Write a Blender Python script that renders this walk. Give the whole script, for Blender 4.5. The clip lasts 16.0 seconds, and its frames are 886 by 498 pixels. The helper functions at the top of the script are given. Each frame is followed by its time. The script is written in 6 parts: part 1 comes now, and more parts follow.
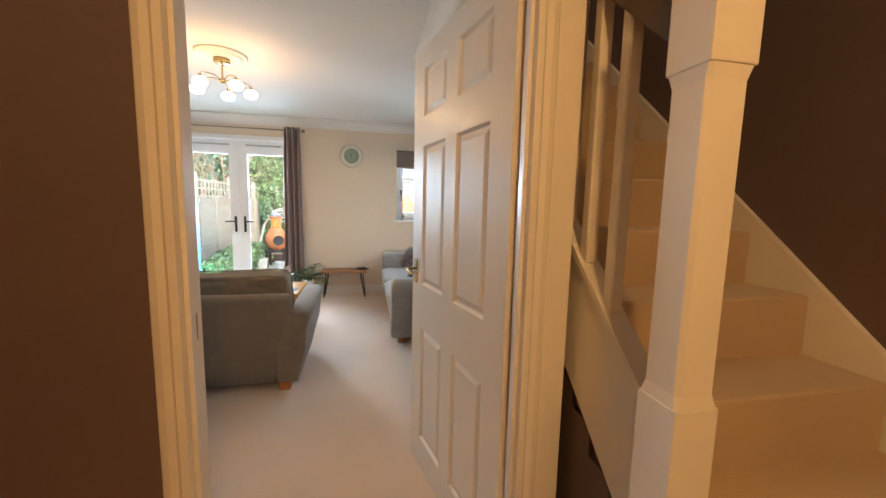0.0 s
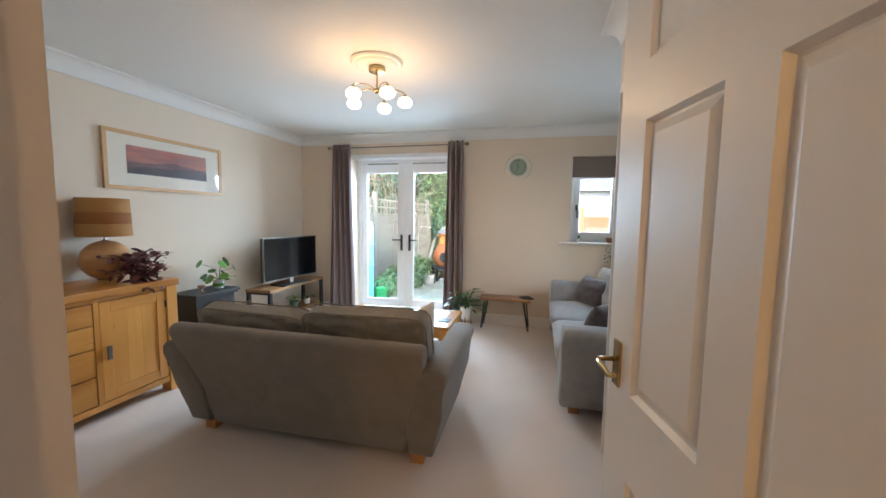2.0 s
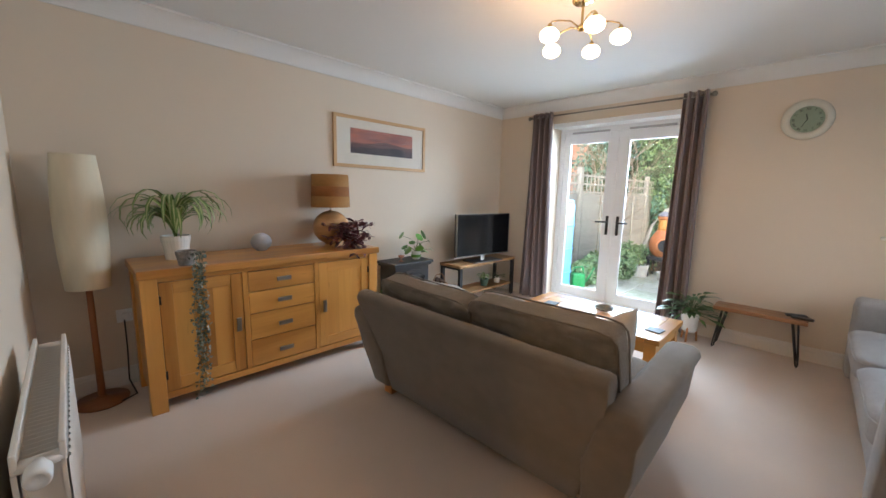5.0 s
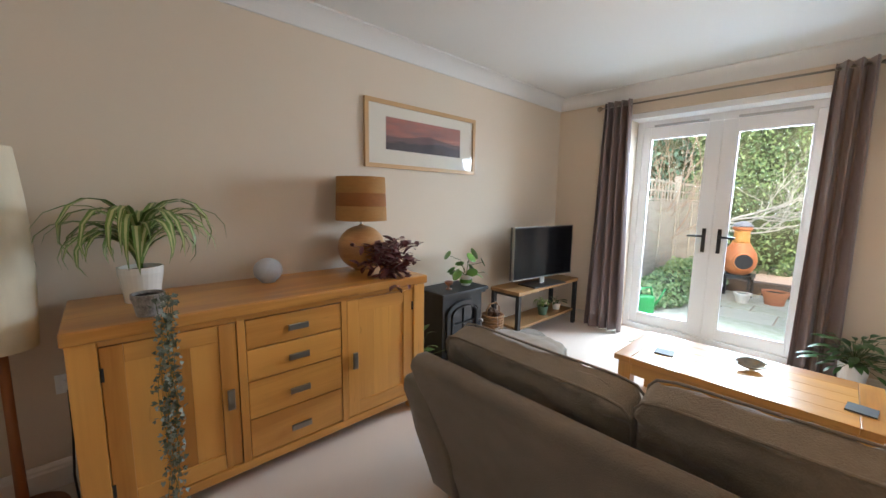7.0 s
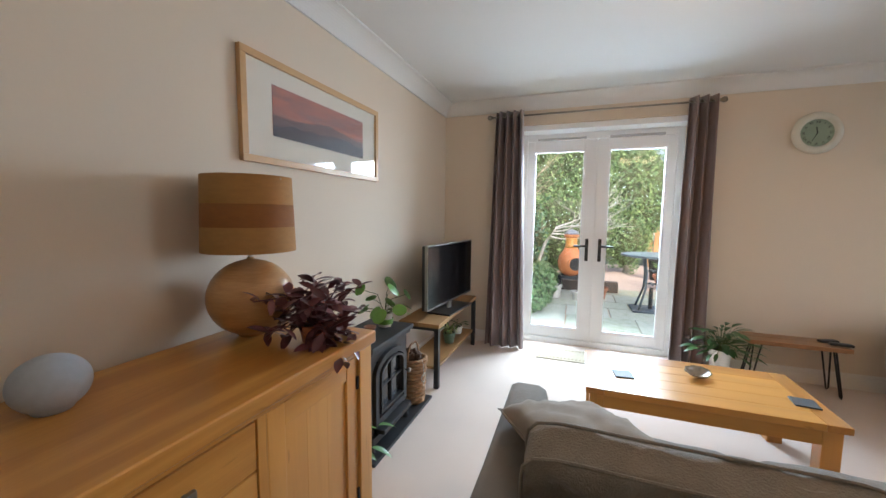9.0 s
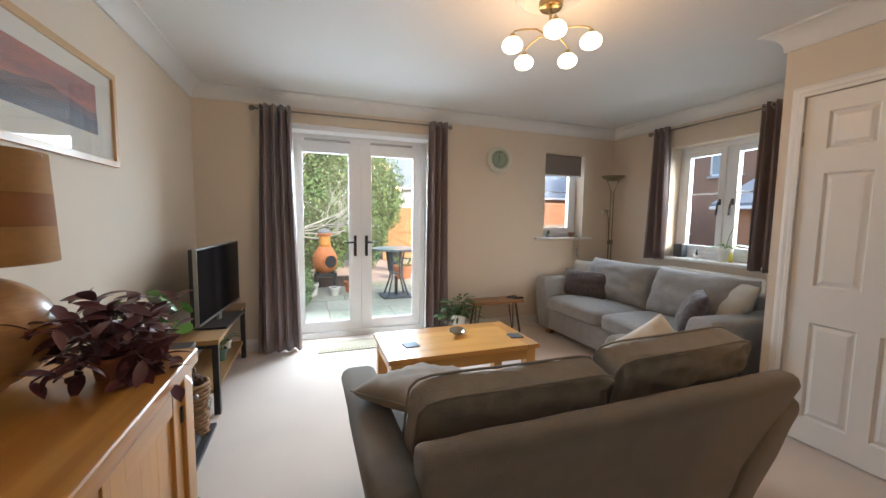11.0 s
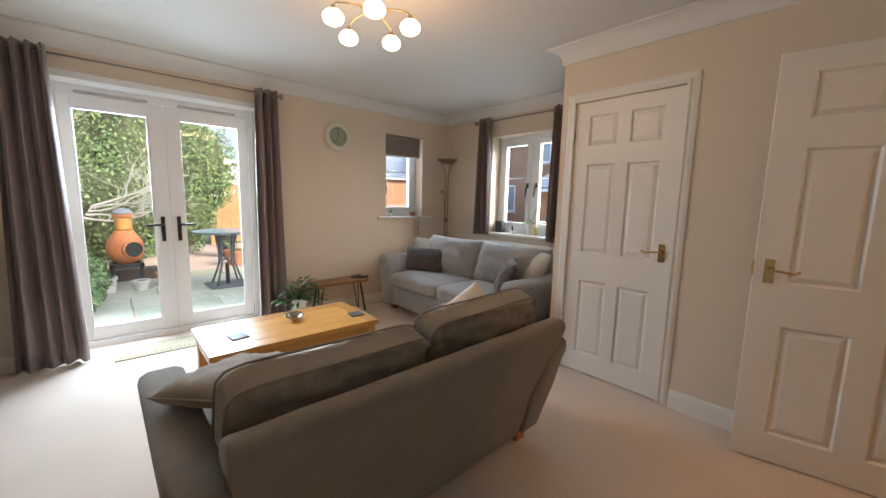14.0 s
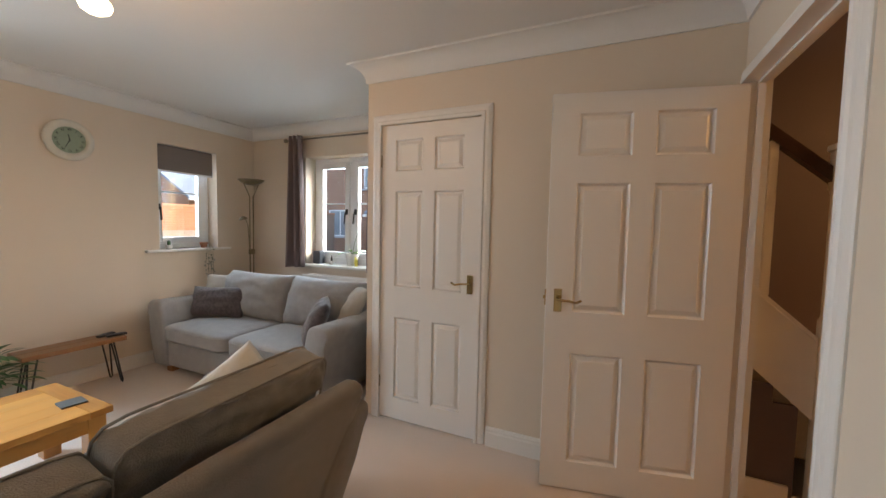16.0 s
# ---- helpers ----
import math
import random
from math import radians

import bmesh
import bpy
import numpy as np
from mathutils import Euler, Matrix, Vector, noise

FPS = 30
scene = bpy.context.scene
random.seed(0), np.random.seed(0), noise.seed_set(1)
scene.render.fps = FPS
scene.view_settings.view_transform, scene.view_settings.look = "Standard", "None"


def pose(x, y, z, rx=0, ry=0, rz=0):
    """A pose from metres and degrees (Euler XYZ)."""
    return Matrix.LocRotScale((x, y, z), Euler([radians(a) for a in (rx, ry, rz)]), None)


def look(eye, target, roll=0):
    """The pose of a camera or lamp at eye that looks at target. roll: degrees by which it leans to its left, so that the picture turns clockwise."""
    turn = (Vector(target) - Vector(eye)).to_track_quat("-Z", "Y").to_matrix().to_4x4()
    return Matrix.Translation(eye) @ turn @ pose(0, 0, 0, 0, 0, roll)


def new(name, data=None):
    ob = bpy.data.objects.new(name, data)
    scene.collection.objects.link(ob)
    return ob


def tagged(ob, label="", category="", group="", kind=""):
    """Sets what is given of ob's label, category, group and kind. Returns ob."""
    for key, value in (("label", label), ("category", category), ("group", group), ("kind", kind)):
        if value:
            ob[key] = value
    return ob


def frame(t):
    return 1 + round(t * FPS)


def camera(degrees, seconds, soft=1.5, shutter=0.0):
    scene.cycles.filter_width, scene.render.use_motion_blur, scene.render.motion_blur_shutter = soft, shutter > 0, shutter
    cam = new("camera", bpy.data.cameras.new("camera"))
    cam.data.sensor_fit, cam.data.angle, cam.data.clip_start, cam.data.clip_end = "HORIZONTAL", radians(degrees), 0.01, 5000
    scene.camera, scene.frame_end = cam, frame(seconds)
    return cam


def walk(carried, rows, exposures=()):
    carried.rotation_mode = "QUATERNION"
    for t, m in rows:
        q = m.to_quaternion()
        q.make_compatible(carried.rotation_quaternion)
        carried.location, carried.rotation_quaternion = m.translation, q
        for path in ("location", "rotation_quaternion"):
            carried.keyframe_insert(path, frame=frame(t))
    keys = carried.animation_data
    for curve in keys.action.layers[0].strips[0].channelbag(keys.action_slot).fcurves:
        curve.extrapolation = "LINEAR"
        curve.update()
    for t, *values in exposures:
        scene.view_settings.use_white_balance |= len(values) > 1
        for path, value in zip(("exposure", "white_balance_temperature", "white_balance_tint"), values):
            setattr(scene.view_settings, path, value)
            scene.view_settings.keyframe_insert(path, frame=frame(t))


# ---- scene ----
cam = camera(100.0, 16.0)
PATH = [
    (0, (-0.027, 0.197, 1.295), (0.376, 2.141, 1.061), 1.3),
    (0.5, (-0.018, 0.376, 1.296), (0.174, 2.351, 1.046), 1.2),
    (1, (0.029, 0.608, 1.302), (0.011, 2.598, 1.102), 1.3),
    (1.5, (0.021, 0.766, 1.296), (-0.225, 2.736, 1.053), 0.7),
    (2, (-0.002, 0.98, 1.339), (-0.481, 2.914, 1.165), 0.8),
    (2.5, (-0.027, 1.117, 1.326), (-0.693, 2.991, 1.115), -0.5),
    (3, (-0.045, 1.26, 1.332), (-0.933, 3.042, 1.143), 0.2),
    (3.5, (-0.026, 1.329, 1.333), (-1.062, 3.028, 1.127), 0.5),
    (4, (-0.021, 1.348, 1.33), (-1.164, 2.974, 1.111), 0.5),
    (4.5, (-0.023, 1.374, 1.315), (-1.279, 2.913, 1.087), 0.8),
    (5, (-0.09, 1.416, 1.31), (-1.483, 2.818, 1.008), 1.3),
    (5.2, (-0.163, 1.451, 1.317), (-1.601, 2.804, 0.999), 1.4),
    (7.5, (-1.162, 1.802, 1.301), (-2.608, 3.163, 1.061), 0.8),
    (8, (-1.421, 1.815, 1.306), (-2.64, 3.384, 1.078), -0.5),
    (8.5, (-1.674, 1.896, 1.302), (-2.649, 3.629, 1.093), -1.2),
    (9, (-1.873, 1.95, 1.309), (-2.558, 3.819, 1.12), 0.6),
    (9.5, (-2.085, 1.946, 1.3), (-2.173, 3.936, 1.112), 0.7),
    (11.8, (-2.261, 1.75, 1.29), (-1.409, 3.549, 1.099), 1.6),
    (12, (-2.256, 1.757, 1.292), (-1.327, 3.516, 1.087), 1.9),
    (12.5, (-2.242, 1.754, 1.292), (-1.176, 3.432, 1.073), 2.0),
    (13, (-2.222, 1.745, 1.29), (-1.069, 3.363, 1.056), 1.8),
    (13.5, (-2.191, 1.712, 1.304), (-0.969, 3.275, 1.056), 1.1),
    (14, (-2.168, 1.713, 1.29), (-0.838, 3.183, 1.024), 1.3),
    (14.5, (-2.128, 1.731, 1.297), (-0.674, 3.08, 1.043), 0.8),
    (15, (-2.049, 1.753, 1.308), (-0.462, 2.95, 1.089), 0.6),
    (15.5, (-1.9, 1.762, 1.324), (-0.186, 2.774, 1.134), 1.3),
    (16, (-1.708, 1.746, 1.333), (0.114, 2.562, 1.213), 1.2),
]
walk(cam, [(t, look(eye, target, roll)) for t, eye, target, roll in PATH], [(0, 2.5, 6200, 7), (1, 2.38, 5800, 4), (2, 2.22, 5750, 5), (3, 2.1, 5850, 9), (5, 2.1, 6100, 10), (7.5, 2.08, 6350, 10), (9, 2.0, 6200, 10), (12, 1.92, 6500, 10), (16, 2.0, 6500, 10)])

# ---- light ----
world = bpy.data.worlds.new("sky")
scene.world = world
world.use_nodes = True
wn, wl = world.node_tree.nodes, world.node_tree.links
sky = wn.new("ShaderNodeTexSky")
sky.sky_type, sky.sun_disc = "NISHITA", False
sky.sun_elevation, sky.sun_rotation = radians(32), radians(150)
sky.air_density, sky.dust_density = 1.0, 3.0
wn["Background"].inputs["Strength"].default_value = 0.15
wl.new(sky.outputs[0], wn["Background"].inputs["Color"])

sun = new("sun", bpy.data.lights.new("sun", "SUN"))
sun.data.energy, sun.data.angle, sun.data.color = 0.8, radians(12), (1.0, 0.95, 0.89)
sun.matrix_world = look((4.24, -7.34, 5.30), (0, 0, 0))


def area(name, eye, target, sx, sy, watts, colour):
    ob = new(name, bpy.data.lights.new(name, "AREA"))
    ob.data.shape, ob.data.size, ob.data.size_y = "RECTANGLE", sx, sy
    ob.data.energy, ob.data.color = watts, colour
    ob.matrix_world = look(eye, target)
    return ob


def bulb(name, at, watts, colour, r=0.04):
    ob = new(name, bpy.data.lights.new(name, "POINT"))
    ob.data.energy, ob.data.color, ob.data.shadow_soft_size = watts, colour, r
    ob.location = at
    return ob


DAY = (0.70, 0.86, 1.0)
WARM = (1.0, 0.44, 0.11)
area("garden_door_daylight", (-1.745, 6.48, 1.85), (-2.5, 3.2, 0.0), 1.5, 1.7, 74, DAY)
area("small_window_daylight", (0.69, 6.2, 1.75), (0.69, 4.0, 0.6), 0.6, 0.8, 7, DAY)
area("side_window_daylight", (2.0, 4.30, 1.75), (0.0, 3.8, 0.1), 1.0, 1.1, 15, DAY)
bulb("hall_bulb", (0.16, -0.62, 2.10), 10.5, (1.0, 0.52, 0.17), 0.08)
bulb("landing_bulb", (1.0, 2.4, 4.4), 4, (1.0, 0.78, 0.55), 0.1)


# ---- materials ----
def mat(name, base, rough=0.6, metal=0.0, vary=0.12, scale=6.0, fine=120.0, bump=0.1, stretch=(1, 1, 1), base2=None, sheen=0.0, coat=0.0, rand=0.0):
    """A surface with a broad and a fine variation of its colour and a fine relief."""
    m = bpy.data.materials.new(name)
    m.use_nodes = True
    n, l = m.node_tree.nodes, m.node_tree.links
    b = n["Principled BSDF"]
    b.inputs["Roughness"].default_value, b.inputs["Metallic"].default_value = rough, metal
    b.inputs["Sheen Weight"].default_value, b.inputs["Coat Weight"].default_value = sheen, coat
    tc, mp = n.new("ShaderNodeTexCoord"), n.new("ShaderNodeMapping")
    mp.inputs["Scale"].default_value = stretch
    l.new(tc.outputs["Object"], mp.inputs["Vector"])
    na, nb = n.new("ShaderNodeTexNoise"), n.new("ShaderNodeTexNoise")
    na.inputs["Scale"].default_value, na.inputs["Detail"].default_value = scale, 6
    nb.inputs["Scale"].default_value, nb.inputs["Detail"].default_value = fine, 3
    for t in (na, nb):
        l.new(mp.outputs[0], t.inputs["Vector"])
    dark = base2 or tuple(c * (1 - 2 * vary) for c in base)
    ramp = n.new("ShaderNodeValToRGB")
    ramp.color_ramp.elements[0].position, ramp.color_ramp.elements[1].position = 0.3, 0.7
    ramp.color_ramp.elements[0].color, ramp.color_ramp.elements[1].color = (*dark, 1), (*base, 1)
    add = n.new("ShaderNodeMath")
    add.operation = "MULTIPLY_ADD"
    add.inputs[1].default_value = 0.35
    l.new(nb.outputs["Fac"], add.inputs[0])
    sub = n.new("ShaderNodeMath")
    sub.operation = "MULTIPLY"
    sub.inputs[1].default_value = 0.65
    l.new(na.outputs["Fac"], sub.inputs[0])
    l.new(sub.outputs[0], add.inputs[2])
    last = add.outputs[0]
    if rand:
        oi, ra = n.new("ShaderNodeObjectInfo"), n.new("ShaderNodeMath")
        ra.operation = "MULTIPLY_ADD"
        ra.inputs[1].default_value = rand
        l.new(oi.outputs["Random"], ra.inputs[0])
        l.new(last, ra.inputs[2])
        last = ra.outputs[0]
    l.new(last, ramp.inputs[0])
    l.new(ramp.outputs[0], b.inputs["Base Color"])
    if bump:
        bp = n.new("ShaderNodeBump")
        bp.inputs["Strength"].default_value, bp.inputs["Distance"].default_value = bump, 0.004
        l.new(nb.outputs["Fac"], bp.inputs["Height"])
        l.new(bp.outputs[0], b.inputs["Normal"])
    rr = n.new("ShaderNodeMapRange")
    k = 0.08 if rough > 0.4 else 0.025
    rr.inputs["To Min"].default_value, rr.inputs["To Max"].default_value = max(rough - k, 0.02), min(rough + k, 1)
    l.new(na.outputs["Fac"], rr.inputs["Value"])
    l.new(rr.outputs[0], b.inputs["Roughness"])
    return m


def wood(name, light, dark, rough=0.4, axis=1, scale=9.0, coat=0.1, rand=0.25):
    """Oiled timber: broad wavy figure along one axis, fine pores, a few dark heart streaks, and each board a little different."""
    m = bpy.data.materials.new(name)
    m.use_nodes = True
    n, l = m.node_tree.nodes, m.node_tree.links
    b = n["Principled BSDF"]
    tc = n.new("ShaderNodeTexCoord")

    def grain(k, across, along, detail, warp):
        mp, t = n.new("ShaderNodeMapping"), n.new("ShaderNodeTexNoise")
        st = [across, across, across]
        st[axis] = along
        mp.inputs["Scale"].default_value = st
        l.new(tc.outputs["Object"], mp.inputs["Vector"])
        t.inputs["Scale"].default_value, t.inputs["Detail"].default_value, t.inputs["Distortion"].default_value = k, detail, warp
        l.new(mp.outputs[0], t.inputs["Vector"])
        return t.outputs["Fac"]

    def math_(op, a, c, d=None):
        q = n.new("ShaderNodeMath")
        q.operation = op
        for i, v in enumerate((a, c, d)):
            if v is None:
                continue
            if isinstance(v, (int, float)):
                q.inputs[i].default_value = v
            else:
                l.new(v, q.inputs[i])
        return q.outputs[0]
    broad, fine, streak = grain(1.0, 5, 0.6, 4, 1.4), grain(1.0, 120, 5, 3, 0.2), grain(1.0, 16, 1.6, 5, 2.2)
    oi = n.new("ShaderNodeObjectInfo")
    v = math_("MULTIPLY_ADD", fine, 0.14, math_("MULTIPLY", broad, 0.86))
    v = math_("MULTIPLY_ADD", math_("SUBTRACT", oi.outputs["Random"], 0.5), rand, v)
    ramp = n.new("ShaderNodeValToRGB")
    e = ramp.color_ramp.elements
    e[0].position, e[1].position = 0.28, 0.72
    e[0].color, e[1].color = (*dark, 1), (*light, 1)
    mid = e.new(0.5)
    mid.color = (*[0.3 * d + 0.7 * c for c, d in zip(light, dark)], 1)
    l.new(v, ramp.inputs[0])
    heart = n.new("ShaderNodeMapRange")
    heart.inputs["From Min"].default_value, heart.inputs["From Max"].default_value = 0.66, 0.76
    heart.inputs["To Max"].default_value = 0.6
    l.new(streak, heart.inputs["Value"])
    mx = n.new("ShaderNodeMix")
    mx.data_type = "RGBA"
    l.new(heart.outputs[0], mx.inputs["Factor"])
    l.new(ramp.outputs[0], mx.inputs["A"])
    mx.inputs["B"].default_value = (*[0.55 * c for c in dark], 1)
    l.new(mx.outputs["Result"], b.inputs["Base Color"])
    l.new(math_("MULTIPLY_ADD", broad, 0.16, rough - 0.08), b.inputs["Roughness"])
    b.inputs["Coat Weight"].default_value, b.inputs["Coat Roughness"].default_value = coat, 0.18
    bp = n.new("ShaderNodeBump")
    bp.inputs["Strength"].default_value, bp.inputs["Distance"].default_value = 0.06, 0.002
    l.new(fine, bp.inputs["Height"])
    l.new(bp.outputs[0], b.inputs["Normal"])
    return m


def glass_mat(name, tint=(1, 1, 1), rough=0.0):
    """Clear flat glass: mostly see-through, with a gloss that grows at a slant."""
    m = bpy.data.materials.new(name)
    m.use_nodes = True
    n, l = m.node_tree.nodes, m.node_tree.links
    n.remove(n["Principled BSDF"])
    tr, gl, mx, lw = n.new("ShaderNodeBsdfTransparent"), n.new("ShaderNodeBsdfGlossy"), n.new("ShaderNodeMixShader"), n.new("ShaderNodeLayerWeight")
    pw, fr = n.new("ShaderNodeMath"), n.new("ShaderNodeMath")
    pw.operation, fr.operation = "POWER", "MULTIPLY_ADD"
    pw.inputs[1].default_value, fr.inputs[1].default_value, fr.inputs[2].default_value = 4.0, 0.5, 0.03
    lw.inputs["Blend"].default_value = 0.5
    l.new(lw.outputs["Facing"], pw.inputs[0]), l.new(pw.outputs[0], fr.inputs[0])
    tr.inputs[0].default_value = (*tint, 1)
    gl.inputs["Roughness"].default_value = 0.02
    l.new(fr.outputs[0], mx.inputs[0]), l.new(tr.outputs[0], mx.inputs[1]), l.new(gl.outputs[0], mx.inputs[2])
    l.new(mx.outputs[0], n["Material Output"].inputs["Surface"])
    return m


def glow(name, colour, strength):
    m = bpy.data.materials.new(name)
    m.use_nodes = True
    b = m.node_tree.nodes["Principled BSDF"]
    b.inputs["Base Color"].default_value = (0.9, 0.85, 0.75, 1)
    b.inputs["Emission Color"].default_value, b.inputs["Emission Strength"].default_value = (*colour, 1), strength
    b.inputs["Roughness"].default_value = 0.25
    return m


M_WALL = mat("cream_wall_paint", (0.70, 0.60, 0.485), 0.75, vary=0.015, scale=1.5, fine=90, bump=0.05)
M_CEIL = mat("white_ceiling_paint", (0.74, 0.735, 0.72), 0.8, vary=0.012, scale=1.2, fine=70, bump=0.05)
M_HALL = mat("plum_hall_paint", (0.135, 0.095, 0.098), 0.6, vary=0.06, scale=1.5, fine=80, bump=0.05)
M_GLOSS = mat("white_gloss_paint", (0.78, 0.745, 0.70), 0.40, vary=0.004, scale=3, fine=40, bump=0.05, coat=0.1)
M_UPVC = mat("white_upvc", (0.83, 0.85, 0.87), 0.3, vary=0.01, scale=3, fine=60, bump=0.01)
M_CARPET = mat("beige_carpet", (0.72, 0.595, 0.505), 0.95, vary=0.06, scale=2.5, fine=420, bump=0.5, sheen=0.3)
M_STAIRC = mat("tan_stair_carpet", (0.56, 0.43, 0.30), 0.95, vary=0.07, scale=4, fine=380, bump=0.6, sheen=0.2)
M_OAK_X = wood("oak_grain_across", (0.72, 0.36, 0.085), (0.44, 0.185, 0.036), 0.32, 0, coat=0.35, rand=0.4)
M_OAK_Y = wood("oak_grain_along", (0.72, 0.36, 0.085), (0.44, 0.185, 0.036), 0.32, 1, coat=0.35, rand=0.4)
M_OAK_Z = wood("oak_grain_upright", (0.72, 0.36, 0.085), (0.44, 0.185, 0.036), 0.32, 2, coat=0.35, rand=0.4)
# One grey cloth in three tones: warm shade, daylight and top light painted in.
M_SOFA = mat("sofa_weave_warm_shade", (0.215, 0.181, 0.146), 0.9, vary=0.14, scale=14, fine=260, bump=0.8, sheen=0.25)
M_SOFA2 = mat("sofa_weave_daylit", (0.37, 0.36, 0.355), 0.9, vary=0.12, scale=14, fine=260, bump=0.7, sheen=0.25)
M_CUSH = mat("sofa_weave_top_lit", (0.255, 0.217, 0.172), 0.9, vary=0.16, scale=18, fine=240, bump=0.9, sheen=0.25)
M_CURT = mat("mauve_grey_satin_curtain", (0.19, 0.135, 0.13), 0.36, vary=0.06, scale=7, fine=200, bump=0.15, sheen=0.4)
M_STEEL = mat("brushed_nickel", (0.55, 0.52, 0.47), 0.32, 1.0, vary=0.05, scale=20, fine=200, bump=0.03)
M_BRASS = mat("polished_brass", (0.58, 0.43, 0.21), 0.25, 1.0, vary=0.06, scale=20, fine=150, bump=0.02)
M_ANTIQ = mat("antique_brass", (0.31, 0.26, 0.165), 0.3, 1.0, vary=0.1, scale=20, fine=150, bump=0.02)
M_BLACK = mat("matt_black_metal", (0.018, 0.018, 0.02), 0.45, vary=0.15, scale=20, fine=150, bump=0.06)
M_RUBBER = mat("black_plastic", (0.015, 0.015, 0.016), 0.35, vary=0.1, scale=20, fine=100, bump=0.02)
M_GLASS = glass_mat("window_glass")


# ---- building blocks ----
def part(name, bm, material, parent, label="", smooth=False):
    me = bpy.data.meshes.new(name)
    bmesh.ops.recalc_face_normals(bm, faces=bm.faces[:])
    bm.to_mesh(me)
    bm.free()
    if smooth:
        me.shade_smooth()
    me.materials.append(material)
    ob = new(name, me)
    if parent:
        ob.parent = parent
    if label:
        ob["label"] = label
    return ob


def thing(name, label, category, x=0, y=0, z=0, rz=0, group="", kind=""):
    ob = new(name)
    ob.empty_display_size = 0.1
    ob.matrix_basis = pose(x, y, z, 0, 0, rz)
    return tagged(ob, label, category, group, kind)


def box(x0, x1, y0, y1, z0, z1, bevel=0.0, seg=2, bm=None):
    own = bm or bmesh.new()
    made = bmesh.ops.create_cube(own, size=1.0)["verts"]
    for v in made:
        v.co = Vector((x0 + (v.co.x + 0.5) * (x1 - x0), y0 + (v.co.y + 0.5) * (y1 - y0), z0 + (v.co.z + 0.5) * (z1 - z0)))
    if bevel:
        edges = list({e for v in made for e in v.link_edges})
        bmesh.ops.bevel(own, geom=edges, offset=bevel, segments=seg, profile=0.6, affect="EDGES")
    return own


def boxes(rows, bevel=0.0):
    bm = bmesh.new()
    for r in rows:
        box(*r, bevel, bm=bm)
    return bm


def lathe(profile, n=28, at=(0, 0, 0), bm=None, cap=True):
    """Turns (radius, height) pairs round the upright axis."""
    own = bm or bmesh.new()
    rings = []
    for r, z in profile:
        rings.append([own.verts.new((at[0] + r * math.cos(2 * math.pi * i / n), at[1] + r * math.sin(2 * math.pi * i / n), at[2] + z)) for i in range(n)])
    for a, b in zip(rings, rings[1:]):
        for i in range(n):
            own.faces.new((a[i], a[(i + 1) % n], b[(i + 1) % n], b[i]))
    if cap:
        own.faces.new(rings[0][::-1]), own.faces.new(rings[-1])
    return own


def tube(points, r, n=8, bm=None, taper=None):
    own = bm or bmesh.new()
    pts = [Vector(p) for p in points]
    rings = []
    for i, p in enumerate(pts):
        d = (pts[min(i + 1, len(pts) - 1)] - pts[max(i - 1, 0)]).normalized()
        a = d.orthogonal().normalized() if abs(d.z) > 0.9 else d.cross(Vector((0, 0, 1))).normalized()
        b = d.cross(a)
        k = r if taper is None else r + (taper - r) * i / max(len(pts) - 1, 1)
        rings.append([own.verts.new(p + k * (math.cos(2 * math.pi * j / n) * a + math.sin(2 * math.pi * j / n) * b)) for j in range(n)])
    for a, b in zip(rings, rings[1:]):
        for j in range(n):
            own.faces.new((a[j], a[(j + 1) % n], b[(j + 1) % n], b[j]))
    own.faces.new(rings[0][::-1]), own.faces.new(rings[-1])
    return own


def extrude_profile(prof, p0, p1, out, bm=None):
    """A moulding of (out, up) pairs run from p0 to p1 along a wall whose face looks towards out."""
    own = bm or bmesh.new()
    o = Vector((*out, 0))
    a = [own.verts.new(Vector(p0) + o * u + Vector((0, 0, z))) for u, z in prof]
    b = [own.verts.new(Vector(p1) + o * u + Vector((0, 0, z))) for u, z in prof]
    k = len(prof)
    for i in range(k):
        own.faces.new((a[i], a[(i + 1) % k], b[(i + 1) % k], b[i]))
    own.faces.new(a), own.faces.new(b[::-1])
    return own


def pillow(sx, sy, sz, power=3.0, n=18, puff=0.55, seed=0, wrinkle=0.006):
    """A stuffed cushion: a rounded slab, thick in the middle, with slightly uneven cloth."""
    bm = bmesh.new()
    top, low = {}, {}
    for i in range(n + 1):
        for j in range(n + 1):
            u, v = 2 * i / n - 1, 2 * j / n - 1
            e = max(0.0, (1 - abs(u) ** power)) ** puff * max(0.0, (1 - abs(v) ** power)) ** puff
            pinch = 1 - 0.06 * (1 - abs(v) ** 2) * abs(u) ** 4
            pinch2 = 1 - 0.06 * (1 - abs(u) ** 2) * abs(v) ** 4
            x, y = u * sx / 2 * pinch, v * sy / 2 * pinch2
            w = wrinkle * noise.noise(Vector((u * 3 + seed * 7.3, v * 3, seed))) + wrinkle * 0.6 * noise.noise(Vector((u * 8 + seed, v * 7, 3)))
            z = sz / 2 * e
            top[i, j] = bm.verts.new((x, y, z + w * e ** 0.3))
            edge = i in (0, n) or j in (0, n)
            low[i, j] = top[i, j] if edge else bm.verts.new((x, y, -z + w * 0.5))
    for i in range(n):
        for j in range(n):
            bm.faces.new((top[i, j], top[i + 1, j], top[i + 1, j + 1], top[i, j + 1]))
            q = (low[i, j], low[i, j + 1], low[i + 1, j + 1], low[i + 1, j])
            bm.faces.new(q)
    return bm


def moved(bm, m):
    bmesh.ops.transform(bm, matrix=m, verts=bm.verts[:])
    return bm


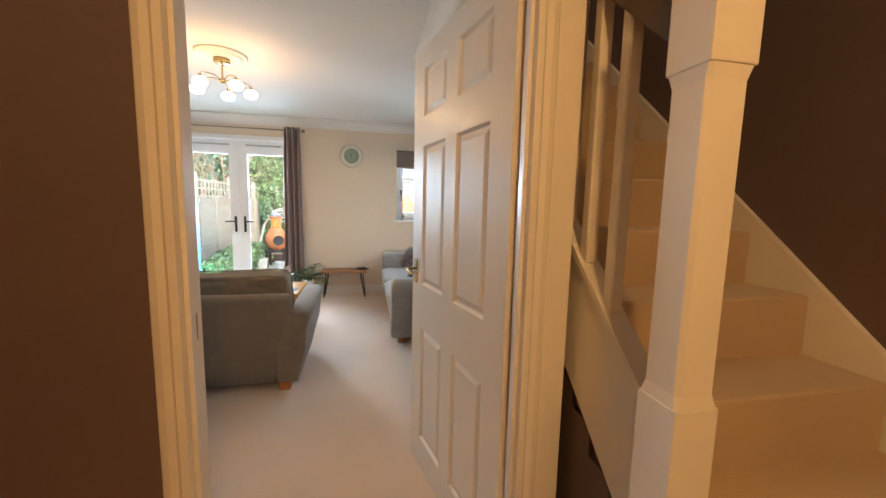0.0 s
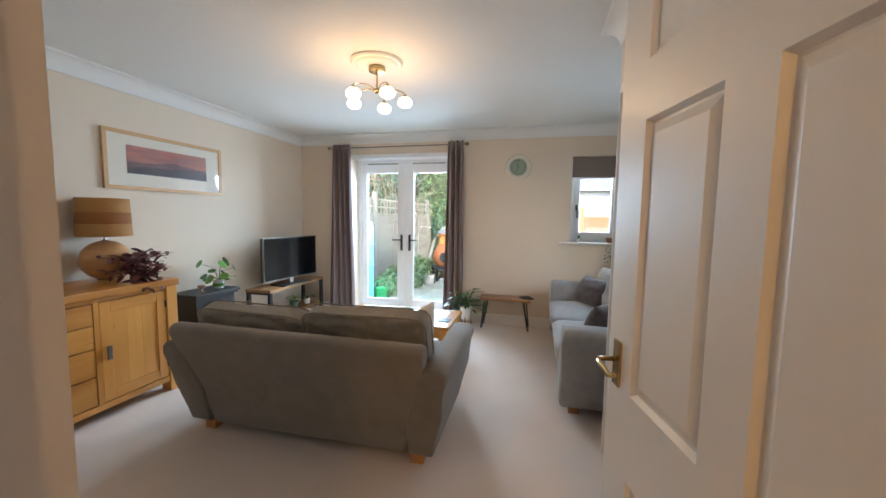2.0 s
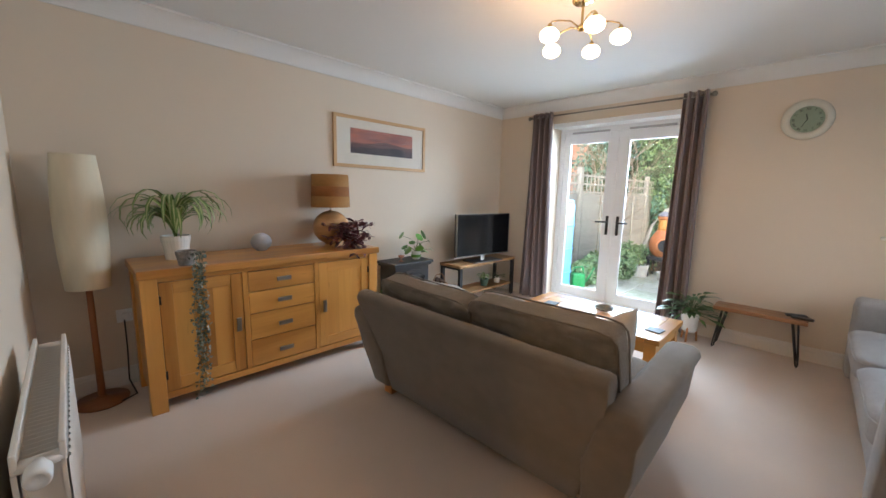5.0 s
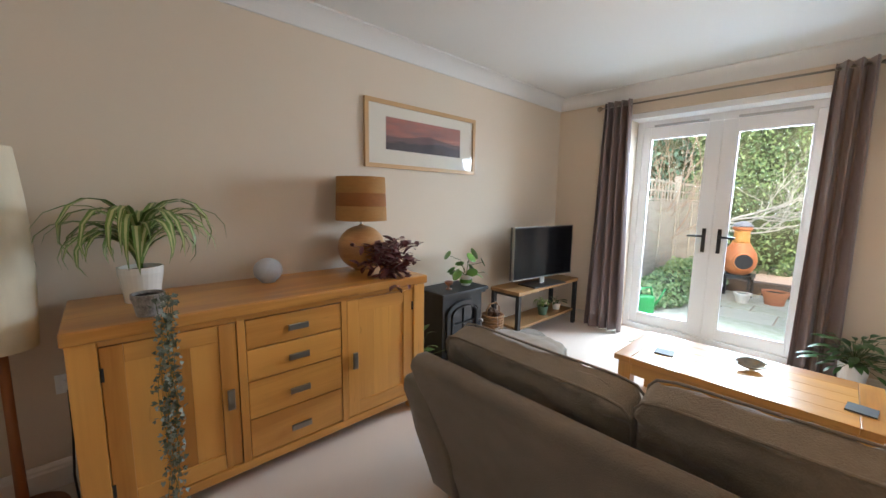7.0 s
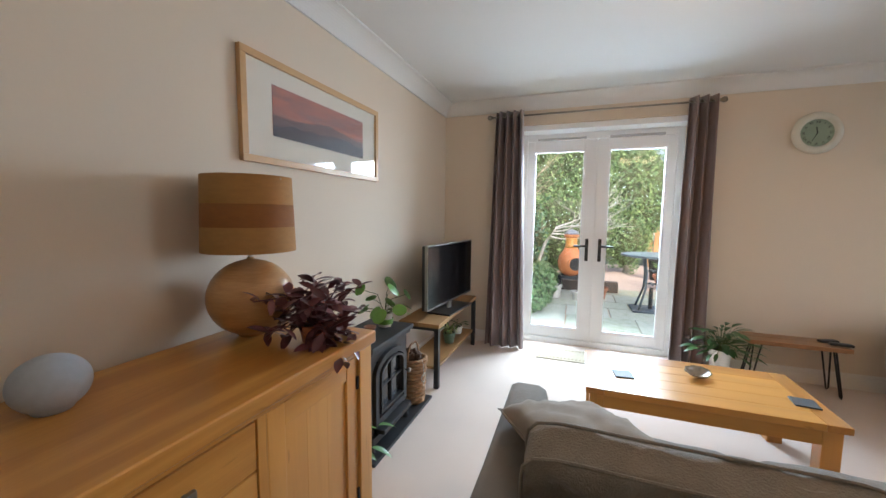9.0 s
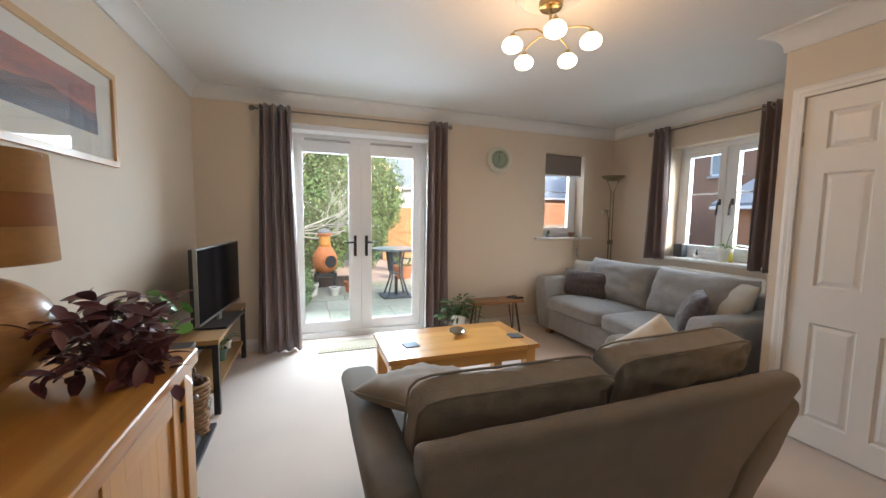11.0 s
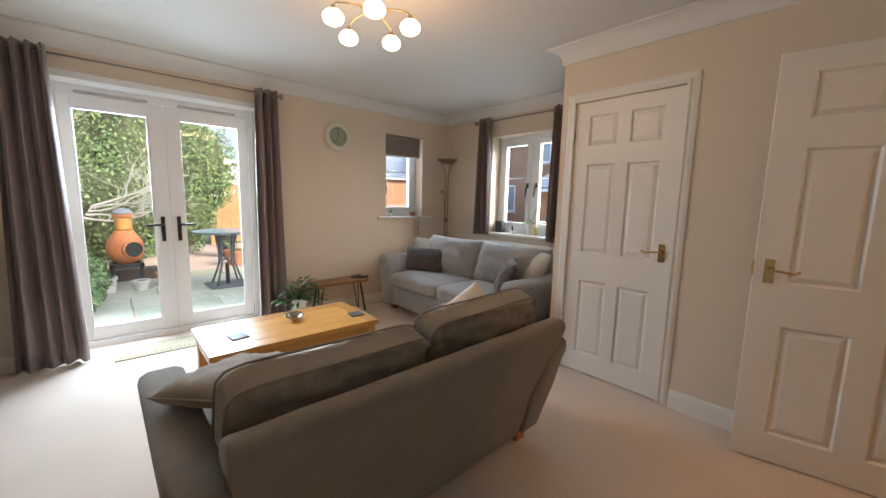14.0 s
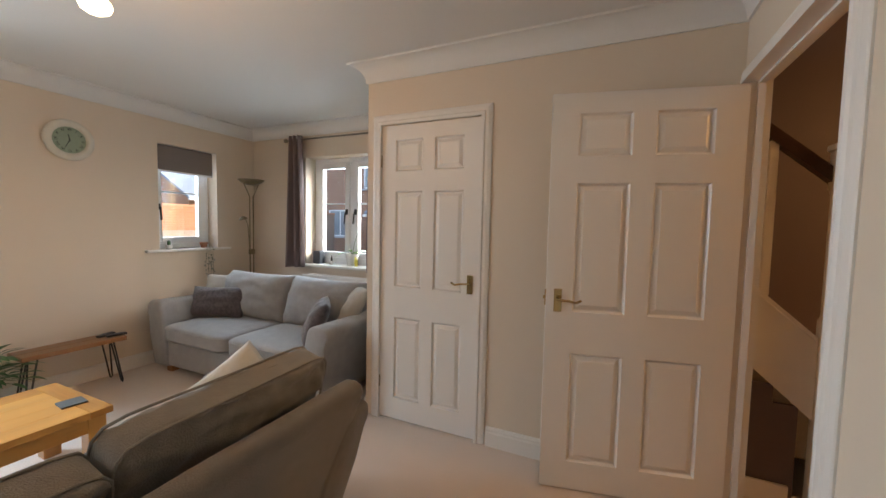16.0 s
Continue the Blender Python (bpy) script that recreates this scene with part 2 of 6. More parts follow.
# ---- the room's shell ----
XW, XC, XR, YE, YC, YF, H = -3.20, 0.43, 1.42, 1.215, 3.28, 5.62, 2.398
YH = 1.145


def structure(ob, label="", category="", ):
    return tagged(ob, label, category, kind="structure")


def wall_pieces(rows, name, material, label):
    return structure(part(name, boxes(rows), material, None), label, "wall")


structure(part("floor", boxes([(-3.35, 1.6, YH, 5.9, -0.12, 0.0), (-1.3, 1.6, -1.8, YH, -0.12, 0.0)]), M_CARPET, None), "beige cut-pile carpet, fitted wall to wall", "carpet")
structure(part("ceiling", boxes([(-3.35, XC + 0.05, YH, 5.9, H, H + 0.2), (XC + 0.05, 1.6, YC, 5.9, H, H + 0.2), (-1.3, 0.62, -1.8, YH, H, H + 0.2)]), M_CEIL, None), "plain white painted ceiling", "ceiling")
wall_pieces([(XW - 0.15, XW, 1.08, 5.9, -0.1, H)], "wall_west", M_WALL, "cream painted plaster wall behind the sideboard")
FX0, FX1, FZ = -2.45, -1.03, 2.15
WX0, WX1, WZ0, WZ1 = 0.395, 0.965, 1.06, 2.06
wall_pieces([(XW, FX0, YF, 5.92, -0.1, H), (FX0, FX1, YF, 5.92, FZ, H), (FX1, WX0, YF, 5.92, -0.1, H), (WX0, WX1, YF, 5.92, -0.1, WZ0),
             (WX0, WX1, YF, 5.92, WZ1, H), (WX1, XR + 0.3, YF, 5.92, -0.1, H)], "wall_north", M_WALL, "cream painted garden wall with glazed doors and a small window")
SY0, SY1, SZ0, SZ1 = 3.80, 4.81, 0.87, 2.055
wall_pieces([(XR, XR + 0.3, SY1, YF, -0.1, H), (XR, XR + 0.3, YC - 0.1, SY0, -0.1, H), (XR, XR + 0.3, SY0, SY1, -0.1, SZ0), (XR, XR + 0.3, SY0, SY1, SZ1, H)],
            "wall_east", M_WALL, "cream painted wall with a casement window")
wall_pieces([(XC, XR, YC - 0.1, YC, -0.1, H)], "wall_alcove", M_WALL, "cream painted wall that closes the sofa recess")
DY0, DY1, DZ = 2.465, 3.165, 1.995
wall_pieces([(XC, XC + 0.1, 1.2152, DY0, -0.1, H), (XC, XC + 0.1, DY1, YC - 0.1, -0.1, H), (XC, XC + 0.1, DY0, DY1, DZ, H)], "wall_cupboard", M_WALL, "cream painted wall with the cupboard door under the stairs")
OX0, OX1, OZ = -0.445, 0.398, 2.005
wall_pieces([(XW, OX0 - 0.03, 1.18, YE, -0.1, H), (OX0 - 0.03, XC, 1.18, YE, OZ + 0.03, H)], "wall_south", M_WALL, "cream painted wall with the open doorway and a radiator")
wall_pieces([(-1.3, OX0 - 0.03, YH, 1.18, -0.1, H), (OX0 - 0.03, OX1 + 0.03, YH, 1.18, OZ + 0.03, H)], "wall_hall_front", M_HALL, "dark plum painted hall wall round the doorway")
wall_pieces([(-1.42, -1.3, -1.9, 1.2, -0.1, H), (-1.3, 1.6, -1.92, -1.8, -0.1, H)], "wall_hall_side", M_HALL, "dark plum painted hall wall")
wall_pieces([(1.41, 1.419, -1.8, YC - 0.1, -0.1, 5.2), (1.42, 1.6, -1.8, YC - 0.1, -0.1, 5.2), (0.53, 1.41, 4.1, 4.2, 2.65, 5.2), (1.41, 1.6, YC - 0.1, 4.2, 2.65, 5.2)], "wall_stairs", M_HALL, "dark plum painted stairwell wall")
wall_pieces([(0.53, 0.56, 1.14, YC - 0.1, 2.0, 5.2), (0.44, 0.56, -1.8, 4.2, 2.64, 5.2), (0.56, 1.6, -1.92, -1.8, 2.42, 5.2)], "wall_landing", M_HALL, "dark plum painted landing wall")
structure(part("ceiling_landing", boxes([(0.4, 1.6, -1.9, 4.2, 5.2, 5.3)]), M_CEIL, None), "white painted landing ceiling", "ceiling")

COVE = [(0, 0), (0, -0.115), (0.012, -0.115)] + [(0.105 - 0.093 * math.cos(a), -0.115 + 0.103 * math.sin(a)) for a in [radians(x) for x in range(8, 90, 9)]] + [(0.105, -0.012), (0.105, 0)]
bm = bmesh.new()
LOOP = [((XW, YE), (1, 1)), ((XW, YF), (1, -1)), ((XR, YF), (-1, -1)), ((XR, YC), (-1, 1)), ((XC, YC), (-1, 1)), ((XC, YE), (-1, 1))]
rings = [[bm.verts.new((x + u * ox, y + u * oy, H + z)) for u, z in COVE] for (x, y), (ox, oy) in LOOP]
for a, b in zip(rings, rings[1:] + rings[:1]):
    for i in range(len(COVE) - 1):
        bm.faces.new((a[i], a[i + 1], b[i + 1], b[i]))
structure(part("coving", bm, M_CEIL, None, smooth=False), "white plaster coving round the ceiling", "coving")

SKIRT = [(0, 0), (0.018, 0), (0.018, 0.085), (0.014, 0.095), (0.014, 0.105), (0.008, 0.118), (0, 0.12)]
bm = bmesh.new()
for p0, p1, out in (((XW, YE, 0), (XW, YF, 0), (1, 0)), ((XW, YF, 0), (FX0, YF, 0), (0, -1)), ((FX1, YF, 0), (XR, YF, 0), (0, -1)), ((XR, YF, 0), (XR, YC, 0), (-1, 0)),
                    ((XC, YE, 0), (XC, DY0 - 0.075, 0), (-1, 0)), ((XW, YE, 0), (OX0 - 0.075, YE, 0), (0, 1)), ((XR, YC, 0), (XC, YC, 0), (0, 1))):
    extrude_profile(SKIRT, p0, p1, out, bm)
structure(part("baseboard", bm, M_GLOSS, None), "white gloss painted skirting board", "skirting board")

ARCH = [(0, 0), (0.022, 0), (0.022, 0.018), (0.016, 0.026), (0.016, 0.045), (0.010, 0.062), (0.006, 0.066), (0, 0.066)]


def architrave(name, x0, x1, top, face, axis, out):
    """A moulded frame round an opening: two uprights and a head, mitred by overlap, on a wall face; axis 0 runs along x, 1 along y."""
    bm = bmesh.new()
    ring_in = [(x0, 0), (x0, top), (x1, top), (x1, 0)]
    ring_dirs = [(-1, 0), (-1, 1), (1, 1), (1, 0)]
    rows = []
    for (a, z), (da, dz) in zip(ring_in, ring_dirs):
        row = []
        for h, w in ARCH:
            p = [0, 0, z + dz * w]
            p[axis] = a + da * w
            p[1 - axis] = face + out * h
            row.append(bm.verts.new(p))
        rows.append(row)
    for a, b in zip(rows, rows[1:]):
        for i in range(len(ARCH)):
            j = (i + 1) % len(ARCH)
            bm.faces.new((a[i], a[j], b[j], b[i]))
    bm.faces.new(rows[0]), bm.faces.new(rows[-1][::-1])
    return structure(part(name, bm, M_GLOSS, None), "white gloss painted moulded door frame", "door frame")


architrave("trim_doorway_room", OX0, OX1, OZ, YE, 0, 1)
architrave("trim_doorway_hall", OX0, OX1, OZ, YH, 0, -1)
structure(part("trim_stair_board", boxes([(OX1 + 0.03, 0.484, YH + 0.0002, 1.20, 0, H), (0.484, 0.556, 1.172, 1.20, 0, H), (OX1 + 0.032, 0.556, 1.20, 1.2148, 0, H)], 0.001), M_GLOSS, None), "white gloss painted boards beside the stairs", "trim")
architrave("trim_cupboard", DY0, DY1, DZ, XC, 1, -1)
structure(part("trim_doorway_lining", boxes([(OX0 - 0.03, OX0, YH - 0.002, YE + 0.002, 0, OZ + 0.03), (OX1, OX1 + 0.03, YH - 0.002, YE + 0.002, 0, OZ + 0.03), (OX0, OX1, YH - 0.002, YE + 0.002, OZ, OZ + 0.03),
                                             (OX0, OX0 + 0.012, YH + 0.004, 1.178, 0, OZ), (OX1 - 0.012, OX1, YH + 0.004, 1.178, 0, OZ), (OX0, OX1, YH + 0.004, 1.178, OZ - 0.012, OZ)], 0.002), M_GLOSS, None), "white gloss painted door lining with stops", "door frame")


# ---- doors ----
def panel_leaf(w, h, t=0.036):
    """A six-panel leaf from x 0 to w, z 0 to h, y -t/2 to t/2, with sunk mouldings and raised fields on both faces."""
    bm = bmesh.new()
    k = w / 0.762
    xs = [0, 0.115 * k, 0.335 * k, 0.427 * k, 0.647 * k, w]
    zs = [0, 0.145, 0.705, 0.915, 1.55, 1.68, 1.885, h]
    for s in (-1, 1):
        g = {(i, j): bm.verts.new((x, s * t / 2, z)) for i, x in enumerate(xs) for j, z in enumerate(zs)}
        cells = []
        for i in range(5):
            for j in range(7):
                f = bm.faces.new((g[i, j], g[i + 1, j], g[i + 1, j + 1], g[i, j + 1]))
                if i in (1, 3) and j in (1, 3, 5):
                    cells.append(f)
        bm.normal_update()
        for f in cells:
            if f.normal.y * s < 0:
                f.normal_flip()
        bmesh.ops.inset_individual(bm, faces=cells, thickness=0.013, depth=-0.012)
        bmesh.ops.inset_individual(bm, faces=cells, thickness=0.008, depth=0.0)
        bmesh.ops.inset_individual(bm, faces=cells, thickness=0.030, depth=0.009)
    rim = boxes([(0, w, -t / 2, t / 2, 0, h)])
    me = bpy.data.meshes.new("rim")
    for f in [f for f in rim.faces if abs(f.normal.y) > 0.5]:
        rim.faces.remove(f)
    rim.to_mesh(me)
    rim.free()
    bm.from_mesh(me)
    bpy.data.meshes.remove(me)
    return bm


def lever_handle(parent, x, z, y, s, turn):
    """A backplate and a scrolled lever on the face at y that looks to s; turn: the way the lever points along x."""
    plate = part("backplate", box(x - 0.019, x + 0.019, min(y, y + s * 0.006), max(y, y + s * 0.006), z - 0.058, z + 0.058, 0.002), M_BRASS, parent, "polished brass backplate")
    pts = [(x, y + s * 0.004, z + 0.01), (x, y + s * 0.045, z + 0.01), (x + turn * 0.012, y + s * 0.055, z + 0.01), (x + turn * 0.045, y + s * 0.056, z + 0.008),
           (x + turn * 0.08, y + s * 0.056, z + 0.0), (x + turn * 0.105, y + s * 0.052, z + 0.012)]
    part("lever", tube(pts, 0.0062, 10), M_BRASS, parent, "polished brass lever", True)
    return plate


def hinges(parent, x, y, zs):
    for z in zs:
        part("hinge", box(x - 0.012, x + 0.004, y - 0.006, y + 0.006, z - 0.04, z + 0.04, 0.001), M_ANTIQ, parent, "brass butt hinge")


door = structure(thing("door_1", "", "", 0.392, 1.211, 0.008, 102.0), "white six-panel internal door standing open against the wall", "door")
part("leaf", panel_leaf(0.838, 1.981), M_GLOSS, door)
lever_handle(door, 0.781, 0.97, 0.018, 1, -1)
lever_handle(door, 0.781, 0.97, -0.018, -1, -1)
hinges(door, 0.0, -0.018, (0.25, 1.0, 1.75))
part("latch", box(0.837, 0.844, -0.010, 0.010, 0.94, 1.02, 0.001), M_BRASS, door, "brass latch plate")
part("bolt", box(0.843, 0.852, -0.006, 0.006, 0.972, 0.988, 0.001), M_BRASS, door)

door = structure(thing("door_2", "", "", XC + 0.017, DY1 - 0.003, 0.01, -90), "closed white six-panel cupboard door under the stairs", "door")
part("leaf", panel_leaf(DY1 - DY0 - 0.006, 1.981), M_GLOSS, door)
lever_handle(door, 0.645, 0.97, -0.018, -1, -1)
hinges(door, -0.004, -0.02, (0.25, 1.75))
structure(part("trim_cupboard_lining", boxes([(XC, XC + 0.1, DY1 - 0.0025, DY1 + 0.002, 0, DZ), (XC, XC + 0.1, DY0 - 0.002, DY0 + 0.0025, 0, DZ), (XC + 0.037, XC + 0.05, DY0, DY1, 0, DZ)]), M_GLOSS, None), "white gloss painted lining", "door frame")


# ---- hall stairs ----
RISE, GOING = 0.195, 0.213
stairs = structure(thing("stairs", "", ""), "straight closed stairs covered in beige carpet", "stairs")
for i in range(-4, 9):
    y0, z1 = 1.11 + GOING * i, 1.031 + RISE * i
    bm = box(0.63 if i > -2 else 0.64, 1.385, y0, y0 + (GOING + 0.02 if i < 8 else 1.3), max(z1 - 0.42, 0.0) if i < 8 else 2.45, z1, 0.018, 3)
    part("step", bm, M_STAIRC, stairs)


def sloped_board(x0, x1, y0, y1, low, high, slope):
    """A board along the flight whose lower and upper edges pass low and high at y0 and rise by slope."""
    bm = bmesh.new()
    v = [bm.verts.new((x, y, z + slope * (y - y0))) for x in (x0, x1) for y, z in ((y0, low), (y1, low), (y1, high), (y0, high))]
    for f in ((0, 1, 2, 3), (7, 6, 5, 4), (0, 4, 5, 1), (1, 5, 6, 2), (2, 6, 7, 3), (3, 7, 4, 0)):
        bm.faces.new([v[k] for k in f])
    return bm


SL = RISE / GOING
part("wall_string", sloped_board(1.384, 1.409, -0.2, 3.1, -0.42, -0.12, SL), M_GLOSS, stairs, "white painted wall string")
part("outer_string", sloped_board(0.587, 0.627, 0.82, 3.1, 0.435, 0.81, SL), M_GLOSS, stairs, "white painted outer string")
part("string_cap", sloped_board(0.577, 0.637, 0.82, 3.1, 0.81, 0.835, SL), M_GLOSS, stairs, "white painted capping")
M_RAIL = mat("dark_mahogany", (0.055, 0.022, 0.016), 0.3, vary=0.2, scale=6, fine=60, bump=0.04, coat=0.3)
part("handrail", sloped_board(0.58, 0.634, 0.82, 2.6, 1.565, 1.635, SL), M_RAIL, stairs, "dark stained handrail")
newel = bmesh.new()
for z0, z1 in ((0.0, 0.93), (1.54, 1.72)):
    box(0.522, 0.618, 0.733, 0.831, z0, z1, 0.004, bm=newel)
rows = []
for z, g in ((0.93, 0.002), (0.955, 0.006), (1.515, 0.006), (1.54, 0.002)):
    x0, x1, y0, y1, c = 0.522 + g, 0.618 - g, 0.733 + g, 0.831 - g, 0.004 + g * 0.7
    rows.append([newel.verts.new((px, py, z)) for px, py in ((x0 + c, y0), (x1 - c, y0), (x1, y0 + c), (x1, y1 - c), (x1 - c, y1), (x0 + c, y1), (x0, y1 - c), (x0, y0 + c))])
for a, b in zip(rows, rows[1:]):
    for i in range(8):
        newel.faces.new((a[i], a[(i + 1) % 8], b[(i + 1) % 8], b[i]))
box(0.512, 0.628, 0.723, 0.841, 1.715, 1.745, 0.008, bm=newel)
part("newel_post", newel, M_GLOSS, stairs, "white painted square newel post")
for i in range(6):
    y = 1.043 + 0.12 * i
    z0, z1 = 0.88 + SL * (y - 0.88), 1.63 + SL * (y - 0.88)
    part("baluster", box(0.589, 0.625, y - 0.018, y + 0.018, z0, z1, 0.004, 1), M_GLOSS, stairs)
structure(part("wall_spandrel", boxes([(0.594, 0.612, 0.88 + 0.1 * k, 0.98 + 0.1 * k, 0.0, 0.5 + SL * 0.1 * k) for k in range(8)]), M_HALL, None), "dark plum painted panel under the stairs", "wall")
structure(part("baseboard_hall", boxes([(0.577, 0.594, 0.9, 1.7, 0.0, 0.1), (-1.29, OX0 - 0.07, YH - 0.018, YH, 0, 0.12)], 0.003), M_GLOSS, None), "white gloss painted skirting board in the hall", "skirting board")

# ---- garden doors ----
M_VENT = mat("grey_vent_plastic", (0.45, 0.46, 0.47), 0.5, vary=0.05, scale=9, bump=0.02)
gd = structure(thing("door_3", "", "", 0, 0, 0), "closed white glazed double garden doors with black handles", "garden doors")
part("frame", boxes([(FX0, FX0 + 0.055, 5.835, 5.905, 0, 2.10), (FX1 - 0.055, FX1, 5.835, 5.905, 0, 2.10), (FX0 + 0.055, FX1 - 0.055, 5.835, 5.905, 2.035, 2.10), (FX0 + 0.055, FX1 - 0.055, 5.82, 5.905, 0.0, 0.055)], 0.005), M_UPVC, gd)
part("head_board", box(FX0, FX1, 5.64, 5.90, 2.10, 2.149, 0.003), M_UPVC, gd, "white reveal head board")
part("astragal", box(-1.752, -1.734, 5.856, 5.884, 0.06, 2.03, 0.002), M_UPVC, gd)
for name, x0, x1, side in (("leaf", FX0 + 0.055, -1.747, -1), ("leaf", -1.739, FX1 - 0.055, 1)):
    a, b = (0.068, 0.105) if side < 0 else (0.100, 0.072)
    leaf = part("leaf", boxes([(x0, x0 + a, 5.848, 5.879, 0.055, 2.035), (x1 - b, x1, 5.848, 5.879, 0.055, 2.035), (x0 + a, x1 - b, 5.848, 5.879, 0.055, 0.155), (x0 + a, x1 - b, 5.848, 5.879, 1.935, 2.035)], 0.004), M_UPVC, gd)
    part("bead", boxes([(x0 + a, x0 + a + 0.014, 5.851, 5.871, 0.155, 1.935), (x1 - b - 0.014, x1 - b, 5.851, 5.871, 0.155, 1.935), (x0 + a + 0.014, x1 - b - 0.014, 5.851, 5.871, 0.155, 0.169), (x0 + a + 0.014, x1 - b - 0.014, 5.851, 5.871, 1.921, 1.935)], 0.003), M_UPVC, leaf)
    pane = part("pane", box(x0 + a + 0.01, x1 - b - 0.01, 5.872, 5.878, 0.165, 1.925), M_GLASS, leaf, "clear glass pane")
    pane.visible_shadow = False
    hx = x1 - 0.055 if side < 0 else x0 + 0.055
    han = part("handle", box(hx - 0.015, hx + 0.015, 5.836, 5.848, 0.86, 1.08, 0.004), M_BLACK, leaf, "black lever handle")
    lev = tube([(hx, 5.845, 1.01), (hx, 5.805, 1.01), (hx + side * 0.015, 5.797, 1.01), (hx + side * 0.12, 5.797, 1.008)], 0.010, 8)
    part("lever", lev, M_BLACK, gd, "black lever", True)
    part("trickle_vent", box(x0 + 0.10, x1 - 0.10, 5.826, 5.846, 2.036, 2.058, 0.004), M_VENT, gd, "grey trickle vent")

# ---- windows ----
def casement(parent, fixed, axis, u0, u1, z0, z1, d, out, handle_u, bar_z):
    """A sash round a pane, with a glazing bar and a black handle; axis 0 runs along x at depth d on y, 1 along y at depth d on x."""
    def bx(a0, a1, p0, p1, q0, q1):
        return (a0, a1, p0, p1, q0, q1) if axis == 0 else (p0, p1, a0, a1, q0, q1)
    w = 0.06
    lo, hi = d, d + out * 0.055
    p0, p1 = min(lo, hi), max(lo, hi)
    sash = part("sash", boxes([bx(u0, u0 + w, p0, p1, z0, z1), bx(u1 - w, u1, p0, p1, z0, z1), bx(u0 + w, u1 - w, p0, p1, z0, z0 + w), bx(u0 + w, u1 - w, p0, p1, z1 - w, z1)], 0.005), M_UPVC, parent)
    g = d + out * 0.03
    pane = part("pane", boxes([bx(u0 + w - 0.005, u1 - w + 0.005, g - 0.003, g + 0.003, z0 + w - 0.005, z1 - w + 0.005)]), M_GLASS, sash, "clear glass pane")
    pane.visible_shadow = False
    part("glazing_bar", boxes([bx(u0 + w, u1 - w, g - 0.008, g + 0.008, bar_z - 0.009, bar_z + 0.009)], 0.002), M_UPVC, sash)
    h0, h1 = min(d, d - out * 0.014), max(d, d - out * 0.014)
    hb = boxes([bx(handle_u - 0.012, handle_u + 0.012, h0, h1, 1.44, 1.50)], 0.003)
    e = d - out * 0.03
    pts = [(handle_u, d, 1.47), (handle_u, e, 1.47), (handle_u + 0.004, e, 1.45), (handle_u + 0.012, e, 1.34)]
    tube(pts if axis == 0 else [(q, p, r) for p, q, r in pts], 0.009, 8, bm=hb)
    part("handle", hb, M_BLACK, sash, "black lever handle")


w1 = structure(thing("window_1", "", ""), "small white casement window over the sofa's end", "window")
part("window_frame", boxes([(WX0, WX0 + 0.045, 5.77, 5.84, WZ0, WZ1), (WX1 - 0.045, WX1, 5.77, 5.84, WZ0, WZ1), (WX0 + 0.045, WX1 - 0.045, 5.77, 5.84, WZ0, WZ0 + 0.05), (WX0 + 0.045, WX1 - 0.045, 5.77, 5.84, WZ1 - 0.045, WZ1)], 0.004), M_UPVC, w1)
casement(w1, True, 0, WX0 + 0.047, WX1 - 0.047, WZ0 + 0.052, WZ1 - 0.047, 5.765, 1, WX0 + 0.075, 1.62)
part("window_sill", box(0.27, 1.095, 5.575, 5.80, 1.035, 1.06, 0.008), M_GLOSS, w1, "white painted window board")

w2 = structure(thing("window_2", "", ""), "white two-light casement window with black handles", "window")
part("window_frame", boxes([(1.57, 1.64, SY0, SY0 + 0.05, 0.895, SZ1), (1.57, 1.64, SY1 - 0.05, SY1, 0.895, SZ1), (1.57, 1.64, SY0 + 0.05, SY1 - 0.05, 0.895, 0.965), (1.57, 1.64, SY0 + 0.05, SY1 - 0.05, SZ1 - 0.05, SZ1), (1.575, 1.635, 4.28, 4.33, 0.965, SZ1 - 0.05)], 0.004), M_UPVC, w2)
casement(w2, True, 1, 4.332, SY1 - 0.052, 0.967, SZ1 - 0.052, 1.565, 1, 4.365, 1.56)
casement(w2, True, 1, SY0 + 0.052, 4.278, 0.967, SZ1 - 0.052, 1.565, 1, 4.245, 1.56)
part("window_sill", box(1.375, 1.60, 3.72, 4.90, 0.868, 0.895, 0.008), M_GLOSS, w2, "white painted window board")

M_BLIND = mat("taupe_blackout_cloth", (0.24, 0.205, 0.185), 0.85, vary=0.03, scale=10, fine=300, bump=0.2)
bl = thing("roller_blind", "taupe cloth roller blind pulled a quarter down", "blind", 0.665, 5.645, 1.80)
part("cloth", box(-0.268, 0.268, -0.003, 0.003, 0.015, 0.235, 0.001), M_BLIND, bl)
part("roller", moved(lathe([(0.018, -0.27), (0.018, 0.27)], 14), pose(0, 0.02, 0.238, 0, 90, 0)), M_BLIND, bl)
part("bottom_bar", box(-0.268, 0.268, -0.006, 0.006, 0.0, 0.018, 0.003), M_UPVC, bl, "white bottom bar")


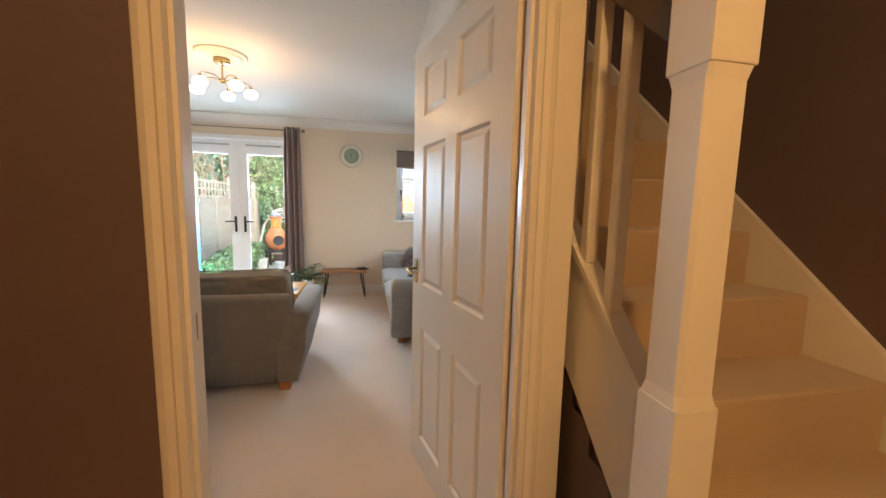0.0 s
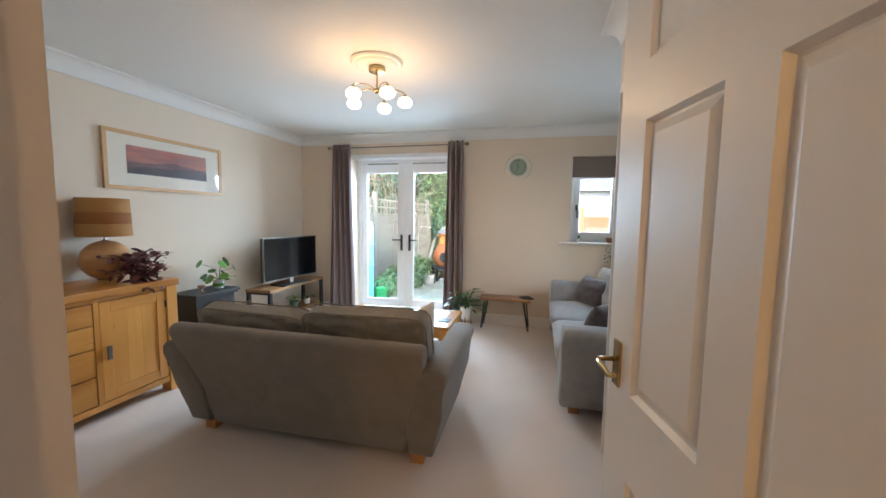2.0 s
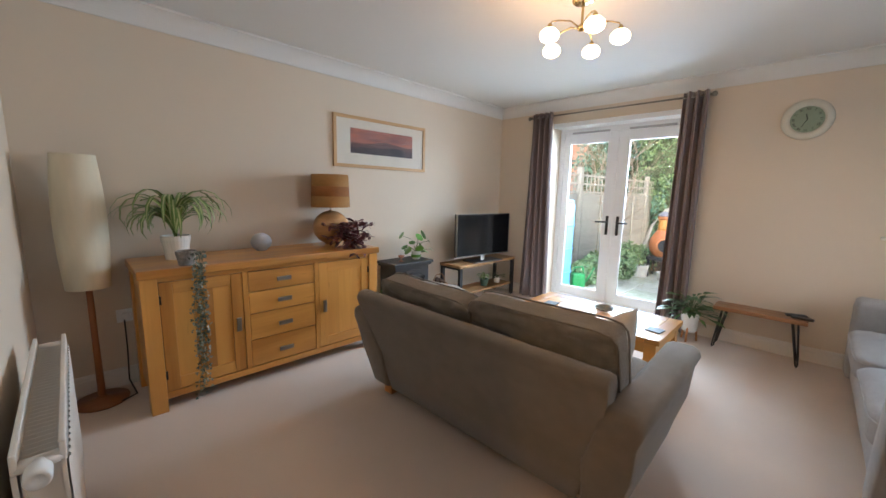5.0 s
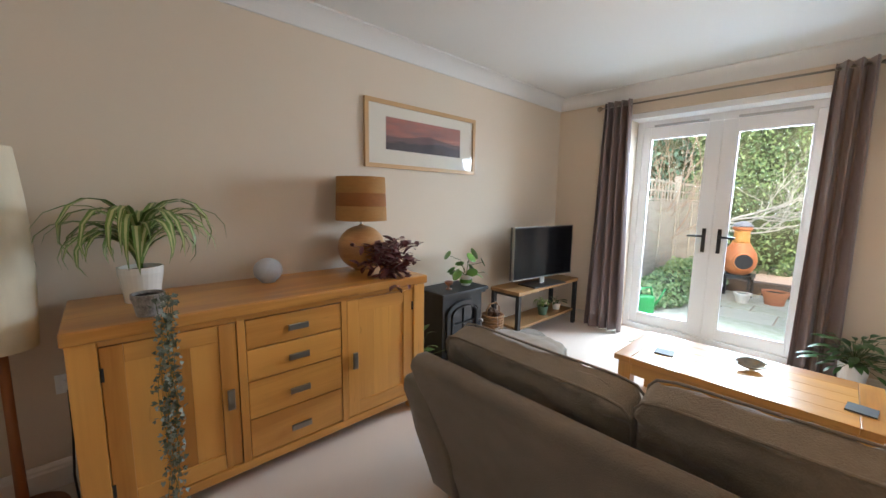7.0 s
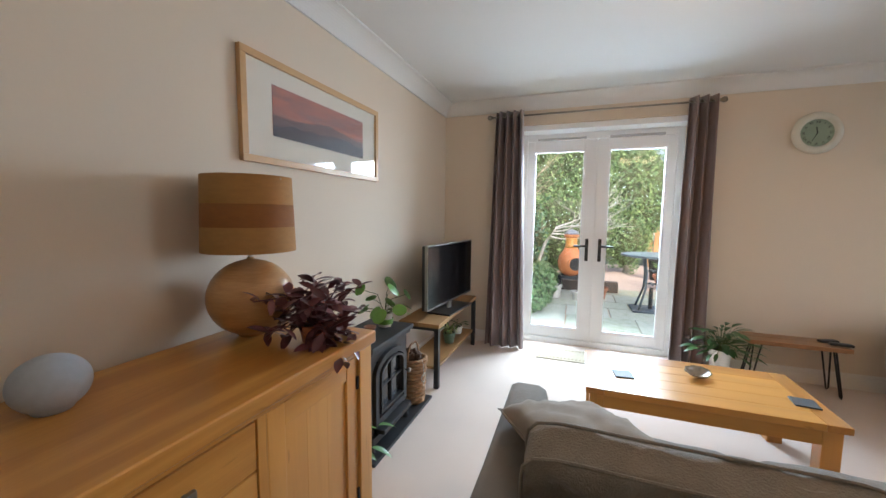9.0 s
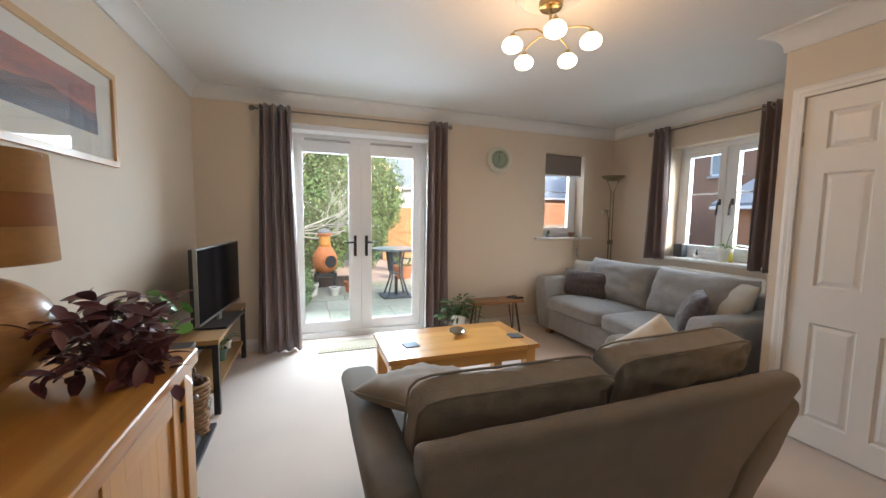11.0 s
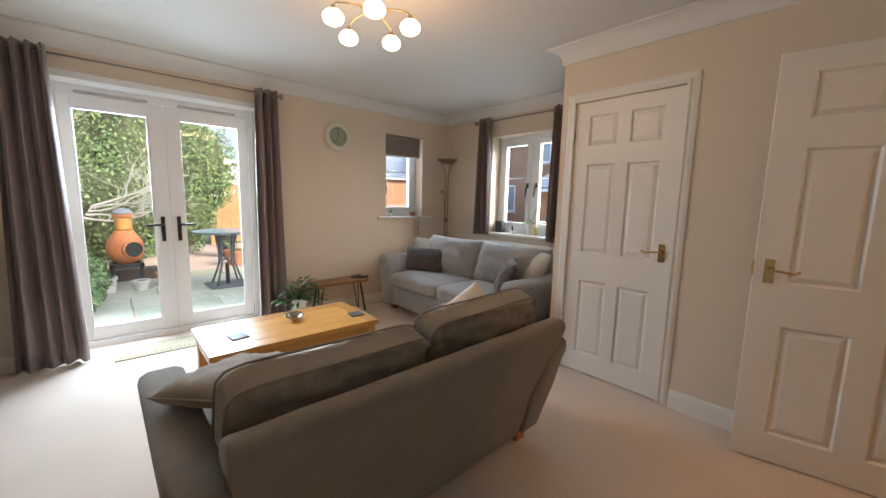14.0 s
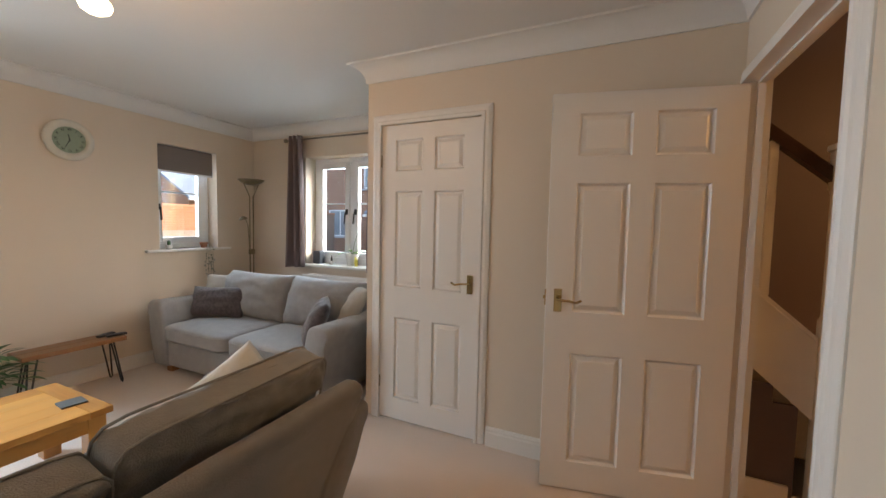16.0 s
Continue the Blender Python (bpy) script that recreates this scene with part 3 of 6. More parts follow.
# ---- curtains ----
def curtain_mesh(w, z0, z1, folds, depth, seed, flare=1.22):
    """A gathered sheet with soft folds from x 0 to w that opens a little towards its hem, two-sided with thickness."""
    bm = bmesh.new()
    n, k = folds * 10, 14
    rng = random.Random(seed)
    ph = [rng.uniform(0, 6.28) for _ in range(4)]
    sheets = []
    for off in (-0.003, 0.003):
        g = []
        for j in range(k + 1):
            v = j / k
            row = []
            for i in range(n + 1):
                u = i / n
                s = flare + (1 - flare) * v
                a = 2 * math.pi * folds * u + 0.5 * math.sin(3 * (1 - v) + ph[0]) * (1 - v)
                d = depth * (math.sin(a) + 0.25 * math.sin(2 * a + ph[1])) * (0.85 + 0.35 * (1 - v) * math.sin(5 * u + ph[2]))
                x = w / 2 + (u - 0.5) * w * s + 0.010 * (1 - v) * math.sin(9 * u + ph[3])
                row.append(bm.verts.new((x, d + off + 0.02 * (1 - v) * math.sin(4 * u + ph[1]), z0 + (z1 - z0) * v)))
            g.append(row)
        for j in range(k):
            for i in range(n):
                bm.faces.new((g[j][i], g[j][i + 1], g[j + 1][i + 1], g[j + 1][i]))
        sheets.append(g)
    a, b = sheets
    for j in range(k):
        for i in (0, n):
            bm.faces.new((a[j][i], b[j][i], b[j + 1][i], a[j + 1][i]))
    for i in range(n):
        for j in (0, k):
            bm.faces.new((a[j][i], b[j][i], b[j][i + 1], a[j][i + 1]))
    return bm


def curtain(x, y, rz, w, z0, z1, folds, seed, label, flare=1.22):
    c = thing("curtain", label, "curtain", x, y, z0, rz, group="mauve-grey eyelet curtains")
    part("cloth", curtain_mesh(w, 0, z1 - z0, folds, 0.046, seed, flare), M_CURT, c, "", True)
    eye = bmesh.new()
    for i in range(folds * 2):
        tube([(w * (i + 0.5) / (folds * 2) + 0.02 * math.cos(t), 0.021 * math.sin(t), z1 - z0 - 0.035 + 0.021 * math.sin(t)) for t in [2 * math.pi * q / 10 for q in range(11)]], 0.003, 5, bm=eye)
    part("eyelets", eye, M_STEEL, c, "steel eyelet rings")
    return c


curtain(-2.655, 5.52, 0, 0.255, 0.012, 2.265, 4, 3, "long mauve-grey satin curtain drawn back beside the garden doors", 1.45)
curtain(-1.085, 5.535, 0, 0.20, 0.012, 2.265, 3, 8, "long mauve-grey satin curtain gathered beside the garden doors")
curtain(1.345, 4.79, 90, 0.18, 0.86, 2.27, 3, 12, "short mauve-grey curtain drawn back at the side window")
curtain(1.345, 3.72, 90, 0.21, 0.86, 2.27, 3, 15, "short mauve-grey curtain at the side window")


M_POLE = mat("satin_pewter_pole", (0.34, 0.31, 0.26), 0.35, 1.0, vary=0.08, scale=20, fine=150, bump=0.02)


def pole(name, p0, p1, wall, label):
    """A nickel curtain pole with ball finials and two brackets; wall: the way to the wall."""
    a, b, w = Vector(p0), Vector(p1), Vector(wall)
    d = (b - a).normalized()
    c = thing(name, label, "curtain pole", *((a + b) / 2))
    o = (a + b) / 2
    part("rod", tube([a - o, b - o], 0.008, 10), M_POLE, c, "", True)
    for e, s in ((a, -1), (b, 1)):
        f = moved(lathe([(0.004, -0.03), (0.012, -0.028), (0.012, -0.02), (0.016, -0.015), (0.024, 0.0), (0.02, 0.016), (0.004, 0.026)], 14), Matrix.Translation(e - o + d * s * 0.02) @ (d * s).to_track_quat("Z", "X").to_matrix().to_4x4())
        part("finial", f, M_POLE, c, "", True)
        q = e - o - d * s * 0.05
        part("bracket", tube([q, q + w], 0.006, 8), M_POLE, c)
    return c


pole("curtain_pole", (-2.70, 5.54, 2.225), (-0.87, 5.54, 2.225), (0, 0.08, 0), "slim brushed nickel curtain pole over the garden doors")
pole("curtain_pole", (1.345, 3.62, 2.23), (1.345, 5.0, 2.23), (0.075, 0, 0), "slim brushed nickel curtain pole over the side window")


# ---- sofas ----
def soft_box(sx, sy, sz, k=7.0, cuts=9, puff=0.12, seed=0, wrinkle=0.006):
    """A box cushion with rounded edges, domed faces and slightly creased cloth, centred."""
    bm = bmesh.new()
    bmesh.ops.create_cube(bm, size=2.0)
    bmesh.ops.subdivide_edges(bm, edges=bm.edges[:], cuts=cuts, use_grid_fill=True)
    for v in bm.verts:
        x, y, z = v.co
        r = (abs(x) ** k + abs(y) ** k + abs(z) ** k) ** (1 / k)
        x, y, z = x / r, y / r, z / r
        dome = 1 + puff * (1 - x * x) * (1 - y * y)
        w = wrinkle * (noise.noise(Vector((x * 2.5 + seed, y * 5, z * 2))) + 0.7 * noise.noise(Vector((x * 9 + seed * 3, y * 3, z * 3 + 5))))
        fold = abs(noise.noise(Vector((x * 5.5 + seed * 1.7, y * 1.5 + seed, z * 1.2)))) - 0.2
        sag = 1 - 0.03 * (1 - x * x)
        v.co = Vector((x * sx / 2, y * sy / 2 * sag, z * sz / 2 * dome + w + wrinkle * 0.6 * fold))
    return bm


def piping(sx, sy, z, k=7.0, r=0.005, n=56, sag=0.03):
    pts = []
    for i in range(n + 1):
        a = 2 * math.pi * i / n
        c, s = math.cos(a), math.sin(a)
        q = (abs(c) ** k + abs(s) ** k) ** (1 / k)
        x, y = c / q, s / q
        pts.append((x * sx / 2, y * sy / 2 * (1 - sag * (1 - x * x)), z))
    return tube(pts, r, 6)


def sofa_arm(side, half, depth, height, wid):
    """A flared arm: a leaning slab with a round top, swept from back to front, its front edge rounded."""
    base_out, base_in, top_out, top_in = half - 0.10, half - 0.10 - wid * 0.8, half, half - wid
    outer = [(base_out, 0.07), (base_out + 0.02, 0.16), (base_out + 0.065, 0.32), (top_out - 0.02, height - 0.10), (top_out, height - 0.045), (top_out - 0.008, height - 0.016), (top_out - 0.035, height)]
    inner = [(top_in + 0.035, height), (top_in + 0.008, height - 0.016), (top_in, height - 0.045), (top_in - 0.02, height - 0.14), (base_in, 0.30), (base_in, 0.07)]
    prof = outer + inner
    bm = bmesh.new()
    rings = []
    cx = sum(p[0] for p in prof) / len(prof)
    for y, k, dz in ((0.050, 0.90, -0.01), (0.056, 0.965, -0.003), (0.075, 1, 0), (depth * 0.4, 1, -0.012), (depth * 0.7, 1, -0.006), (depth - 0.03, 1, 0), (depth - 0.008, 0.96, -0.004), (depth, 0.86, -0.016)):
        rings.append([bm.verts.new((side * (cx + (x - cx) * k), y + max(0.0, 1 - y / depth) * 0.115 * (1 - z / height), (z - 0.33) * (k if k < 1 else 1) + 0.33 + dz * (z / height))) for x, z in prof])
    for a, b in zip(rings, rings[1:]):
        for i in range(len(prof)):
            j = (i + 1) % len(prof)
            bm.faces.new((a[i], a[j], b[j], b[i]))
    bm.faces.new(rings[0]), bm.faces.new(rings[-1][::-1])
    return bm


M_FOOT = wood("orange_beech", (0.50, 0.22, 0.07), (0.36, 0.14, 0.04), 0.4, 2)


def sofa_back(half, top):
    """A padded back that leans away from the seat and widens upward between the arms, its rim rolled over and its ends rounded."""
    prof = [(0.165, 0.07), (0.135, 0.24), (0.082, 0.44), (0.022, top - 0.075), (0.006, top - 0.035), (0.014, top - 0.012), (0.036, top), (0.075, top), (0.10, top - 0.014), (0.112, top - 0.04), (0.15, top - 0.18), (0.27, 0.30), (0.27, 0.07)]
    n = 24
    rows = []
    bm = bmesh.new()
    ends = [(1.0, 0.90), (0.997, 0.955), (0.988, 0.985), (0.972, 1.0)]
    us = [(-u, k) for u, k in ends] + [(-0.95 + 1.9 * i / n, 1.0) for i in range(n + 1)] + [(u, k) for u, k in ends[::-1]]
    for u, k in us:
        row = []
        for y, z in prof:
            w = half - 0.145 * max(0.0, 1 - (z - 0.07) / (top - 0.12)) ** 1.3
            cyz = 0.20 - 0.13 * (z - 0.07) / (top - 0.07)
            row.append(bm.verts.new((u * w, cyz + (y - cyz) * k, z if z < top - 0.2 else z - (1 - k) * 0.22 + 0.003 * noise.noise(Vector((u * 6, z, 2))))))
        rows.append(row)
    for a, b in zip(rows, rows[1:]):
        for i in range(len(prof)):
            j = (i + 1) % len(prof)
            bm.faces.new((a[i], a[j], b[j], b[i]))
    bm.faces.new(rows[0]), bm.faces.new(rows[-1][::-1])
    return bm


def sofa(x, y, rz, half, depth, label, back_h=0.71, cush_h=0.40, cush_top=0.79, arm_h=0.585, arm_w=0.16, seed=1, cloth=M_SOFA, back_cloth=M_CUSH, seam=M_CUSH, slump=0.0, lean=15.0):
    s = thing("sofa", label, "sofa", x, y, 0, rz, group="matching grey sofas")
    inside = half - arm_w - 0.005
    part("base", box(-half + 0.14, half - 0.14, 0.19, depth - 0.03, 0.07, 0.30, 0.025, 3), cloth, s, "", True)
    part("back_panel", sofa_back(half - 0.115, back_h), cloth, s, "", True)
    for side in (-1, 1):
        part("arm", sofa_arm(side, half, depth, arm_h, arm_w), cloth, s, "", True)
    w = inside - 0.01
    for i, side in enumerate((-1, 1)):
        m = Matrix.Translation((side * w / 2, 0.20 + (depth - 0.17) / 2, 0.365))
        seat = part("seat_cushion", moved(soft_box(w - 0.004, depth - 0.17, 0.15, puff=0.22, seed=seed + i), m), cloth, s, "", True)
        part("piping", moved(piping(w - 0.004, depth - 0.17, 0.045, r=0.004), m), seam, seat)
        if slump:
            bw = w + 0.03
            m = Matrix.Translation((side * bw / 2, 0.30, cush_top - cush_h / 2)) @ pose(0, 0, 0, 90 + lean + 4, 0, side * 2.0)
            part("back_cushion", moved(pillow(bw + 0.03, cush_h + 0.06, 0.34, power=3.4, n=26, puff=0.5, seed=seed + 5 + i, wrinkle=0.034), m), back_cloth, s, "", True)
            continue
        bw = w + 0.035
        m = Matrix.Translation((side * bw / 2, 0.265, cush_top + 0.035 * i - cush_h / 2)) @ pose(0, 0, 0, 90 + lean, 0, 0) @ pose(0, 0, 0, 0, 0, side)
        back = part("back_cushion", moved(soft_box(bw - 0.008, cush_h, 0.130, k=9.0, puff=0.30, seed=seed + 5 + i, wrinkle=0.021, cuts=25), m), back_cloth, s, "", True)
        for e in (-1, 1):
            part("piping", moved(piping(bw - 0.004, cush_h + 0.006, e * 0.054, k=9.0, r=0.0045, sag=0.03), m), seam, back)
    for sx in (-1, 1):
        for yy in (0.22, depth - 0.11):
            part("foot", boxes([(sx * (half - 0.19) - 0.035, sx * (half - 0.19) + 0.035, yy - 0.03, yy + 0.04, 0.0, 0.075)], 0.005), M_FOOT, s, "orange beech block foot")
    return s


sofa(-1.255, 2.605, 0.6, 0.865, 0.955, "grey fabric two-seater sofa with flared arms, its cloth tinted as in warm shade, back to the doorway")
sofa(1.15, 4.44, 90.0, 1.02, 0.96, "grey fabric three-seater sofa in the recess under the windows", back_h=0.72, cush_h=0.42, cush_top=0.825, arm_h=0.63, arm_w=0.19, seed=20, cloth=M_SOFA2, back_cloth=M_SOFA2, seam=M_SOFA2, slump=0.8)


def scatter(x, y, z, rx, ry, rz, sx, sy, sz, material, label, seed, edge=None, spin=0):
    c = thing("cushion", label, "cushion", x, y, z, 0)
    m = pose(0, 0, 0, rx, ry, rz) @ pose(0, 0, 0, 0, 0, spin)
    part("cover", moved(pillow(sx, sy, sz, seed=seed, wrinkle=0.012), m), material, c, "", True)
    if edge:
        part("piping", moved(piping(sx * 0.97, sy * 0.97, 0.0, k=16, r=0.004, sag=0.06), m), edge, c)
    return c


M_CUSHB = mat("oatmeal_cushion_cloth", (0.31, 0.26, 0.205), 0.9, vary=0.12, scale=20, fine=300, bump=0.4, sheen=0.2)
M_CREAM = mat("cream_ribbed_cushion_cloth", (0.60, 0.55, 0.48), 0.9, vary=0.10, scale=3, fine=60, bump=0.4, stretch=(1, 6, 1))
M_DARKC = mat("charcoal_brown_tufted_cushion", (0.14, 0.11, 0.115), 0.85, vary=0.35, scale=45, fine=160, bump=0.7, sheen=0.4)
M_PALE = mat("pale_grey_cushion_cloth", (0.52, 0.50, 0.46), 0.9, vary=0.06, scale=12, fine=300, bump=0.3)
scatter(-1.86, 3.14, 0.635, -10, 4, 28, 0.39, 0.39, 0.12, M_CUSHB, "oatmeal square cushion slumped on the smaller sofa", 31, M_CUSH)
scatter(-0.70, 3.10, 0.60, 62, 0, -50, 0.36, 0.36, 0.13, M_CREAM, "cream ribbed cushion against the smaller sofa's arm", 32, spin=40)
scatter(0.78, 5.22, 0.62, 66, 0, -62, 0.46, 0.40, 0.15, M_PALE, "pale grey square cushion in the larger sofa's corner", 33)
scatter(0.60, 5.10, 0.575, 62, 0, -68, 0.55, 0.31, 0.15, M_DARKC, "long charcoal tufted cushion in the larger sofa's corner", 34)
scatter(0.80, 3.72, 0.63, 62, 0, -132, 0.46, 0.44, 0.15, M_CREAM, "cream ribbed cushion against the larger sofa's arm", 35)
scatter(0.50, 3.80, 0.585, 64, 0, -140, 0.38, 0.36, 0.14, M_DARKC, "dark sequinned cushion against the larger sofa's arm", 36)


# ---- coffee table ----
ct = thing("coffee_table", "light oak coffee table with square legs", "coffee table", -1.2525, 4.333, 0)
TW, TD = 0.5525, 0.302
for k in range(5):
    y0 = -TD + 0.002 + k * (2 * TD - 0.004) / 5
    part("plank", box(-TW + 0.092, TW - 0.092, y0, y0 + (2 * TD - 0.004) / 5 - 0.0006, 0.352, 0.386, 0.0015, 1), M_OAK_X, ct)
for s in (-1, 1):
    part("end_plank", box(min(s * TW, s * (TW - 0.091)), max(s * TW, s * (TW - 0.091)), -TD, TD, 0.352, 0.386, 0.004), M_OAK_Y, ct)
    part("apron", box(-TW + 0.09, TW - 0.09, s * (TD - 0.035) - 0.01, s * (TD - 0.035) + 0.01, 0.275, 0.352), M_OAK_X, ct)
    part("apron", box(s * (TW - 0.035) - 0.01, s * (TW - 0.035) + 0.01, -TD + 0.09, TD - 0.09, 0.275, 0.352), M_OAK_Y, ct)
    for q in (-1, 1):
        part("leg", box(s * (TW - 0.058) - 0.037, s * (TW - 0.058) + 0.037, q * (TD - 0.058) - 0.037, q * (TD - 0.058) + 0.037, 0, 0.352, 0.004), M_OAK_Z, ct)

# ---- sideboard ----
sb = thing("sideboard", "solid oak sideboard with two doors and four drawers", "sideboard", -2.64, 2.42, 0)
part("top", box(-0.515, 0.03, -0.785, 0.785, 0.80, 0.85, 0.010, 3), M_OAK_Y, sb)
for s in (-1, 1):
    part("corner_post", box(-0.075, 0.012, min(s * 0.695, s * 0.775), max(s * 0.695, s * 0.775), 0, 0.80, 0.004), M_OAK_Z, sb)
    part("corner_post", box(-0.50, -0.43, min(s * 0.695, s * 0.775), max(s * 0.695, s * 0.775), 0, 0.80, 0.004), M_OAK_Z, sb)
    part("side_panel", box(-0.43, -0.075, min(s * 0.735, s * 0.76), max(s * 0.735, s * 0.76), 0.08, 0.80), M_OAK_Y, sb)
part("carcass", boxes([(-0.47, -0.035, -0.695, 0.695, 0.09, 0.798)]), M_OAK_Y, sb)
part("bottom_rail", box(-0.035, 0.004, -0.695, 0.695, 0.075, 0.115, 0.003), M_OAK_Y, sb)
part("top_rail", box(-0.035, 0.004, -0.695, 0.695, 0.775, 0.80, 0.003), M_OAK_Y, sb)
for yy in (-0.243, 0.243):
    part("divider", box(-0.035, 0.003, yy - 0.016, yy + 0.016, 0.115, 0.775, 0.002), M_OAK_Z, sb)
M_PEWTER = mat("brushed_pewter", (0.36, 0.34, 0.31), 0.38, 1.0, vary=0.1, scale=20, fine=200, bump=0.05)
for z0, z1 in ((0.122, 0.302), (0.308, 0.482), (0.488, 0.630), (0.636, 0.768)):
    dr = part("drawer", box(-0.03, 0.0, -0.224, 0.224, z0, z1, 0.003), M_OAK_Y, sb)
    zc = {0.122: 0.200, 0.308: 0.388, 0.488: 0.557, 0.636: 0.702}[z0]
    part("handle", boxes([(0.012, 0.024, -0.048, 0.048, zc - 0.014, zc + 0.014), (-0.002, 0.014, -0.038, -0.028, zc - 0.006, zc + 0.006), (-0.002, 0.014, 0.028, 0.038, zc - 0.006, zc + 0.006)], 0.003), M_PEWTER, dr, "brushed pewter bar handle")
for s in (-1, 1):
    y0, y1 = sorted((s * 0.262, s * 0.692))
    dd = part("door", boxes([(-0.03, 0.0, y0, y0 + 0.065, 0.12, 0.77), (-0.03, 0.0, y1 - 0.065, y1, 0.12, 0.77)], 0.003), M_OAK_Z, sb)
    for z0 in (0.12, 0.70):
        part("door_rail", box(-0.03, -0.001, y0 + 0.065, y1 - 0.065, z0, z0 + 0.07, 0.003), M_OAK_Y, dd)
    for k in range(3):
        a = y0 + 0.065 + k * (y1 - y0 - 0.13) / 3
        part("panel_board", box(-0.025, -0.010, a, a + (y1 - y0 - 0.13) / 3 - 0.0003, 0.19, 0.70, 0.0004, 1), M_OAK_Z, dd)
    hy = s * 0.297
    part("handle", boxes([(0.012, 0.024, hy - 0.014, hy + 0.014, 0.395, 0.485), (-0.002, 0.014, hy - 0.006, hy + 0.006, 0.405, 0.415), (-0.002, 0.014, hy - 0.006, hy + 0.006, 0.465, 0.475)], 0.003), M_PEWTER, dd, "brushed pewter bar handle")
    for z in (0.22, 0.67):
        part("hinge", box(-0.002, 0.006, s * 0.690 - 0.006, s * 0.690 + 0.006, z - 0.025, z + 0.025, 0.001), M_BLACK, dd, "black butt hinge")

# ---- television and its stand ----
ts = thing("tv_stand", "reclaimed oak and black steel television stand", "tv stand", -2.975, 4.97, 0)
M_REC = wood("reclaimed_oak", (0.42, 0.24, 0.10), (0.27, 0.14, 0.05), 0.5, 1)
for k in range(2):
    part("top_board", box(-0.165 + 0.165 * k, -0.001 + 0.165 * k, -0.53, 0.53, 0.463, 0.495, 0.004), M_REC, ts)
part("lower_shelf", box(-0.14, 0.14, -0.50, 0.50, 0.135, 0.16, 0.004), M_REC, ts)
for sx in (-1, 1):
    for sy in (-1, 1):
        part("leg", box(sx * 0.14 - 0.018, sx * 0.14 + 0.018, sy * 0.505 - 0.02, sy * 0.505 + 0.02, 0, 0.463, 0.002), M_BLACK, ts)
    part("rail", box(-0.122, 0.122, sx * 0.505 - 0.015, sx * 0.505 + 0.015, 0.44, 0.463), M_BLACK, ts)
M_SCREEN = mat("dark_tv_screen", (0.006, 0.006, 0.007), 0.14, vary=0.05, scale=5, fine=50, bump=0.0)
M_SCREEN.node_tree.nodes["Principled BSDF"].inputs["Specular IOR Level"].default_value = 0.22
tv = thing("television", "flat black television with a slim silver bezel", "television", -2.885, 4.93, 0.495, -5.8)
part("housing", box(-0.045, 0.0, -0.44, 0.44, 0.075, 0.57, 0.006), M_RUBBER, tv)
part("screen", box(0.0, 0.003, -0.43, 0.43, 0.09, 0.56), M_SCREEN, tv, "glossy black screen")
part("bezel", boxes([(-0.02, 0.005, -0.441, -0.436, 0.072, 0.572), (-0.02, 0.005, 0.436, 0.441, 0.072, 0.572), (-0.02, 0.005, -0.436, 0.436, 0.072, 0.080), (-0.02, 0.005, -0.436, 0.436, 0.567, 0.572)], 0.001), M_PEWTER, tv, "slim silver bezel")
part("neck", box(-0.03, -0.01, -0.03, 0.03, 0.012, 0.10, 0.003), M_STEEL, tv, "silver neck")
part("foot", box(-0.11, 0.10, -0.24, 0.24, 0.0, 0.014, 0.005), M_RUBBER, tv, "black glass foot")

# ---- electric stove on its hearth ----
M_SLATE = mat("black_slate", (0.03, 0.031, 0.034), 0.4, vary=0.15, scale=8, fine=80, bump=0.15)
hs = thing("hearth_slab", "polished black slate hearth slab on the carpet", "hearth", -3.0, 3.915, 0)
part("slab", box(-0.185, 0.19, -0.395, 0.395, 0.0, 0.02, 0.003), M_SLATE, hs)
M_IRON = mat("black_cast_iron", (0.022, 0.022, 0.024), 0.5, vary=0.15, scale=30, fine=160, bump=0.15)
M_SMOKE = mat("smoky_glass", (0.03, 0.03, 0.035), 0.06, vary=0.05, scale=5, bump=0)
st = thing("electric_stove", "black cast-iron style electric stove on a slate hearth", "stove", -2.99, 3.79, 0.02)
part("body", box(-0.13, 0.12, -0.215, 0.215, 0.07, 0.57, 0.006), M_IRON, st)
part("top_plate", box(-0.15, 0.16, -0.25, 0.25, 0.57, 0.60, 0.008), M_IRON, st)
part("cornice", box(-0.14, 0.145, -0.235, 0.235, 0.55, 0.572, 0.006), M_IRON, st)
part("plinth", box(-0.14, 0.15, -0.235, 0.235, 0.06, 0.10, 0.008), M_IRON, st)
for sy in (-1, 1):
    for sx in (-0.12, 0.125):
        part("leg", lathe([(0.016, 0), (0.02, 0.012), (0.014, 0.03), (0.024, 0.065)], 12, (sx, sy * 0.205, 0)), M_IRON, st, "", True)


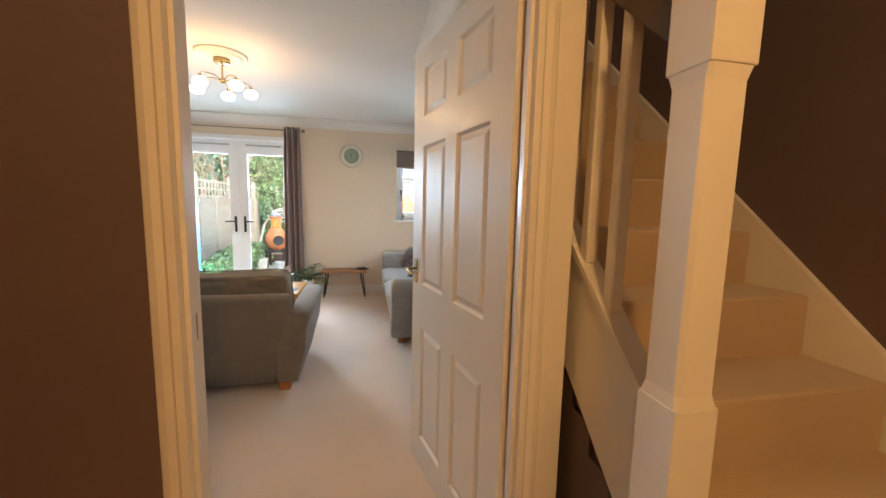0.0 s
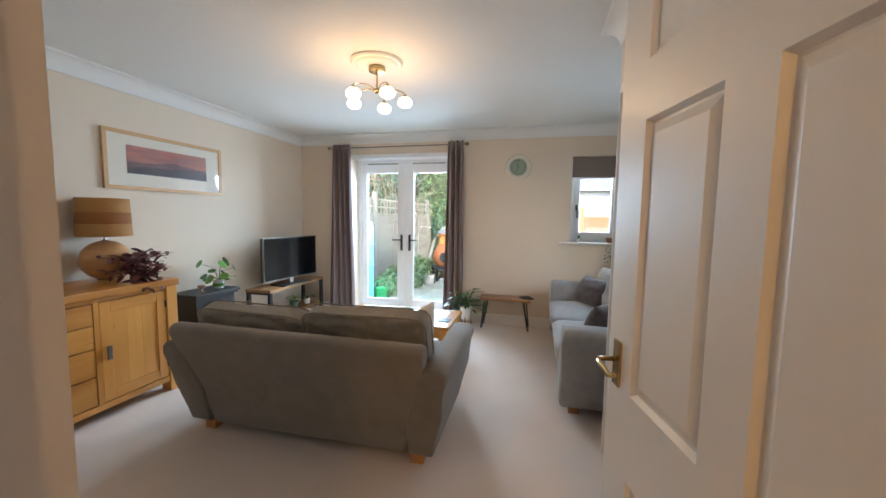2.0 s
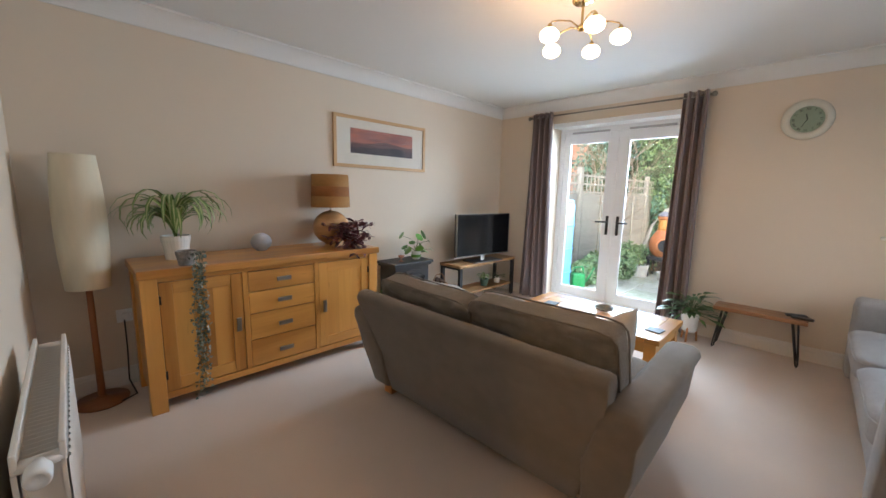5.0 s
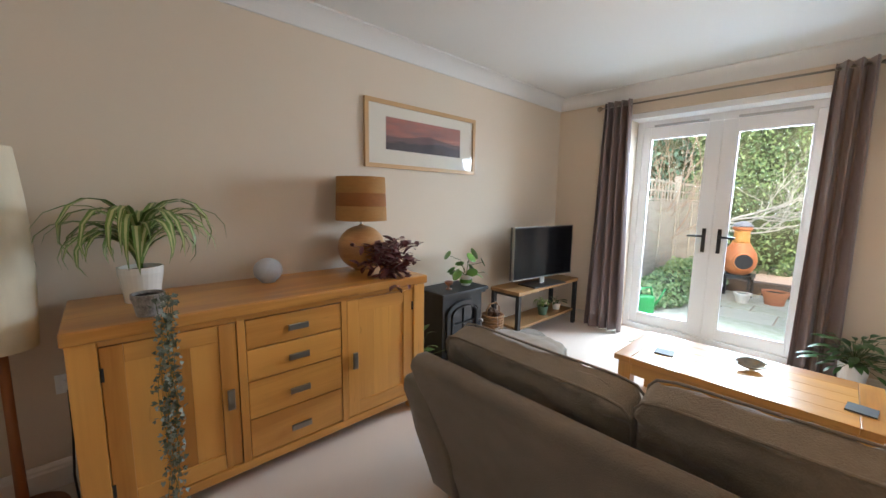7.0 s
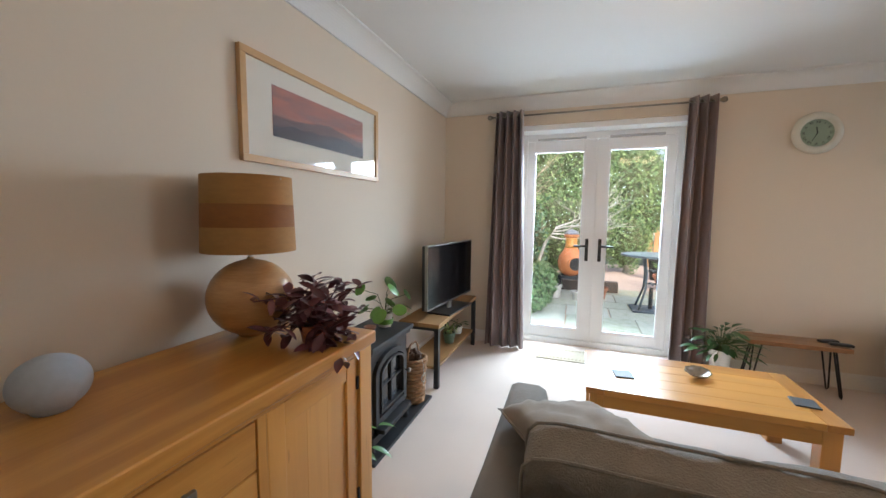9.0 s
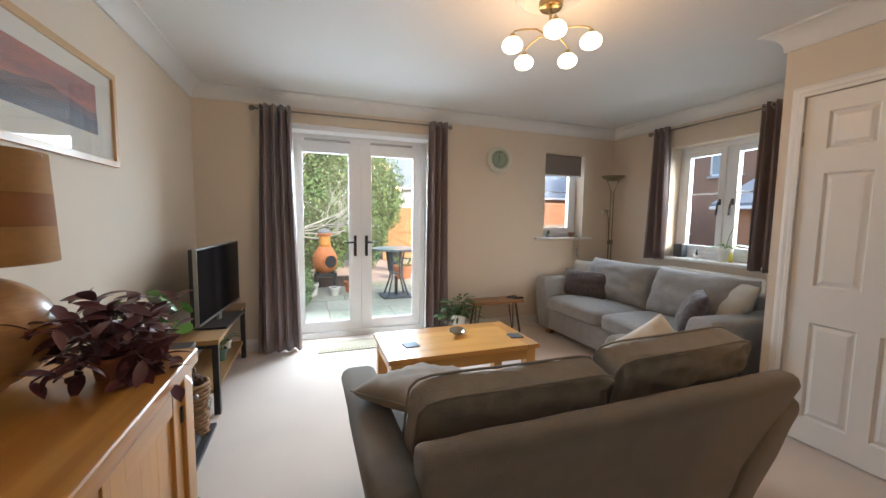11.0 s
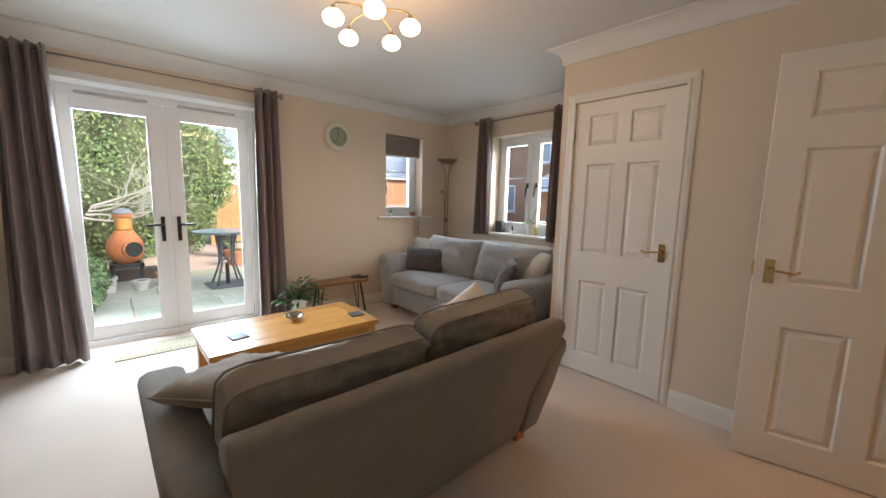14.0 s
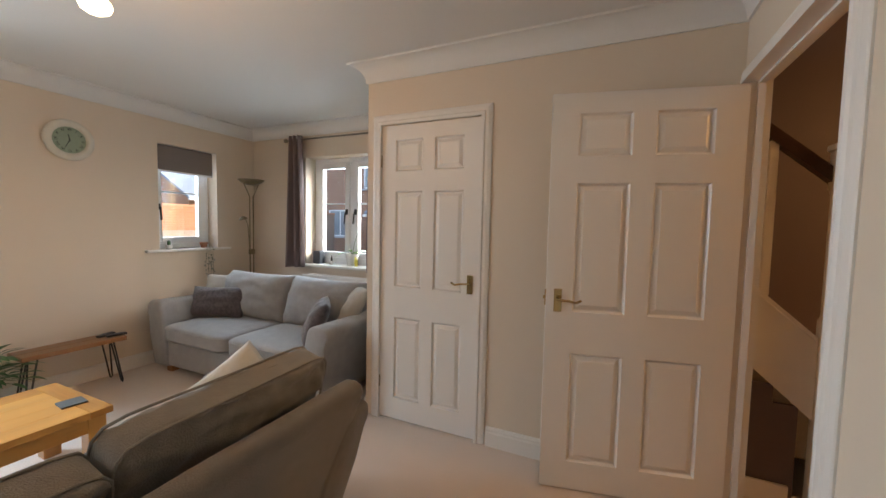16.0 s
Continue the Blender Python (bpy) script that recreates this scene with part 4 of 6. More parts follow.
def arch_ring(w, h0, h1, r_out, t0, t1, inner):
    """A flat arched frame on the face at x t0 to t1, from z h0 up to a round head."""
    bm = bmesh.new()
    def ring(k):
        pts = [(-w + k, h0 + k)]
        for i in range(13):
            a = math.pi - math.pi * i / 12
            pts.append(((w - k) * math.cos(a), h1 + (r_out - k) * math.sin(a)))
        pts.append((w - k, h0 + k))
        return pts
    o, i = ring(0), ring(inner)
    vs = [[bm.verts.new((x, a, b)) for a, b in q] for x in (t0, t1) for q in (o, i)]
    n = len(o)
    for k in range(n):
        j = (k + 1) % n
        bm.faces.new((vs[0][k], vs[0][j], vs[1][j], vs[1][k]))
        bm.faces.new((vs[2][k], vs[2][j], vs[3][j], vs[3][k]))
        bm.faces.new((vs[0][k], vs[0][j], vs[2][j], vs[2][k]))
        bm.faces.new((vs[1][k], vs[1][j], vs[3][j], vs[3][k]))
    return bm


dr = part("door", arch_ring(0.185, 0.14, 0.42, 0.10, 0.118, 0.142, 0.035), M_IRON, st)
part("inner_arch", arch_ring(0.140, 0.20, 0.41, 0.07, 0.122, 0.150, 0.014), M_IRON, dr)
part("window", box(0.119, 0.124, -0.145, 0.145, 0.18, 0.49), M_SMOKE, dr, "smoked glass")
part("bar", boxes([(0.124, 0.136, -0.006, 0.006, 0.2, 0.48), (0.124, 0.136, -0.14, 0.14, 0.335, 0.345)]), M_IRON, dr)
part("knob", lathe([(0.006, 0), (0.006, 0.02), (0.014, 0.024), (0.014, 0.034), (0.004, 0.04)], 12), M_STEEL, st, "steel knob", True).matrix_basis = pose(0.142, 0.165, 0.33, 0, 90, 0)
part("ash_lip", box(0.12, 0.185, -0.17, 0.17, 0.10, 0.125, 0.008), M_IRON, st)

# ---- bench ----
bn = thing("bench", "small dark wooden bench on black hairpin legs", "bench", -0.325, 5.44, 0)
M_WALN = wood("dark_stained_pine", (0.30, 0.14, 0.055), (0.17, 0.07, 0.026), 0.4, 0)
for k in range(2):
    part("board", box(-0.30, 0.30, -0.115 + 0.116 * k, -0.001 + 0.116 * k, 0.352, 0.385, 0.005), M_WALN, bn)
for sx in (-1, 1):
    for sy in (-1, 1):
        x, y = sx * 0.245, sy * 0.075
        part("hairpin_leg", tube([(x - sx * 0.035, y, 0.352), (x + sx * 0.022, y + sy * 0.008, 0.02), (x + sx * 0.03, y + sy * 0.012, 0.006), (x + sx * 0.035, y + sy * 0.004, 0.02), (x - sx * 0.0, y - sy * 0.045, 0.352)], 0.006, 8), M_BLACK, bn, "", True)


# ---- plants ----
def mat_leaf(name, a, b, rough=0.45, island=False):
    m = mat(name, a, rough, vary=0.1, scale=30, fine=200, bump=0.1, base2=b, rand=0.0 if island else 0.35)
    if island:
        n, l = m.node_tree.nodes, m.node_tree.links
        g, mx = n.new("ShaderNodeNewGeometry"), n.new("ShaderNodeMix")
        mx.data_type = "RGBA"
        mx.inputs["A"].default_value, mx.inputs["B"].default_value = (*b, 1), (*a, 1)
        l.new(g.outputs["Random Per Island"], mx.inputs["Factor"])
        l.new(mx.outputs["Result"], n["Principled BSDF"].inputs["Base Color"])
    return m


def leaf_data(name, length, width, tip=1.0, cup=0.12, droop=0.15, n=6, material=None):
    """One leaf's mesh along +y: a pointed oval, folded along its midrib and drooping; two-sided."""
    bm = bmesh.new()
    rows = []
    for i in range(n + 1):
        t = i / n
        w = width / 2 * (math.sin(math.pi * min(t ** tip * 0.97 + 0.03, 1.0))) ** 0.8
        z = -droop * length * t * t
        rows.append([bm.verts.new((-w, length * t, z + cup * w)), bm.verts.new((0, length * t, z)), bm.verts.new((w, length * t, z + cup * w))])
    for a, b in zip(rows, rows[1:]):
        bm.faces.new((a[0], a[1], b[1], b[0]))
        bm.faces.new((a[1], a[2], b[2], b[1]))
    me = bpy.data.meshes.new(name)
    bm.to_mesh(me)
    bm.free()
    me.shade_smooth()
    me.materials.append(material)
    return me


def put_leaf(parent, me, at, yaw, pitch, roll=0, k=1.0):
    ob = new("leaf", me)
    ob.parent = parent
    ob.matrix_basis = Matrix.Translation(at) @ Euler((radians(pitch), radians(roll), radians(yaw)), "XYZ").to_matrix().to_4x4() @ Matrix.Diagonal((k, k, k, 1))
    return ob


def strap_leaf(length, width, yaw, lift, bend, rng, n=9):
    """A long arching strap leaf from the origin, with a fold; the middle third narrower for a pale stripe is added apart."""
    pts, p, a = [], Vector((0, 0, 0)), lift
    for i in range(n + 1):
        pts.append(p.copy())
        p += Vector((0, math.cos(a), math.sin(a))) * length / n
        a -= bend / n * (0.4 + 1.2 * i / n)
    bm = bmesh.new()
    rot = Matrix.Rotation(yaw, 3, "Z")
    rows = []
    for i, q in enumerate(pts):
        t = i / n
        w = width / 2 * (0.55 + 0.9 * t * (1 - t) * 2) * (1 - t ** 5 * 0.95)
        rows.append([bm.verts.new(rot @ (q + Vector((s * w, 0, abs(s) * w * 0.35)))) for s in (-1, -0.35, 0.35, 1)])
    for a, b in zip(rows, rows[1:]):
        for k in range(3):
            f = bm.faces.new((a[k], a[k + 1], b[k + 1], b[k]))
            f.material_index = 1 if k == 1 else 0
    return bm


def pot(name, at, r0, r1, h, material, label, wall=0.006, soil=True, rim=0.0):
    t = thing(name, label, "plant pot", *at)
    prof = [(0.002, 0), (r0, 0), (r0 + (r1 - r0) * 0.5, h * 0.5), (r1, h * 0.82)]
    prof += [(r1 + rim, h * 0.82), (r1 + rim, h)] if rim else [(r1, h)]
    prof += [(r1 - wall, h), (r1 - wall, h * 0.86), (0.002, h * 0.86)]
    part("pot", lathe(prof, 26, cap=False), material, t, "", False)
    if soil:
        part("soil", lathe([(0.001, h * 0.87), (r1 - wall - 0.001, h * 0.87), (r1 - wall - 0.001, h * 0.875), (0.001, h * 0.89)], 18, cap=False), M_SOIL, t, "dark soil")
    return t


M_SOIL = mat("potting_soil", (0.035, 0.025, 0.018), 0.95, vary=0.3, scale=60, fine=200, bump=0.8)
M_WHITEC = mat("white_glazed_ceramic", (0.78, 0.76, 0.72), 0.25, vary=0.03, scale=12, fine=80, bump=0.02)
M_TERRA = mat("terracotta", (0.45, 0.17, 0.085), 0.75, vary=0.12, scale=14, fine=120, bump=0.15)
M_GREEN = mat_leaf("spider_leaf_green", (0.14, 0.24, 0.05), (0.08, 0.16, 0.03))
M_STRIPE = mat_leaf("spider_leaf_cream", (0.50, 0.52, 0.26), (0.38, 0.44, 0.18))
M_PURPLE = mat_leaf("purple_leaf", (0.16, 0.052, 0.058), (0.05, 0.017, 0.022), 0.35)
M_SILVER = mat_leaf("silver_heart_leaf", (0.26, 0.29, 0.24), (0.07, 0.09, 0.06), 0.4, True)
M_PILEA = mat_leaf("pilea_leaf", (0.13, 0.30, 0.05), (0.05, 0.15, 0.025), 0.3)
M_DEEP = mat_leaf("deep_green_leaf", (0.055, 0.13, 0.035), (0.025, 0.07, 0.02), 0.35)
M_STEM = mat("plant_stem", (0.10, 0.14, 0.05), 0.5, vary=0.1, scale=30, bump=0.05)


def spider_plant(at, r0, r1, h, n, reach, seed, pot_mat, label):
    rng = random.Random(seed)
    t = pot("spider_plant", at, r0, r1, h, pot_mat, label)
    t["category"] = "plant"
    for i in range(n):
        L = reach * rng.uniform(0.6, 1.15)
        ob = part("leaf", moved(strap_leaf(L, 0.031 if reach > 0.3 else 0.02, 2 * math.pi * i / n + rng.uniform(-0.3, 0.3), rng.uniform(1.28, 1.57), rng.uniform(3.4, 4.8), rng), Matrix.Translation((0, 0, h * 0.88))), M_GREEN, t, "", True)
        ob.data.materials.append(M_STRIPE)
    return t


spider_plant((-2.96, 1.88, 0.85), 0.062, 0.080, 0.15, 54, 0.58, 4, M_WHITEC, "large variegated spider plant in a white pot")
spider_plant((-2.93, 5.02, 0.16), 0.04, 0.055, 0.09, 20, 0.17, 9, mat("green_glazed_pot", (0.09, 0.16, 0.10), 0.3, vary=0.1), "small spider plant in a green glazed pot")

# the trailing hearts beside it
rng = random.Random(11)
M_SPECK = mat("grey_speckled_pot", (0.40, 0.37, 0.34), 0.5, vary=0.35, scale=60, fine=200, bump=0.1)
hp = pot("trailing_plant", (-2.69, 1.88, 0.85), 0.040, 0.054, 0.085, M_SPECK, "string of hearts trailing down the sideboard from a speckled pot")
hp["category"] = "plant"
small = bmesh.new()
vine = bmesh.new()
for k in range(7):
    x0, y0 = rng.uniform(0.02, 0.06), rng.uniform(-0.05, 0.06)
    drop = rng.uniform(0.55, 0.86)
    pts = [(x0, y0, 0.085), (0.085 + rng.uniform(0, 0.02), y0 * 1.1, 0.07)]
    m = 16
    for i in range(1, m + 1):
        pts.append((0.098 + 0.010 * math.sin(i * 0.9 + k), y0 * (1 - 0.35 * i / m) + 0.012 * math.sin(i * 0.7 + k * 2), 0.05 - drop * i / m))
    tube(pts, 0.0012, 4, bm=vine)
    for p in pts[1:]:
        for s in (-1, 1):
            for q in range(2):
                c = Vector(p) + Vector((rng.uniform(-0.006, 0.012), s * rng.uniform(0.006, 0.024), rng.uniform(-0.025, 0.02)))
                r = rng.uniform(0.007, 0.0125)
                a = Euler((rng.uniform(0, 6), rng.uniform(-0.9, 0.9), rng.uniform(-1, 1))).to_matrix()
                vs = [small.verts.new(c + a @ Vector(o) * r) for o in ((0.15, 0, -1.1), (0.1, 0.8, 0.1), (0.3, 0.6, 0.8), (0.1, 0, 0.45), (0.3, -0.6, 0.8), (0.1, -0.8, 0.1))]
                small.faces.new(vs)
part("vine", vine, M_STEM, hp)
tagged(part("heart_leaves", small, M_SILVER, hp, "tiny silvery heart-shaped leaves"), kind="stuff")

# the purple plant on the sideboard
rng = random.Random(21)
pp = pot("purple_plant", (-2.76, 3.02, 0.85), 0.04, 0.05, 0.06, M_TERRA, "bushy purple-leaved plant in a pot on the sideboard")
pp["category"] = "plant"
PL = leaf_data("leaf", 0.085, 0.036, 1.1, 0.25, 0.25, material=M_PURPLE)
for k in range(40):
    a = 2 * math.pi * k * 0.382 + rng.uniform(-0.2, 0.2)
    r, z = rng.uniform(0.05, 0.18), rng.uniform(0.06, 0.21)
    if k % 4 == 0:
        r, z = rng.uniform(0.08, 0.15), rng.uniform(0.02, 0.07)
    if k % 5 == 1:
        a, r, z = rng.uniform(-0.7, 0.7), rng.uniform(0.10, 0.17), rng.uniform(-0.05, 0.06)
    tip = Vector((r * math.cos(a), r * math.sin(a) * 1.3, z))
    mid = Vector((tip.x * 0.45, tip.y * 0.45, z * 0.7 + 0.05))
    part("stem", tube([(0, 0, 0.055), mid, tip], 0.0025, 5), M_PURPLE, pp)
    for j in range(7):
        u = 0.45 + 0.55 * j / 6
        p = mid.lerp(tip, (u - 0.45) / 0.55) if j else mid
        put_leaf(pp, PL, p, math.degrees(a) - 90 + 137 * j + rng.uniform(-25, 25), rng.uniform(-35, 45), rng.uniform(-30, 30), rng.uniform(0.55, 1.05))

# the round-leaved plant on the stove
rng = random.Random(31)
pi_ = pot("pilea_plant", (-2.97, 3.92, 0.62), 0.038, 0.05, 0.085, M_WHITEC, "round-leaved plant in a white pot on the stove")
pi_["category"] = "plant"
part("band", lathe([(0.0505, 0.02), (0.0525, 0.045), (0.0505, 0.05)], 24, cap=False), M_PILEA, pi_, "green painted band")
for k in range(15):
    a = 2 * math.pi * k / 15 * 2.4
    r, z = rng.uniform(0.05, 0.16), rng.uniform(0.10, 0.27)
    if k < 4:
        r, z = rng.uniform(0.13, 0.17), rng.uniform(0.06, 0.12)
    tip = Vector((r * math.cos(a), r * math.sin(a), z))
    part("stem", tube([(0, 0, 0.07), (tip.x * 0.3, tip.y * 0.3, z * 0.75 + 0.02), tip], 0.002, 5), M_STEM, pi_)
    d = lathe([(0.001, 0.004), (0.6, 0.001), (0.95, -0.004), (1.0, -0.008)], 16, cap=False)
    R = rng.uniform(0.034, 0.052)
    part("leaf", moved(d, Matrix.Translation(tip) @ Euler((rng.uniform(-0.5, 0.5), rng.uniform(0.2, 1.1), a)).to_matrix().to_4x4() @ Matrix.Diagonal((R, R, R * 4, 1))), M_PILEA, pi_, "", True)

bw_ = thing("candle_bowl", "small footed copper-brown candle bowl on the stove", "bowl", -2.94, 3.70, 0.62)
part("bowl", lathe([(0.022, 0), (0.024, 0.006), (0.008, 0.014), (0.007, 0.03), (0.026, 0.042), (0.034, 0.062), (0.031, 0.064), (0.022, 0.05), (0.001, 0.046)], 20, cap=False), mat("copper_glaze", (0.40, 0.20, 0.13), 0.35, vary=0.1), bw_, "", True)


def leafy(name, at, label, seed, n, reach, lw, ll, pot_args, leafmat, up=(20, 75)):
    rng = random.Random(seed)
    t = pot(name, at, *pot_args, label)
    t["category"] = "plant"
    h = pot_args[2]
    me = leaf_data("leaf", ll, lw, 0.9, 0.2, 0.35, material=leafmat)
    for k in range(n):
        a = 137.5 * k + rng.uniform(-20, 20)
        e = radians(rng.uniform(*up))
        r = reach * rng.uniform(0.35, 1.0)
        d = Vector((math.cos(radians(a)) * math.cos(e), math.sin(radians(a)) * math.cos(e), math.sin(e)))
        tip = Vector((0, 0, h * 0.9)) + d * r
        part("stem", tube([(0, 0, h * 0.88), Vector((0, 0, h * 0.9)) + d * r * 0.5 + Vector((0, 0, 0.015)), tip], 0.002, 4), M_STEM, t)
        put_leaf(t, me, tip, a - 90, math.degrees(e) * 0.35 + rng.uniform(-15, 10), rng.uniform(-15, 15), rng.uniform(0.7, 1.15))
    return t


bp_ = leafy("bench_plant", (-0.79, 5.38, 0.10), "glossy dark green leafy plant in a white pot on wooden legs", 41, 85, 0.22, 0.038, 0.115, (0.06, 0.075, 0.17, M_WHITEC), M_DEEP, (-8, 68))
for k in range(3):
    a = 2 * math.pi * k / 3 + 0.5
    part("leg", tube([(0.055 * math.cos(a), 0.055 * math.sin(a), 0.03), (0.07 * math.cos(a), 0.07 * math.sin(a), -0.10)], 0.009, 8), M_FOOT, bp_, "turned wooden leg")
hearth_pl = leafy("hearth_plant", (-2.93, 3.38, 0.0), "broad-leaved green plant in a dark pot between sideboard and stove", 47, 22, 0.24, 0.042, 0.105, (0.05, 0.065, 0.14, M_BLACK), mat_leaf("mid_green_leaf", (0.10, 0.21, 0.06), (0.04, 0.11, 0.03), 0.35), (-5, 75))
leafy("shelf_plant", (-2.94, 5.30, 0.16), "small green plant in a white pot on the television stand's shelf", 52, 10, 0.08, 0.025, 0.06, (0.035, 0.045, 0.07, M_WHITEC), M_DEEP)

orc = leafy("orchid", (1.50, 4.24, 0.895), "orchid with strap leaves in a white pot on the window board", 57, 4, 0.05, 0.05, 0.19, (0.05, 0.07, 0.13, M_WHITEC), M_PILEA, (30, 60))
M_YEL = mat_leaf("yellowing_leaf", (0.55, 0.47, 0.06), (0.40, 0.40, 0.06))
put_leaf(orc, leaf_data("leaf", 0.15, 0.045, droop=0.5, material=M_YEL), (-0.03, -0.06, 0.11), 160, -60)
part("flower_spike", tube([(0, 0, 0.11), (0.0, -0.03, 0.25), (0.0, -0.08, 0.37)], 0.003, 6), M_STEM, orc)
cact = pot("cactus_pot", (0.50, 5.66, 1.06), 0.022, 0.03, 0.04, M_WHITEC, "tiny cactus in a pale pot on the window board")
part("cactus", lathe([(0.012, 0.035), (0.016, 0.05), (0.014, 0.075), (0.004, 0.085)], 12), M_DEEP, cact, "", True)
tp = pot("terracotta_pot", (0.84, 5.66, 1.06), 0.026, 0.038, 0.055, M_TERRA, "small terracotta pot with a trailing plant on the window board", rim=0.004)
vine, small, rng = bmesh.new(), bmesh.new(), random.Random(61)
for k in range(4):
    yy = -0.05
    pts = [(0.01 * k - 0.015, 0, 0.05), (0.02 * k - 0.03, -0.05, 0.05), (0.02 * k - 0.03, -0.098, 0.0), (0.025 * k - 0.045, -0.102, -0.15), (0.03 * k - 0.05, -0.10, -0.2 - 0.05 * k)]
    tube(pts, 0.0012, 4, bm=vine)
    for q in range(8):
        c = Vector(pts[3]) + Vector((rng.uniform(-0.03, 0.03), rng.uniform(-0.01, 0.005), rng.uniform(-0.12, 0.14)))
        R = rng.uniform(0.007, 0.012)
        small.faces.new([small.verts.new(c + Vector(o) * R) for o in ((0, 0, -1), (1, 0.2, 0), (0, 0, 1), (-1, -0.2, 0))])
part("vine", vine, M_STEM, tp)
tagged(part("leaves", small, M_SILVER, tp), kind="stuff")
box_ = thing("speaker_box", "small dark grey box on the window board", "box", 1.50, 4.70, 0.895)
part("case", box(-0.04, 0.04, -0.05, 0.05, 0, 0.14, 0.008, 3), mat("dark_grey_plastic", (0.06, 0.065, 0.075), 0.5), box_)
fig = pot("candle_holder", (1.48, 4.50, 0.895), 0.022, 0.035, 0.04, M_WHITEC, "white candle holder with a dark taper on the window board", soil=False)
part("taper", lathe([(0.008, 0.02), (0.012, 0.05), (0.008, 0.08), (0.004, 0.10)], 12), M_BLACK, fig, "", True)

# ---- lamps ----
M_SHADE1 = mat("tan_linen_shade", (0.40, 0.20, 0.06), 0.85, vary=0.10, scale=25, fine=260, bump=0.3, stretch=(1, 1, 3))
M_SHADE2 = mat("rust_linen_band", (0.29, 0.11, 0.028), 0.85, vary=0.10, scale=25, fine=260, bump=0.3, stretch=(1, 1, 3))
M_TURN = mat("turned_mango_wood", (0.60, 0.35, 0.15), 0.35, vary=0.12, scale=1.3, fine=10, bump=0.05, stretch=(3, 3, 22), base2=(0.40, 0.20, 0.075), coat=0.15)
tl = thing("table_lamp", "table lamp with a wooden globe base and banded linen shade", "lamp", -3.02, 2.995, 0.85)
prof = [(0.002, 0.0), (0.05, 0.0), (0.052, 0.005)] + [(0.150 * math.sin(radians(a)), 0.142 - 0.142 * math.cos(radians(a))) for a in range(24, 176, 8)] + [(0.012, 0.286), (0.012, 0.292)]
part("globe_base", lathe(prof, 40), M_TURN, tl, "turned wooden globe", True)
part("neck", lathe([(0.008, 0.288), (0.008, 0.36)], 14), M_STEEL, tl, "steel neck")
for z0, z1, m in ((0.315, 0.405, M_SHADE1), (0.405, 0.485, M_SHADE2), (0.485, 0.585, M_SHADE1)):
    r = lambda z: 0.160 - (z - 0.315) * 0.035
    part("shade_band", lathe([(r(z0), z0), (r(z1), z1), (r(z1) - 0.003, z1), (r(z0) - 0.003, z0), (r(z0), z0)], 44, cap=False), m, tl, "", True)
part("spider", tube([(-0.155, 0, 0.575), (0.155, 0, 0.575)], 0.002, 6), M_STEEL, tl)

M_CREAMSH = mat("cream_paper_shade", (0.72, 0.64, 0.48), 0.8, vary=0.05, scale=8, fine=160, bump=0.3, stretch=(4, 4, 1))
M_TEAK = wood("red_brown_teak", (0.33, 0.115, 0.04), (0.21, 0.065, 0.02), 0.4, 2)
fl = thing("floor_lamp", "floor lamp with a tall cream shade on a teak pole", "lamp", -3.03, 1.455, 0)
part("base", lathe([(0.001, 0), (0.128, 0), (0.132, 0.008), (0.128, 0.018), (0.03, 0.028), (0.02, 0.04), (0.001, 0.04)], 36, cap=False), M_TEAK, fl, "round teak base", True)
part("pole", lathe([(0.019, 0.03), (0.016, 0.4), (0.016, 0.78)], 16), M_TEAK, fl, "", True)
n = 36
bm = bmesh.new()
rings = []
for z, r in [(0.715, 0.100)] + [(0.715 + 0.755 * i / 8, 0.100 + 0.022 * math.sin(math.pi * (i / 8) * 0.9) - 0.012 * i / 8) for i in range(1, 9)]:
    rings.append([bm.verts.new(((r + 0.0005 * (-1) ** i) * math.cos(2 * math.pi * i / n), (r + 0.0005 * (-1) ** i) * math.sin(2 * math.pi * i / n), z)) for i in range(n)])
for a, b in zip(rings, rings[1:]):
    for i in range(n):
        bm.faces.new((a[i], a[(i + 1) % n], b[(i + 1) % n], b[i]))
part("shade", bm, M_CREAMSH, fl, "tall cream ribbed shade", True)
part("flex", tube([(0.10, 0.08, 0.012), (0.05, 0.16, 0.012), (-0.12, 0.14, 0.05), (-0.155, 0.15, 0.25), (-0.16, 0.15, 0.46)], 0.0045, 6), M_RUBBER, fl, "black flex", True)
so = thing("wall_socket", "white double wall socket with a plug in it", "socket", -3.198, 1.64, 0.47)
part("plate", box(0.0, 0.009, -0.073, 0.073, -0.043, 0.043, 0.003), M_UPVC, so)
part("plug", box(0.009, 0.03, -0.05, -0.01, -0.025, 0.02, 0.006), M_UPVC, so, "white plug")
part("plug", box(0.009, 0.035, 0.02, 0.06, -0.025, 0.025, 0.006), M_RUBBER, so, "black plug")

tor = thing("reading_lamp", "antique brass uplighter with a reading arm in the corner", "lamp", 1.21, 5.40, 0)
part("base", lathe([(0.001, 0), (0.13, 0), (0.13, 0.015), (0.02, 0.03), (0.001, 0.03)], 28, cap=False), M_ANTIQ, tor, "", True)
for dx in (-0.022, 0.022):
    part("pole", tube([(dx, 0, 0.02), (dx, 0, 1.62), (dx * 4.2, 0, 1.76)], 0.007, 8), M_ANTIQ, tor, "", True)
part("uplight_bowl", lathe([(0.001, 1.745), (0.05, 1.75), (0.10, 1.772), (0.135, 1.80), (0.137, 1.806), (0.13, 1.806), (0.09, 1.78), (0.001, 1.765)], 30, cap=False), M_ANTIQ, tor, "", True)
